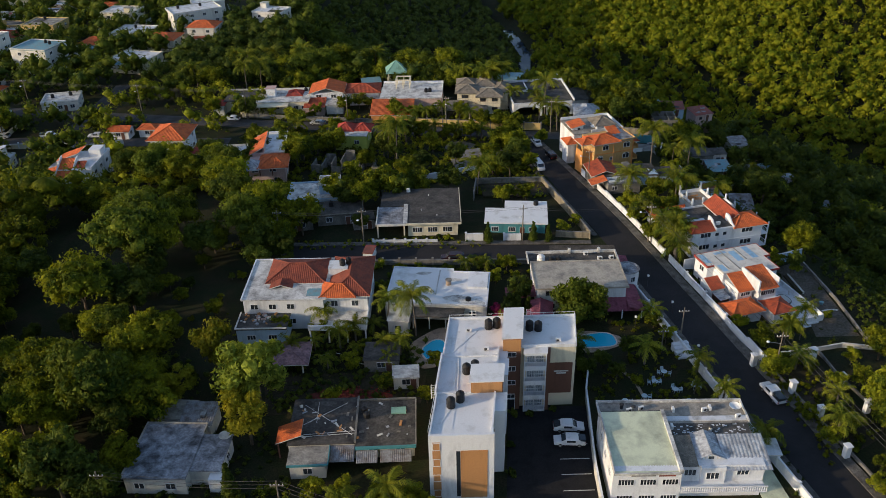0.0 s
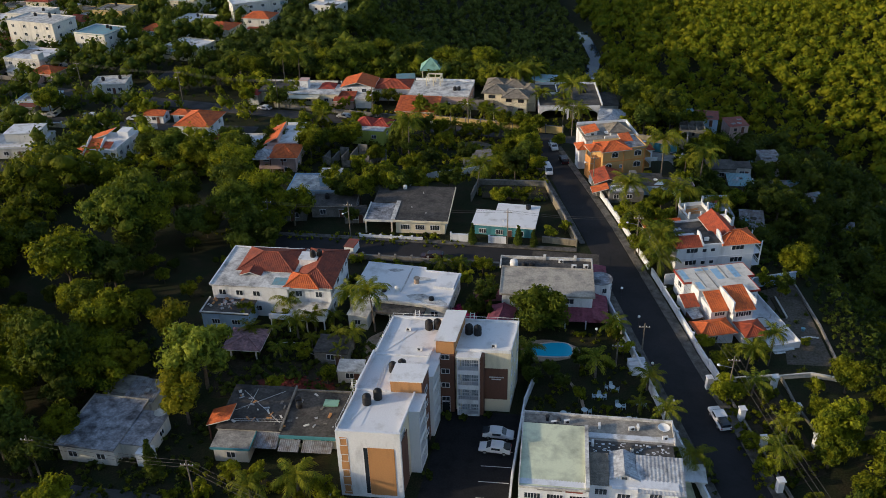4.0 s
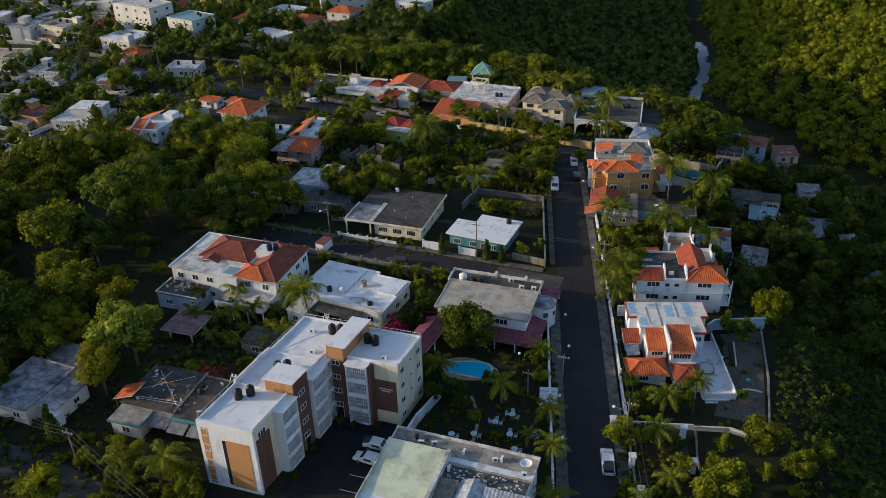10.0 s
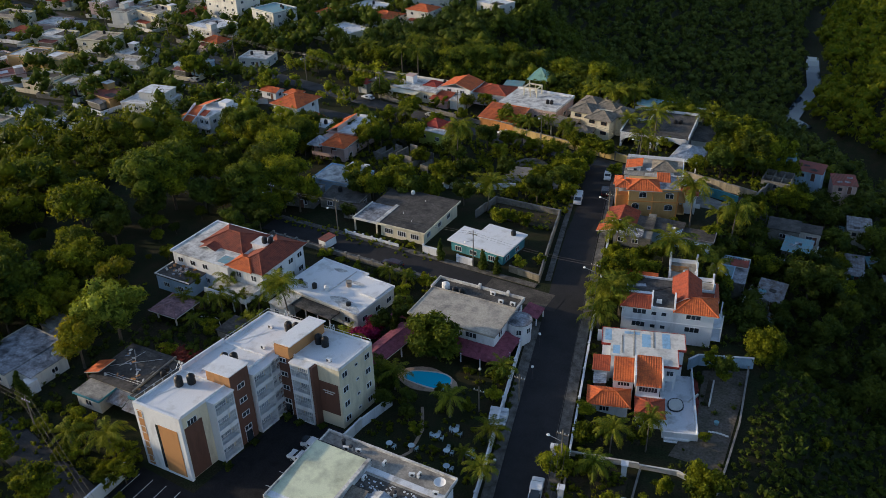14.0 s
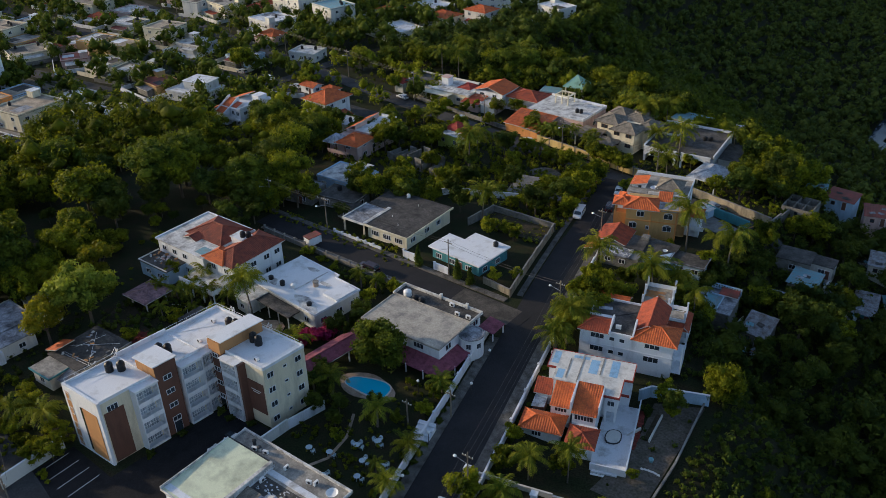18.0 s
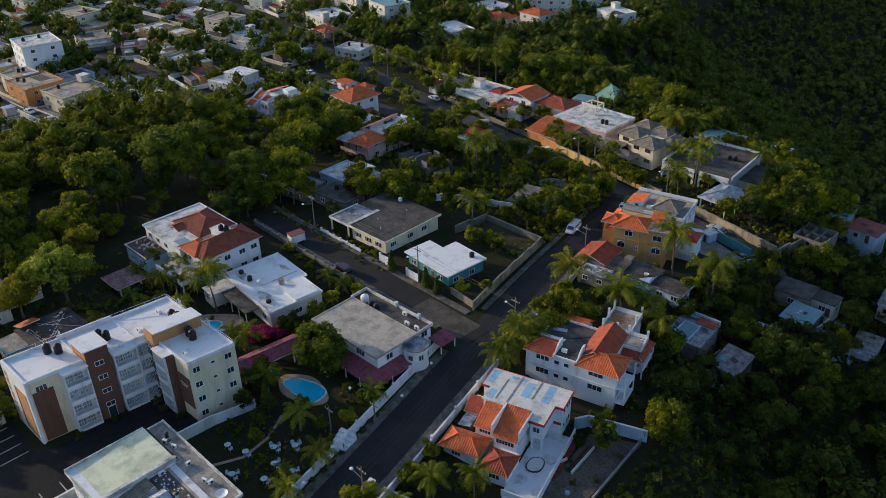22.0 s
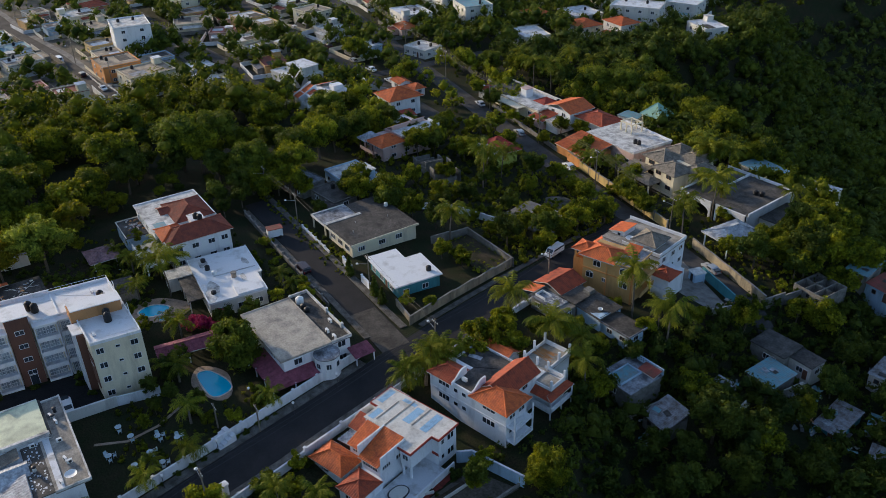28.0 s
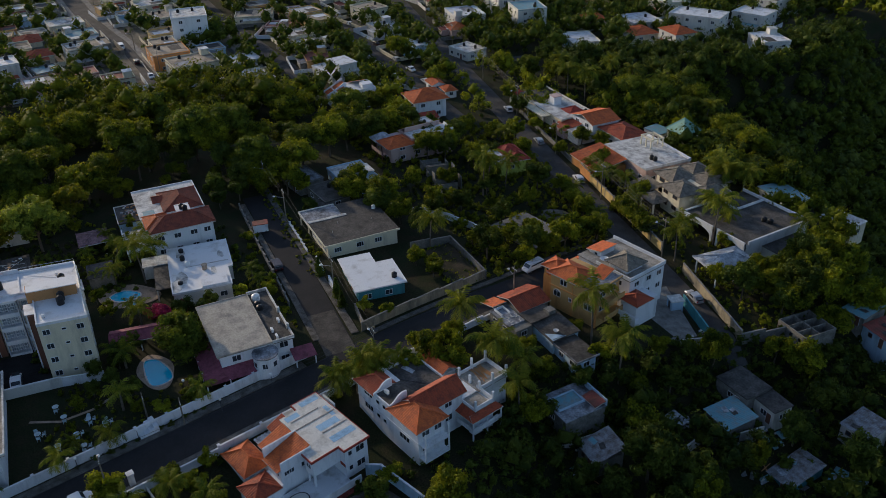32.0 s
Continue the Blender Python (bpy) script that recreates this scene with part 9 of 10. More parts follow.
main_poles = [street_pole("weathered street pole with a lamp arm", main_x(y) + 5.1, y, 9.0, 180) for y in (62, 104, 148.5, 180)]
main_poles.append(street_pole("weathered street pole at the corner of the back street", 31.5, 219.5, 10.0, 200))
for a, b in zip(main_poles, main_poles[1:]):
    wires(a, b)
side_poles = [street_pole("grey pole by the side street", x, y, 8.5, 250) for x, y in ((-34, 151.2), (-16.5, 151.0), (16.8, 150.4))]
for a, b in zip(side_poles, side_poles[1:]):
    wires(a, b, (-0.4, 0.4))
wires(side_poles[-1], main_poles[2], (-0.4, 0.4))
back_poles = [main_poles[-1]] + [street_pole("tall back street pole with many wires", x, 219.1 - 0.2 * x + 6.2, 10.0, 270) for x in (2, -27, -58, -92, -130, -170, -215)]
for a, b in zip(back_poles, back_poles[1:]):
    wires(a, b, (-0.9, 0.0, 0.9), 0.9, 0.02)
street_pole("leaning service pole by the lawn", 41.2, 116.5, 5.5)
street_pole("service pole near the pool garden", 36.5, 111.5, 5.0)
west_poles = [street_pole("pole in the town street", x, 148.4 + (x + 118) * 0.075, 9.0, 270) for x in (-118, -150, -190, -230, -270)]
for a, b in zip(west_poles, west_poles[1:]):
    wires(a, b, (-0.8, 0, 0.8), 0.8, 0.02)
lane_poles = [street_pole("pole in the lane by the apartments", x, y, 8.0) for x, y in ((-46, 79), (-22, 76.5), (4, 66))]
for a, b in zip(lane_poles, lane_poles[1:]):
    wires(a, b, (-0.6, 0, 0.6))
for x, y in ((33.5, 118.2), (41.0, 122.5), (38.7, 131.5), (42.0, 109.5), (44.2, 100.5)):
    g = base("garden_lamp", "white globe lamp on a slim post", "lamp", pose(x, y, 0), group="garden lamps")
    part("post", tube(bmesh.new(), (0, 0, -0.3), (0, 0, 2.4), 0.05), DARKMETAL, g)
    part("globe", lathe(bmesh.new(), [(0.06, 2.4), (0.2, 2.5), (0.25, 2.65), (0.2, 2.8), (0.06, 2.88)], 10), WHITEP, g)


# ---- cars ----
def make_car(material, label, kind="sedan"):
    c = base("car", label, "car", pose(0, 0, -200), group="parked cars")
    L, W = (4.6, 1.75) if kind != "van" else (4.9, 1.85)
    prof = {"sedan": [(-2.3, 0.35), (2.3, 0.35), (2.3, 0.75), (1.3, 0.95), (0.5, 1.42), (-1.0, 1.44), (-1.8, 1.0), (-2.3, 0.92)],
            "suv": [(-2.3, 0.4), (2.3, 0.4), (2.3, 0.95), (1.3, 1.05), (0.7, 1.65), (-2.0, 1.68), (-2.3, 1.1)],
            "van": [(-2.45, 0.4), (2.45, 0.4), (2.45, 0.95), (2.0, 1.15), (1.4, 1.95), (-2.35, 1.98), (-2.45, 1.1)],
            "pickup": [(-2.5, 0.45), (2.5, 0.45), (2.5, 0.95), (1.5, 1.05), (0.9, 1.65), (-0.6, 1.66), (-0.7, 1.05), (-2.5, 1.05)]}[kind]
    bm = bmesh.new()
    prism_x(bm, prof, -W / 2, W / 2)
    bmesh.ops.recalc_face_normals(bm, faces=bm.faces)
    bmesh.ops.bevel(bm, geom=bm.edges[:], offset=0.09, segments=2, affect="EDGES")
    body = part("body", bm, material, c)
    top = max(p[1] for p in prof)
    cab = [p for p in prof if p[1] > 0.9]
    x0, x1 = min(p[0] for p in cab if p[1] > 1.3), max(p[0] for p in cab if p[1] > 1.3)
    part("side_window", boxes((x0 + 0.2, x1 - 0.05, -W / 2 - 0.015, -W / 2 + 0.02, top - 0.50, top - 0.12), (x0 + 0.2, x1 - 0.05, W / 2 - 0.02, W / 2 + 0.015, top - 0.50, top - 0.12)), GLASS, body)
    fx = [p for p in prof if p[0] > x1 + 0.1 and p[1] > 0.9][-1] if [p for p in prof if p[0] > x1 + 0.1 and p[1] > 0.9] else (x1 + 0.6, 1.0)
    bm = bmesh.new()
    a = math.atan2(top - fx[1], x1 - fx[0])
    ln = math.hypot(top - fx[1], x1 - fx[0])
    box(bm, 0.12, ln - 0.1, -W / 2 + 0.18, W / 2 - 0.18, -0.05, 0.03, Matrix.Translation((fx[0], 0, fx[1])) @ Euler((0, -a, 0)).to_matrix().to_4x4() @ Matrix.Diagonal((1, 1, -1, 1)))
    part("windscreen", bm, GLASS, body)
    part("rear_window", boxes((min(p[0] for p in prof) + 0.02, x0 + 0.02, -W / 2 + 0.25, W / 2 - 0.25, top - 0.45, top - 0.15)), GLASS, body)
    if kind == "pickup":
        part("load_bed", boxes((-2.42, -0.74, -0.76, 0.76, 0.98, 1.075)), DARKMETAL, body, "dark empty load bed")
    for s in (-1, 1):
        part("headlight", boxes((prof[1][0] - 0.06, prof[1][0] + 0.02, s * 0.62 - 0.18, s * 0.62 + 0.18, 0.62, 0.76)), LAMPW, body)
        part("tail_light", boxes((prof[0][0] - 0.02, prof[0][0] + 0.05, s * 0.7 - 0.1, s * 0.7 + 0.1, 0.7, 0.95)), LAMPRED, body)
        for x in (-1.4, 1.4):
            wh = part("wheel", tube(bmesh.new(), (x, s * (W / 2 - 0.2), 0.32), (x, s * (W / 2 + 0.02), 0.32), 0.32, n=14), RUBBER, c)
            part("rim", tube(bmesh.new(), (x, s * (W / 2 + 0.01), 0.32), (x, s * (W / 2 + 0.035), 0.32), 0.19, n=10), METAL, wh)
    return c


CARS_ = {"sedan": make_car(CARW, "white parked saloon car"), "suv": make_car(CARD, "dark red parked car", "suv"), "van": make_car(CARW, "white parked passenger van", "van"),
         "pickup": make_car(CARW, "white parked pickup truck", "pickup"), "silver": make_car(CARS, "silver parked saloon car")}


def park(kind, x, y, a, z=0.09):
    return copy_thing(CARS_[kind], pose(x, y, ground_z(x, y) + z, 0, 0, a))


ST = 102.8
park("sedan", 17.9, 90.2, 176, 0.07)
park("sedan", 18.2, 93.2, -3, 0.07)
park("suv", 17.2, 71.0, 178, 0.07)
park("pickup", 51.0, 99.4, ST)
park("van", 24.9, 191.0, ST + 180)
park("pickup", 26.4, 209.4, ST + 180)
park("suv", 29.0, 199.0, ST)
park("suv", 2.0, 143.2, 178, 0.12)
park("sedan", -9.6, 226.4, 168, 0.15)
park("silver", -36, 231, 168, 0.15)
park("sedan", -62.5, 236.5, 168, 0.15)
park("silver", 47.5, 214.5, 170, 0.15)
park("pickup", -114, 226.5, 4, 0.12)
for i, x in enumerate((-135, -148, -170, -196)):
    park(("silver", "sedan", "suv", "van")[i], x, 144.6 + (x + 118) * 0.075, 3 if i % 2 else 183, 0.1)
for i, x in enumerate((-100, -128, -150, -184, -200)):
    park(("sedan", "silver", "suv", "sedan", "silver")[i], x, 225.0 + (x + 118) * -0.05 + 1.5, 178, 0.1)
truck = base("box_trailer", "small white box trailer with a red top by the side street", "trailer", pose(-14.8, 144.6, 0.1, 0, 0, 80))
part("box", boxes((-1.6, 1.6, -1.0, 1.0, 0.4, 2.2)), WHITE, truck)
part("lid", boxes((-1.7, 1.7, -1.1, 1.1, 2.2, 2.34)), REDTIN, truck)
for x in (-1.0, 1.0):
    for y in (-0.9, 0.9):
        part("wheel", tube(bmesh.new(), (x, y - 0.1, 0.3), (x, y + 0.1, 0.3), 0.3, n=10), RUBBER, truck)


# ---- lawn furniture ----
def garden_set():
    t = base("garden_table", "round white plastic garden table", "table", pose(0, 0, -200), group="white garden tables")
    part("tabletop", lathe(bmesh.new(), [(0.5, 0.70), (0.52, 0.74)], 14), SEATP, t)
    for a in range(4):
        x, y = 0.3 * math.cos(a * 1.571 + 0.8), 0.3 * math.sin(a * 1.571 + 0.8)
        part("leg", tube(bmesh.new(), (x * 1.3, y * 1.3, 0), (x, y, 0.7), 0.03, n=6), SEATP, t)
    c = base("garden_chair", "white plastic garden chair on a lawn", "chair", pose(0, 0, -200), group="white garden chairs")
    part("seat", boxes((-0.24, 0.24, -0.24, 0.24, 0.40, 0.44)), SEATP, c)
    part("backrest", boxes((-0.24, 0.24, 0.22, 0.27, 0.44, 0.90)), SEATP, c)
    for s in (-0.27, 0.27):
        part("armrest", boxes((s - 0.03, s + 0.03, -0.24, 0.24, 0.60, 0.64)), SEATP, c)
    for x in (-0.22, 0.22):
        for y in (-0.22, 0.22):
            part("leg", boxes((x - 0.025, x + 0.025, y - 0.025, y + 0.025, 0, 0.40)), SEATP, c)
    return t, c


gt, gc = garden_set()
rr = random.Random(8)
for x, y in ((35.5, 105.4), (39.4, 101.8), (33.4, 95.6), (36.2, 101.0), (33.4, 103.0), (27.8, 98.6), (37.6, 98.2), (31.0, 99.6)):
    copy_thing(gt, pose(x, y, 0.0, 0, 0, rr.uniform(0, 90)))
    for k in range(rr.choice((1, 2, 2, 3))):
        a = k * 1.6 + rr.uniform(-0.3, 0.3)
        copy_thing(gc, pose(x + 0.85 * math.cos(a), y + 0.85 * math.sin(a), 0.0, 0, 0, math.degrees(a) - 90))
st = base("garden_steps", "stack of pale concrete garden steps by the wall", "steps", pose(40.0, 111.0, 0, 0, 0, 12))
for i in range(4):
    part("step", boxes((-1.4, 1.4, -1.5 + i * 0.75, -0.75 + i * 0.75, -0.1, 0.35 + 0.35 * i)), WHITE, st)
ribbon("garden_path", [(28, 108.5), (30.5, 104), (31.2, 99), (29.0, 94.5)], 0.5, PATIO, "curved tan garden path edge", "path", 0.06, 0.2, 1.5)
slab("strip_plot", [(64.5, 112.2), (73.0, 111.4), (72.6, 142.6), (65.4, 139.2), (67.0, 128)], SANDY, "bare sandy plot with rubble", "yard", -1.64, 0.5)
slab("south_yard", [(-28, 98), (-4, 100), (-3, 108), (-30, 108)], DIRT, "bare earth back yard", "yard", 0.03)
slab("lower_plot", [(53.5, 84), (64, 90), (61.5, 108.5), (51.8, 107)], DIRT, "bare earth plot with red paving", "yard", 0.03)
slab("empty_lot", [(10, 172.5), (25.2, 172.5), (24.4, 179.4), (9, 179.4)], DIRT, "dry empty lot of weeds", "yard", -0.35, 0.6)
slab("sandy_lot", [(4, 192), (18, 195), (16, 206), (2, 203)], CONCRETE, "pale sandy clearing", "yard", -2.0, 1.2)
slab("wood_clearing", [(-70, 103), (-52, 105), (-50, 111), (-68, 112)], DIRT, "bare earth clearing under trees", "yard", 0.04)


rub = random.Random(12)
BRICKY = surface("broken_red_brick", (0.20, 0.045, 0.035), 0.95, spread=0.3, dark=(0.09, 0.03, 0.025), amount=0.5, scale=1.5, spec=0.12)
slab("rubble_bed", blob(6.0, 1.7, 20, 0.2, 1.0, -15.2, 102.2), BRICKY, "heap of broken red brick in a back yard", "rubble", 0.10)
bm = bmesh.new()
for _ in range(150):
    x, y, k = -15.2 + rub.gauss(0, 2.9), 102.2 + rub.gauss(0, 0.9), rub.uniform(0.1, 0.32)
    box(bm, -k, k, -k * 0.5, k * 0.5, -0.1, k * 0.5, pose(x, y, 0.10, rub.uniform(-25, 25), rub.uniform(-25, 25), rub.uniform(0, 180)))
tagged(part("brick_rubble", bm, BRICKY), "scattered broken red bricks", "rubble", kind="stuff")
hose = base("garden_hose", "pale hose lying in loops across a yard", "hose", pose(0, 0, 0))
bm, prev = bmesh.new(), None
for k in range(25):
    u = k / 24
    p = (-21.5 + 9.0 * u, 112.4 + 1.3 * math.sin(u * 5.2) - 1.2 * u, 0.16)
    if prev:
        tube(bm, prev, p, 0.05, n=5)
    prev = p
part("tube", bm, WHITEP, hose)


# ---- planting ----
WOOD = [(-97, 98), (-120, 110), (-119, 134), (-117, 160), (-104, 178), (-52, 180), (-35, 160), (-40, 142), (-42, 120), (-46, 100), (-70, 92)]
grove(["big", "big", "dark"], [p for p in WOOD if p[0] > -90] + [(-84, 94)], 8.0, 1.0, 3, 58, 0.55, 1.25)
grove(["mid", "dark"], [(-75, 70), (-47, 74), (-44, 98), (-70, 95)], 6.0, 1.0, 4, 20)
plant_all("mid", [(-47, 118.5, 1.15), (-49, 112, 1.2), (-38, 150, 1.1), (-30, 155.5, 1.2), (-36, 156.5, 1.15), (-39.5, 138, 0.8), (-24, 171, 1.1), (-14, 173.5, 1.15), (-5, 174, 1.0), (-17.6, 167.6, 0.95), (-10.6, 172.6, 1.0), (-28.6, 158.6, 0.7)])
plant_all("yellow", [(-37.0, 108.0, 1.25), (-42, 101.5, 0.9), (-29, 91.8, 1.1), (-51.5, 112.5, 1.0)])
plant("silver", -29.2, 100.2, 1.6, label="tree with pale grey-green leaves over a back yard")
plant("garden", 23.9, 120.2, 1.22, z=-1.2, label="large green tree beside a swimming pool")
plant("round", 73.8, 146.5, 0.8, z=-3.4, label="lone round bright green tree at the gorge edge")
plant_all("cypress", [(-29.5, 80.5, 1.0), (9.5, 148.9, 0.75), (19.0, 150.2, 0.75), (22.2, 150.0, 0.65), (15.0, 122.0, 0.8), (13.2, 125.2, 0.7)])
plant_all("dark", [(14.0, 127.0, 0.62), (12.0, 122.6, 0.55), (-10, 171, 0.9), (2, 176, 0.8), (-36, 201, 0.8), (-30, 211, 0.75), (-45, 209, 0.9), (-60, 201, 0.9)])
plant_all("dark", [(27.6, 104.6, 0.35), (25.8, 107.6, 0.4), (22.8, 105.4, 0.4), (19.2, 110.2, 0.45), (21.4, 109.4, 0.42), (30.6, 110.6, 0.4), (17.4, 112.6, 0.42)])
plant("blossom", 9.9, 119.4, 1.35)
plant("blossom", 11.4, 121.8, 1.3)
plant("blossom", 7.8, 118.2, 1.0)
plant_all("palm", [(-5.0, 118.0, 0.85), (8.6, 175.2, 0.95), (41.4, 165.6, 0.9), (53.0, 166.6, 1.0), (52.0, 186.4, 1.12), (61.0, 185.9, 1.05), (57.6, 187.4, 0.7), (56.0, 170.0, 0.75),
                   (-11.3, 199.2, 1.0), (22.4, 239.9, 0.75), (31.6, 233.8, 1.1), (29.0, 226.6, 0.85), (16.0, 250.5, 1.0), (20.5, 252.5, 0.95),
                   (46.4, 141.0, 0.55), (46.9, 144.6, 0.62), (47.8, 148.0, 0.58), (46.2, 151.0, 0.5), (57.5, 112.5, 0.6), (62.0, 116.0, 0.6), (-58, 262, 1.1), (-62, 258, 1.0)])
plant_all("smallpalm", [(-15.5, 117.0, 1.0), (-18.0, 114.6, 1.1), (-12.6, 118.6, 0.9), (10.0, 115.0, 1.2), (7.0, 114.0, 1.0), (4.8, 137.5, 1.0), (8.2, 138.0, 0.9), (33.0, 108.4, 1.2),
                        (36.6, 120.6, 1.0), (41.0, 106.0, 1.1), (43.0, 98.5, 1.0), (46.3, 140.5, 1.5), (47.0, 143.6, 1.6), (48.4, 146.5, 1.5), (45.4, 147.4, 1.5),
                        (57.0, 106.0, 1.1), (60.0, 97.0, 1.0), (57.0, 90.0, 1.1), (45.5, 88.0, 1.1), (-8.0, 78.5, 1.3), (-14.0, 76.5, 1.2), (6, 232, 1.1), (1, 233, 1.2), (-5, 233.5, 1.1), (12, 217, 1.2), (5, 218.5, 1.1), (-1, 219, 1.2)])
plant_all("mid", [(47.2, 167.4, 0.6), (50.4, 170.4, 0.6), (49.6, 174.6, 0.5), (56.0, 173.4, 0.6), (57.0, 184.2, 0.55), (48.6, 185.0, 0.45), (52.4, 103.8, 0.75), (47.8, 152.5, 0.7), (46.2, 157.5, 0.75), (49.5, 160.0, 0.7), (44.5, 161.5, 0.65), (53.6, 112.2, 0.6)])
plant_all("small", [(19.5, 170.8, 1.0), (16.5, 172.0, 0.9), (25.5, 153.5, 0.85), (28.8, 156.2, 0.85), (60.5, 117.0, 0.9), (55.5, 115.0, 1.0), (51.5, 118.0, 0.8), (66.5, 141.5, 0.9),
                    (12.6, 138.6, 0.9), (10.0, 134.0, 0.9), (38.0, 113.8, 0.8),
                    (-18.0, 100.5, 0.8), (-3.0, 100.0, 0.9), (-10.0, 103.0, 0.8), (-22.0, 118.0, 0.8), (-1.5, 108.4, 0.9), (4.5, 110.0, 0.8), (69.0, 137.5, 0.7), (69.5, 122.0, 0.5), (31, 224, 0.8)])
grove(["mid", "small", "small", "smallpalm"], [(-42, 60), (-4, 58), (-4, 67), (-30, 73), (-46, 74)], 4.6, 0.8, 42, 16)
grove(["small", "shrub"], [(-24, 77), (-4.5, 73), (-4.5, 79), (-22, 82)], 3.4, 0.8, 43, 8)
plant_all("smallpalm", [(21.8, 110.4, 1.2), (19.0, 109.0, 1.0)])
# gardens, lots and hedges
grove(["small", "shrub", "smallpalm"], [(24, 99.5), (42, 96), (38, 120), (30, 120), (31, 110), (22, 108)], 4.2, 0.7, 11, 9)
grove(["small", "mid", "dark"], [(-6, 183), (24, 184), (22, 198), (-14, 202)], 6.5, 0.75, 12, 9)
slab("dust_patch", rounded([(0.5, 209.0), (4.0, 213.6), (9.0, 212.0), (12.6, 207.2), (9.6, 204.8), (4.0, 206.2)]), DUST, "pale bare dusty patch in an overgrown lot", "ground", ground_z(6, 209) + 0.14, 0.6)
grove(["shrub", "dshrub"], [(-4, 184), (22, 184), (21, 202), (-10, 206)], 3.0, 0.9, 13, 26)
grove(["mid", "small", "dark"], [(52, 160), (64, 168), (66, 200), (57, 205), (55, 186), (60, 172), (50, 168)], 5.6, 0.6, 14, 14)
grove(["mid", "dark", "small"], [(51, 222), (61, 220), (58, 240), (46, 246), (50, 232)], 5.0, 0.9, 15, 14)
grove(["small", "shrub"], [(53, 86), (63, 91), (61, 107), (52, 106)], 4.2, 0.8, 16, 12)
grove(["mid", "small"], [(64, 86), (78, 80), (80, 108), (66, 108)], 4.2, 0.85, 17, 26)
grove(["mid", "dark", "small"], [(46, 60), (80, 58), (78, 84), (56, 84)], 5.0, 0.85, 18, 22)
grove(["mid", "small", "shrub"], [(-52, 206), (-66, 200), (-78, 180), (-58, 182), (-40, 186)], 5.0, 0.8, 22, 18)
grove(["small", "shrub"], [(-26, 76), (4, 70), (-4, 79), (-24, 84)], 3.6, 0.9, 31, 18)
grove(["small", "shrub", "smallpalm"], [(-26, 109), (-8, 108), (-10, 116), (-22, 116)], 3.6, 0.8, 32, 10)
grove(["shrub", "dshrub"], [(-13, 152), (2, 151.8), (3, 153.4), (-8, 153.6)], 1.8, 0.55, 33, 12)
grove(["small", "mid"], [(-22, 216.5), (-48, 220), (-44, 226), (-20, 222)], 5.0, 0.65, 34, 10)
grove(["small", "smallpalm", "shrub"], [(-58, 238.8), (-36, 236), (-36, 240), (-57, 240)], 3.6, 0.8, 35, 12)
grove(["small", "mid"], [(-15, 232.5), (8, 229), (8, 234), (-14, 236)], 3.6, 0.65, 36, 12)
grove(["dshrub"], side_line(7.4, 108, 140, 2) + side_line(6.8, 140, 108, 2), 1.6, 0.7, 37, 16)
grove(["dshrub"], side_line(-5.0, 100, 120, 2) + side_line(-5.5, 120, 100, 2), 1.5, 0.5, 38, 14)
plant_all("mid", [(-29.1, 240.8, 0.8), (-13.4, 234.8, 0.6), (-50.7, 214.5, 0.8), (20.9, 219, 0.75), (19.2, 211.3, 0.85), (16.3, 206.4, 0.8), (25.8, 210.1, 0.6), (8.8, 215, 0.75),
                  (-5.2, 217.9, 0.7), (2.5, 216.5, 0.6), (34.9, 234.7, 0.55), (49.3, 231.2, 0.95), (49.1, 238.3, 0.95), (45.9, 222.0, 0.7), (53.5, 227, 0.9), (55, 236, 0.95),
                  (-7.6, 189.2, 0.6), (14.1, 169.4, 0.6), (-32, 209.8, 0.8), (19.2, 265.4, 0.9), (-68.9, 240.5, 0.75),
                  (41.5, 163.6, 0.6), (41.9, 157.1, 0.6), (43.3, 148.2, 0.6), (63.6, 205.9, 0.8), (66.7, 217.1, 0.75), (62.6, 167.1, 0.75), (69.1, 183.9, 0.8)])
plant_all("dark", [(78.1, 179.1, 1.15), (78.0, 216.4, 0.9), (69.4, 226.0, 0.6), (82.5, 166.8, 0.9), (85.5, 176.6, 0.9), (81.5, 207.0, 0.7), (92, 188, 0.8)])
plant_all("palm", [(61.8, 165.4, 0.8), (15.8, 249.8, 0.95), (33.6, 221.3, 0.8)])
plant_all("big", [(-44.3, 279.4, 0.75), (-33.3, 285.6, 0.8), (-4.4, 274.5, 0.75), (-50.1, 272, 0.8), (-13.6, 282.2, 0.7)])
plant_all("round", [(-47.2, 148.8, 1.0), (-38.7, 152.6, 1.05), (-58.5, 117.7, 1.1), (-47.7, 103.5, 0.9), (-77, 170, 1.2)])
plant_all("dark", [(-20.9, 166.9, 0.8), (-29.6, 158.4, 0.7), (-51.6, 179, 1.15)])
plant_all("mid", [(-15.7, 173.2, 0.85), (-11.2, 174.4, 0.8), (-8.8, 185, 0.8), (-48.8, 97.5, 0.9), (-55, 100, 0.8)])
plant_all("yellow", [(-42, 130.4, 0.7)])
plant_all("dark", [(-37.8, 147.1, 0.95), (-32.6, 144.4, 0.75), (-33.2, 154.0, 0.7), (-17.4, 156.8, 0.5), (-36.4, 139.6, 0.7), (-60.5, 128, 1.2), (-48.8, 135, 1.0), (-30.5, 139.2, 0.55)])
plant_all("big", [(-54.8, 133, 0.9), (-66, 120, 1.0), (-48, 142.5, 0.85), (-57, 144, 1.0)])
plant("palm", -10.0, 121.4, 0.72)
plant_all("round", [(-51.2, 110.4, 1.15), (-37.6, 149.4, 0.95), (-33.6, 150.6, 0.8)])
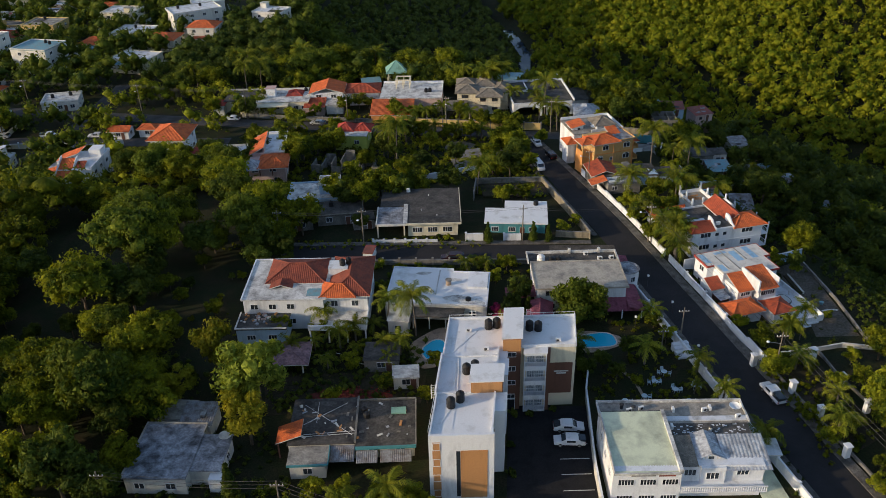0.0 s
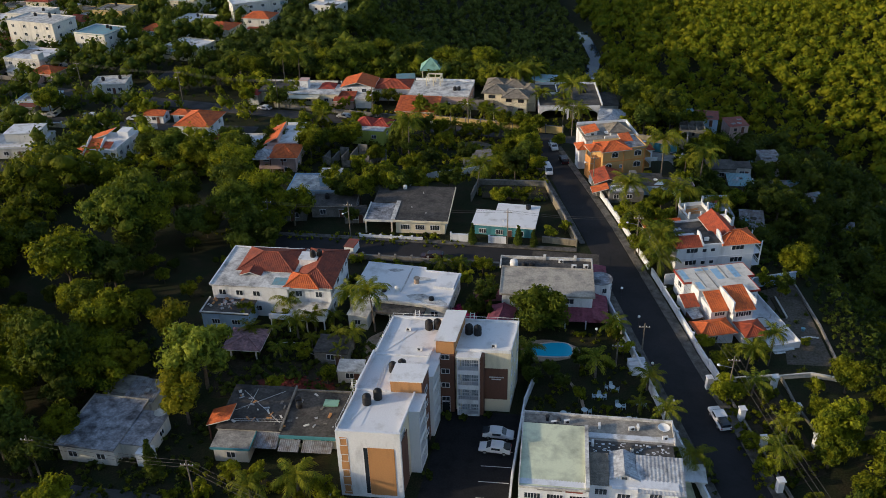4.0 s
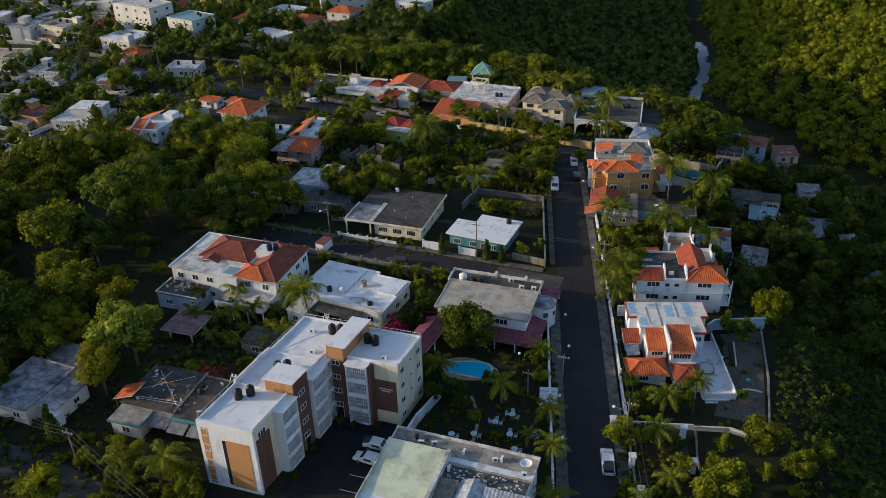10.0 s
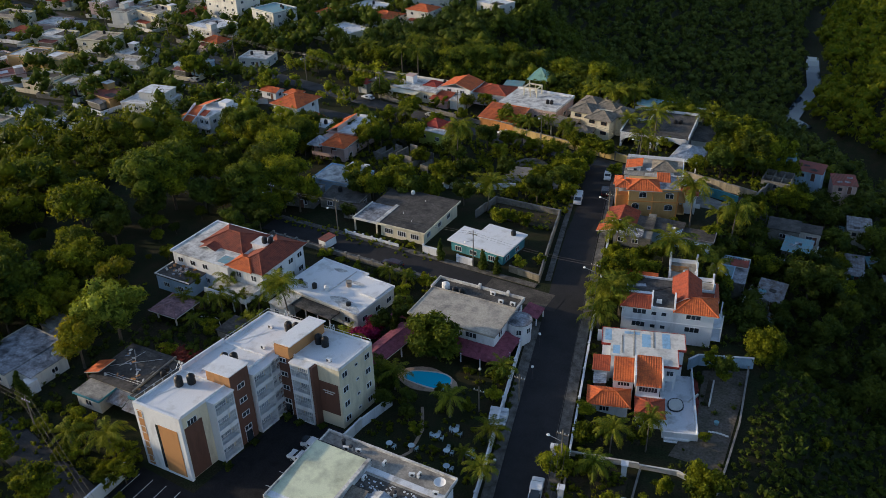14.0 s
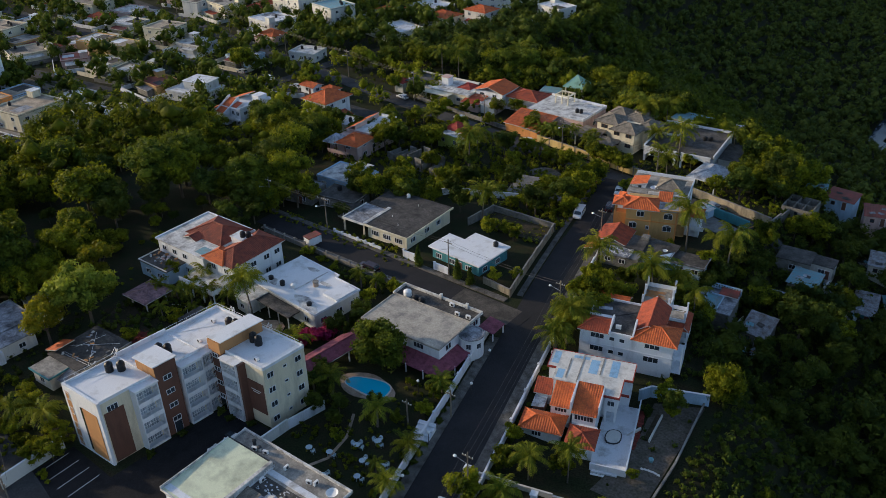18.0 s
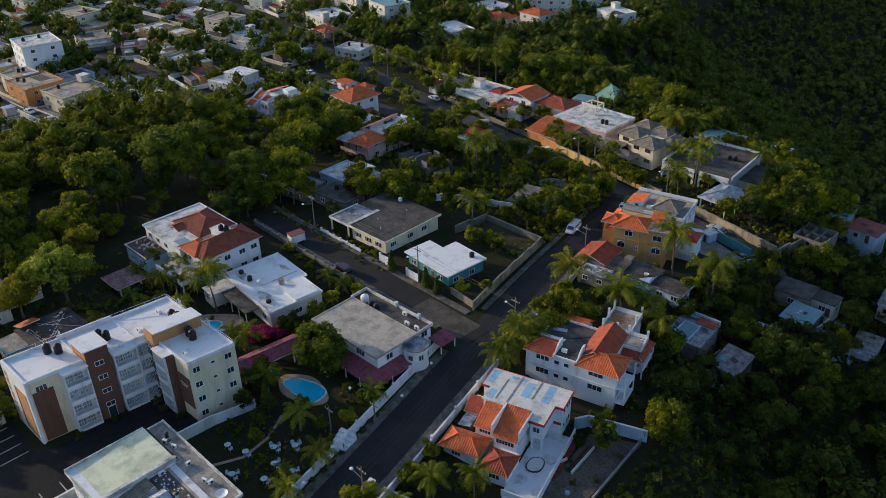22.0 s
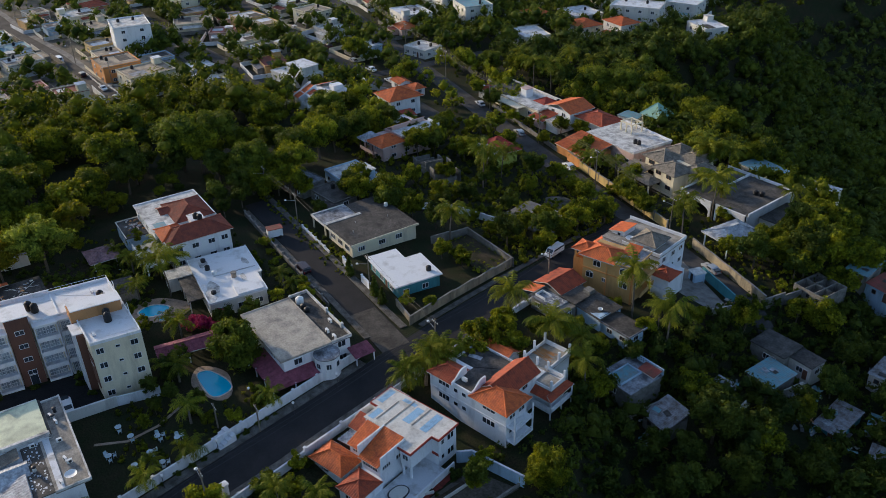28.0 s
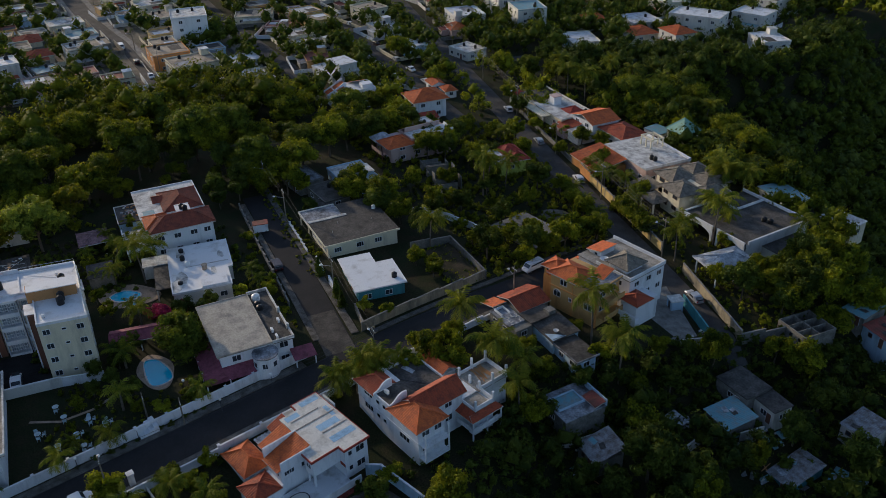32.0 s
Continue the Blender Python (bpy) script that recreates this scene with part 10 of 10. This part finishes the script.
plant_all("mid", [(52, 244, 1.1), (57, 240, 1.1), (61, 236, 1.1), (60, 228, 1.0), (66, 232, 1.0), (56, 247, 1.0), (64, 243, 1.1), (70.3, 220.7, 1.0), (47, 249, 1.0)])
# trees round the houses of the back street
plant_all("big", [(-80.0, 198.5, 0.7), (-77.0, 190.5, 0.85), (-70.0, 186.5, 0.9), (-62.5, 184.5, 0.85), (-53.0, 187.0, 0.8), (-57.5, 193.0, 0.7), (-128.0, 226.5, 0.7), (-37.0, 196.4, 0.65), (-44.5, 270.5, 0.85), (-38.5, 274.0, 0.9), (-26.0, 276.0, 0.75), (-9.8, 275.5, 0.8), (4.0, 272.0, 0.85), (-84.0, 257.5, 0.8), (-74.0, 262.0, 0.75), (-93.0, 252.0, 0.7), (-60.0, 268.0, 0.7)])
plant_all("mid", [(-40.5, 204.0, 1.1), (-28.0, 205.6, 0.9), (-24.6, 244.0, 0.7), (-21.5, 243.0, 0.55), (-44.6, 233.8, 0.6), (19.6, 202.4, 0.9), (20.8, 197.0, 0.75), (22.2, 191.0, 0.65), (18.6, 207.6, 0.75), (17.6, 212.0, 0.6), (12.2, 223.2, 0.75), (17.0, 221.5, 0.8), (-33.0, 206.5, 0.7), (-2.0, 206.0, 0.7)])
plant_all("dark", [(-58.4, 234.8, 0.72), (-9.3, 213.7, 0.8), (-15.0, 203.0, 0.75), (-47.0, 199.5, 0.8)])
plant_all("palm", [(-54.5, 278.0, 0.95), (-81.0, 269.0, 0.9), (-64.5, 276.5, 0.9), (-21.5, 279.0, 0.9), (-14.4, 207.4, 0.85), (-70.0, 281.0, 0.9), (-3.4, 261.0, 0.6), (8.0, 258.0, 0.75), (-46.0, 282.0, 0.95)])
plant_all("smallpalm", [(-9.1, 231.6, 1.1), (-3.6, 230.0, 1.15), (-12.4, 232.0, 1.0), (9.4, 230.0, 1.1), (-40.3, 222.0, 1.2), (-43.5, 222.6, 1.1), (-6.4, 231.0, 1.2)])
plant_all("round", [(-5.9, 258, 0.62), (19.3, 266, 0.6), (12.7, 198.6, 0.6), (15.0, 204.2, 0.6), (12.4, 193, 0.55)])
plant_all("palm", [(16.3, 249.5, 0.9), (29, 238.8, 0.7), (41.1, 249.3, 0.7), (-13.8, 202, 0.85)])
plant_all("mid", [(-30, 222.2, 0.7), (-26.3, 230.4, 0.6), (-41.4, 226.4, 0.75), (-50.8, 215.4, 0.7), (-19, 193.4, 0.7), (-21.2, 184.8, 0.75), (13, 187.5, 0.6)])
plant_all("dark", [(-47.5, 197, 0.8), (78.5, 172, 0.7), (82, 186, 0.7), (90.5, 190, 0.55), (80, 193.5, 0.5), (74, 170.5, 0.5)])
plant_all("shrub", [(5.4, 220.7, 1.3), (1.4, 219.3, 1.3), (7.1, 223.6, 1.2), (-2.5, 220.2, 1.2), (-6.5, 221.2, 1.3)])
plant_all("shrub", [(-13.0, 141.4, 1.3), (-8.6, 140.6, 0.8), (-4.5, 140.2, 0.9), (1.5, 139.6, 0.9), (-11.5, 134.6, 0.9), (-9.5, 137.5, 0.8), (-6.0, 136.5, 0.9)])
grove(["big", "dark", "mid"], [(-90, 96), (-52, 96), (-46, 118), (-44, 136), (-60, 150), (-90, 150)], 6.5, 0.85, 46, 18, 0.6, 1.15)
plant_all("smallpalm", [(-7.6, 112.6, 1.0), (-21.5, 121.5, 1.1), (-26, 113.5, 0.9)])
grove(["small", "shrub", "shrub", "dshrub"], [(-34, 104), (-27, 104), (-26, 122), (-40, 128), (-42, 116)], 2.6, 0.8, 44, 14)
grove(["shrub", "dshrub", "small"], [(-3, 141), (24, 140.4), (24, 136.5), (12, 137), (-2, 138)], 2.4, 0.7, 45, 12)
# the gorge's near slope
grove(["dark", "mid", "small"], [(82, 60), (112, 60), (116, 165), (100, 176), (84, 168), (80, 150), (79, 112)], 9.0, 0.7, 39, 9)
grove(["dark", "mid", "small"], [(76, 182), (104, 172), (118, 190), (106, 240), (90, 250), (80, 252), (84, 230), (78, 215), (82, 190)], 6.6, 0.75, 40, 22)
grove(["dark", "mid", "palm"], [(74, 246), (96, 240), (90, 262), (60, 262)], 6.0, 0.7, 41, 14)


# ---- far woods: one mass of crowns a slope ----
def woods(name, label, xr, yr, gap, seed, test, material, leaves=70, r=(2.6, 4.4), size=0.5, nl=4, tall=1.45):
    rng = np.random.default_rng(seed)
    xs, ys = np.arange(*xr, gap), np.arange(*yr, gap)
    X, Y = np.meshgrid(xs, ys)
    X = X.ravel() + rng.uniform(-0.45, 0.45, X.size) * gap
    Y = Y.ravel() + rng.uniform(-0.45, 0.45, Y.size) * gap
    keep = test(X, Y)
    X, Y = X[keep], Y[keep]
    Zg = land(X, Y)
    R = rng.uniform(*r, X.size)
    V, Fc, o = [], [], 0
    lobes, lr = [], []
    for k in range(nl):
        a, q = rng.random(X.size) * 6.283, R * (0.0 if k == 0 else 0.6 if nl < 6 else 0.72)
        lobes.append(np.stack([X + q * np.cos(a), Y + q * np.sin(a), Zg + R * (tall if k == 0 else rng.uniform(tall * 0.4, tall * 0.85, X.size))], 1))
        lr.append(R * (0.72 if k == 0 else 0.58 if nl < 6 else 0.45) * rng.uniform(0.85, 1.15, X.size))
    v, f = leaf_cloud(rng, np.concatenate(lobes), np.concatenate(lr), leaves // nl, size, 0.9, 0.8, 0.72, True)
    ob = placed(name, raw_mesh(name, v, f, material), None)
    return tagged(ob, label, "woods", kind="stuff")


def off_edge(X, Y):
    return X - np.interp(Y, EDGE_Y, EDGE_X)


def river_far(X, Y, d):
    return river_distance(X, Y)[0] > d


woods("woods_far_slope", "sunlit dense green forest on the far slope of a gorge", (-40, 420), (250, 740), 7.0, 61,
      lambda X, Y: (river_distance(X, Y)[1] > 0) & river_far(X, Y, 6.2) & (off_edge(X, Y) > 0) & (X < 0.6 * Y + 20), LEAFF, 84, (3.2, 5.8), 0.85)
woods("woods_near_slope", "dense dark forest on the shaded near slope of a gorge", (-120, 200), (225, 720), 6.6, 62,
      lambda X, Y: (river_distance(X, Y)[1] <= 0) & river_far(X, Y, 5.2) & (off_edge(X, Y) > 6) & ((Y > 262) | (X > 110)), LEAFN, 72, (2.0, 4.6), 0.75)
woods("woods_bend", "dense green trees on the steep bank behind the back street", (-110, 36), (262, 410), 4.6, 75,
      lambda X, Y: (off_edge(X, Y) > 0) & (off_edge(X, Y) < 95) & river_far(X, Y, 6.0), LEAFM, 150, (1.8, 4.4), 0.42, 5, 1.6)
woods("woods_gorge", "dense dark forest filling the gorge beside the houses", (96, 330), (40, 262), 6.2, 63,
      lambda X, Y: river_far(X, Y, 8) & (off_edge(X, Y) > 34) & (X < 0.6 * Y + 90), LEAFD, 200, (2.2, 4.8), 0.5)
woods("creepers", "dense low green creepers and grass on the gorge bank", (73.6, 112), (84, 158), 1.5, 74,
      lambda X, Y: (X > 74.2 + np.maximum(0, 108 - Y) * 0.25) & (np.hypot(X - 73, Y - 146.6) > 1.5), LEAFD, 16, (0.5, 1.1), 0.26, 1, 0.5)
woods("undergrowth", "low weeds and creepers on the gorge edge and lots", (54, 120), (60, 262), 2.4, 64,
      lambda X, Y: (off_edge(X, Y) > 0) & (off_edge(X, Y) < 40), LEAFD, 22, (0.6, 1.7), 0.34, 1, 0.7)


def open_ground(X, Y, margin=2.0):
    """Where no house, road or yard stands."""
    ok = np.ones(X.shape, bool)
    for x, y, r in PLOTS:
        ok &= np.hypot(X - x, Y - y) > r * 0.82 + margin
    for line, w in ((FARLINE, 5.5), (WESTLINE, 5.5), (MIDLINE, 5.0), (TOWNLINE, 8.0), (CROSSLINE, 5.0)):
        for (ax, ay), (bx, by) in zip(line, line[1:]):
            dx, dy = bx - ax, by - ay
            t = np.clip(((X - ax) * dx + (Y - ay) * dy) / (dx * dx + dy * dy), 0, 1)
            ok &= np.hypot(X - ax - t * dx, Y - ay - t * dy) > w
    return ok


def slope_open(X, Y):
    ok = open_ground(X, Y, 0.8)
    for x, y, r in SHACKS:
        ok &= np.hypot(X - x, Y - y) > r + 0.7
    return ok & (np.hypot(X - 73, Y - 146.6) > 6)


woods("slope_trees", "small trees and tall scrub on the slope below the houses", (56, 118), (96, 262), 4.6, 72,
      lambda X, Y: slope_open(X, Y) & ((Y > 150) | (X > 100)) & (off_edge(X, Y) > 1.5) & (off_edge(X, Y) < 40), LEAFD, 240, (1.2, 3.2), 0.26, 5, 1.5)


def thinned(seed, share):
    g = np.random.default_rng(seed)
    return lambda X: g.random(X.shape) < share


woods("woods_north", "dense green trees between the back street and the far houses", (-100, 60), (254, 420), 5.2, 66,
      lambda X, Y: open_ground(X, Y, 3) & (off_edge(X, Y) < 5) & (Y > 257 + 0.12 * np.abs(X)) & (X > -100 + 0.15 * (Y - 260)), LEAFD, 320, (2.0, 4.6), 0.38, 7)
woods("wood_interior", "dense green crowns of the wood behind the houses", (-136, -76), (92, 182), 6.2, 70,
      lambda X, Y: np.array([inside(a, b, WOOD) and a < -82 for a, b in zip(X, Y)]), LEAF, 700, (2.2, 6.2), 0.36, 10, 1.7)
woods("row_trees", "green trees behind the houses of the back street", (-48, 50), (252, 292), 4.4, 71, lambda X, Y: open_ground(X, Y, 1.5) & (Y > 257 - 0.05 * X) & (off_edge(X, Y) < 4) & (np.hypot(X + 12.5, Y - 259) > 8.5), LEAF, 320, (1.8, 4.2), 0.31, 7)
woods("town_trees", "garden trees among the town blocks", (-330, -100), (84, 430), 5.8, 67,
      lambda X, Y: open_ground(X, Y, 1.0) & thinned(1, 0.94)(X) & ((X < -126) | (Y > 182)) & ((Y > 172) | (X > -150) | (np.sin(X * 1.7 + Y) > 0.35)), LEAFM, 110, (2.2, 5.0), 0.52)
woods("garden_trees", "green garden trees along the western street", (-108, -54), (180, 256), 5.0, 68,
      lambda X, Y: open_ground(X, Y, 1.4) & thinned(2, 0.7)(X), LEAF, 260, (1.8, 3.9), 0.32, 7)
woods("woods_horizon", "distant scrub beyond the town", (-460, -60), (425, 580), 8.0, 65, lambda X, Y: off_edge(X, Y) < 6, LEAF, 24, (3.0, 5.5), 1.3, 2)
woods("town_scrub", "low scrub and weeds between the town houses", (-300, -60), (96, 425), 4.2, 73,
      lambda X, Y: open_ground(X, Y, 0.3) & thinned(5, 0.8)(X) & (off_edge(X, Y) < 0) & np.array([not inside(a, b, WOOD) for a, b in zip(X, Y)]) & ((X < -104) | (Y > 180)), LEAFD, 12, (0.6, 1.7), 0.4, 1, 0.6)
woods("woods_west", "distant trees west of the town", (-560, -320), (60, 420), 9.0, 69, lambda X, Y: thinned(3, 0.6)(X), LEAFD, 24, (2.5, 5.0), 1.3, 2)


def weeds(name, label, poly, gap, seed, material, r=(0.25, 0.7), leaves=16, size=0.16, z=None):
    """Low plants over an outlined plot."""
    rng = np.random.default_rng(seed)
    xs, ys = [p[0] for p in poly], [p[1] for p in poly]
    X, Y = np.meshgrid(np.arange(min(xs), max(xs), gap), np.arange(min(ys), max(ys), gap))
    X = X.ravel() + rng.uniform(-0.6, 0.6, X.size) * gap
    Y = Y.ravel() + rng.uniform(-0.6, 0.6, Y.size) * gap
    keep = np.array([inside(a, b, poly) for a, b in zip(X, Y)]) & (rng.random(X.size) < 0.35 + 0.5 * (np.sin(X * 0.9 + seed) * np.sin(Y * 0.7) > 0))
    X, Y = X[keep], Y[keep]
    R = rng.uniform(*r, X.size)
    Zg = land(X, Y) if z is None else np.full(X.size, z)
    v, f = leaf_cloud(rng, np.stack([X, Y, Zg + R * 0.5], 1), R, leaves, size * 0.95, 0.9, 0.6, 0.7, True)
    ob = placed(name, raw_mesh(name, v, f, material), None)
    return tagged(ob, label, "weeds", kind="stuff")


weeds("weeds", "rough garden plants beside a tiled house", [(-30, 126), (-20, 139), (-12, 136), (-3, 141), (10, 140), (10, 137), (-4, 133), (-12, 131)], 1.1, 97, LEAFD, (0.3, 0.9))
weeds("weeds", "low weeds and shrubs in a bare back yard", [(-30, 98), (-4, 100), (-3, 116), (-30, 116)], 1.1, 81, LEAFD, (0.35, 1.1))
for n_, (x, y, a, l) in enumerate(((68.0, 133.6, 95, 6.6), (65.6, 130.8, 70, 3.0))):
    b_ = base("planter_wall", "low crumbling planter wall on a rubble plot", "wall", pose(x, y, -1.66, 0, 0, a))
    part("wall", boxes((-l / 2, l / 2, -0.13, 0.13, 0, 0.5)), DIRTYW, b_)
    part("bed", boxes((-l / 2 + 0.1, l / 2 - 0.1, 0.13, 0.9, 0, 0.3)), DIRT, b_)
rs = random.Random(71)
st_ = base("stepping_stones", "curved row of pale stepping stones", "stepping stones", pose(71.0, 124.6, -1.64))
for k in range(6):
    part("stone", boxes((-0.24, 0.24, -0.18, 0.18, 0, 0.06)), OFFW, st_).matrix_basis = pose(-1.3 + k * 0.5, 0.25 - 0.03 * (k - 3) ** 2, 0, 0, 0, rs.uniform(-15, 15))
pv_ = base("brick_path", "worn reddish brick path across a rubble plot", "path", pose(65.8, 131.6, -1.64, 0, 0, -78))
for k in range(14):
    part("brick_slab", boxes((-0.3, 0.3, -0.55, 0.55, 0, 0.05)), BRICKY, pv_).matrix_basis = pose(-4.6 + k * 0.66, rs.uniform(-0.12, 0.12), 0, 0, 0, rs.uniform(-4, 4))
pot_ = base("plant_pot", "turquoise plant pot on bare ground", "plant pot", pose(70.2, 126.7, -1.64))
part("pot", lathe(bmesh.new(), [(0.0, 0.0), (0.28, 0.0), (0.4, 0.55), (0.36, 0.56), (0.3, 0.5), (0.0, 0.48)], 12), BLUETIN, pot_)
plant("dark", 68.7, 137.8, 0.55, z=-1.7)
plant("small", 66.8, 139.6, 0.7, z=-1.7)
weeds("weeds", "rough weeds on a rubble plot", [(64.5, 112.2), (73.0, 111.4), (72.6, 142.6), (65.4, 139.2), (67.0, 128)], 3.2, 82, LEAFD, (0.25, 0.9))
weeds("weeds", "low plants and weeds in a garden plot", [(53.5, 84), (64, 90), (61.5, 108.5), (51.8, 107)], 1.0, 83, LEAF, (0.3, 0.9))
weeds("weeds", "weeds in a dry empty lot", [(8, 172.5), (25.2, 171.5), (24.4, 182), (8, 182)], 0.9, 84, LEAF, (0.3, 0.9))
weeds("weeds", "overgrown scrub on an open lot", [(-16, 181), (25, 183), (20, 214), (-20, 219)], 1.3, 85, LEAF, (0.4, 1.2), 20, 0.2)
weeds("weeds", "overgrown scrub between walls and trees", [(-60, 182), (-16, 180), (-18, 224), (-56, 228)], 1.6, 86, LEAF, (0.5, 1.4), 20, 0.24)
weeds("weeds", "garden plants along a lawn and pool", [(23, 99), (42.5, 95.5), (38, 121), (29, 121), (31, 110), (22, 108)], 1.5, 87, LEAF, (0.25, 0.7))
weeds("weeds", "low plants along the apartment garden", [(11, 62), (46, 56), (52, 62), (48, 92), (46.8, 92), (47, 70), (20, 70)], 1.4, 88, LEAFD, (0.3, 0.9))
weeds("weeds", "weeds behind the low houses", [(-52, 72), (-24, 72), (-22, 83), (-30, 100), (-50, 118)], 1.3, 89, LEAFD, (0.3, 0.9))
weeds("weeds", "low garden plants beside the back street", [(-60, 238), (22, 226), (24, 233), (-58, 241)], 1.3, 90, LEAF, (0.3, 0.9))
weeds("weeds", "scrub on the slope behind walled houses", [(50, 160), (66, 158), (72, 182), (68, 216), (58, 214), (56, 186)], 1.3, 91, LEAFD, (0.4, 1.2), 20, 0.2)
weeds("weeds", "weeds at the edge of the side street", [(-46, 149.4), (9, 147.6), (9, 152), (-46, 153)], 1.0, 92, LEAF, (0.2, 0.6))
weeds("weeds", "rough weeds beside the terrace house", [(62, 141), (73, 146), (76, 160), (66, 168), (64, 150)], 1.3, 93, LEAFD, (0.4, 1.1), 18, 0.2)
weeds("weeds", "rough grass and weeds behind the lane wall", [(36, 219), (62, 213), (64, 228), (50, 246), (42, 246), (42, 234)], 1.3, 94, LEAF, (0.3, 0.9))
weeds("weeds", "low plants in the arch house yard", [(20, 226), (38, 222), (40, 234), (22, 234)], 1.4, 95, LEAF, (0.3, 0.8))
weeds("weeds", "weeds and low plants before the lane", [(-52, 58), (-4, 54), (-4, 78), (-24, 83), (-50, 75)], 1.5, 96, LEAF, (0.3, 0.9))

# the patterns that the planting was copied from are taken away
for group_ in (TREES.values(), [list(CARS_.values())], [[gt, gc]]):
    for lst in group_:
        for ob in lst:
            for o in (*ob.children_recursive, ob):
                bpy.data.objects.remove(o)
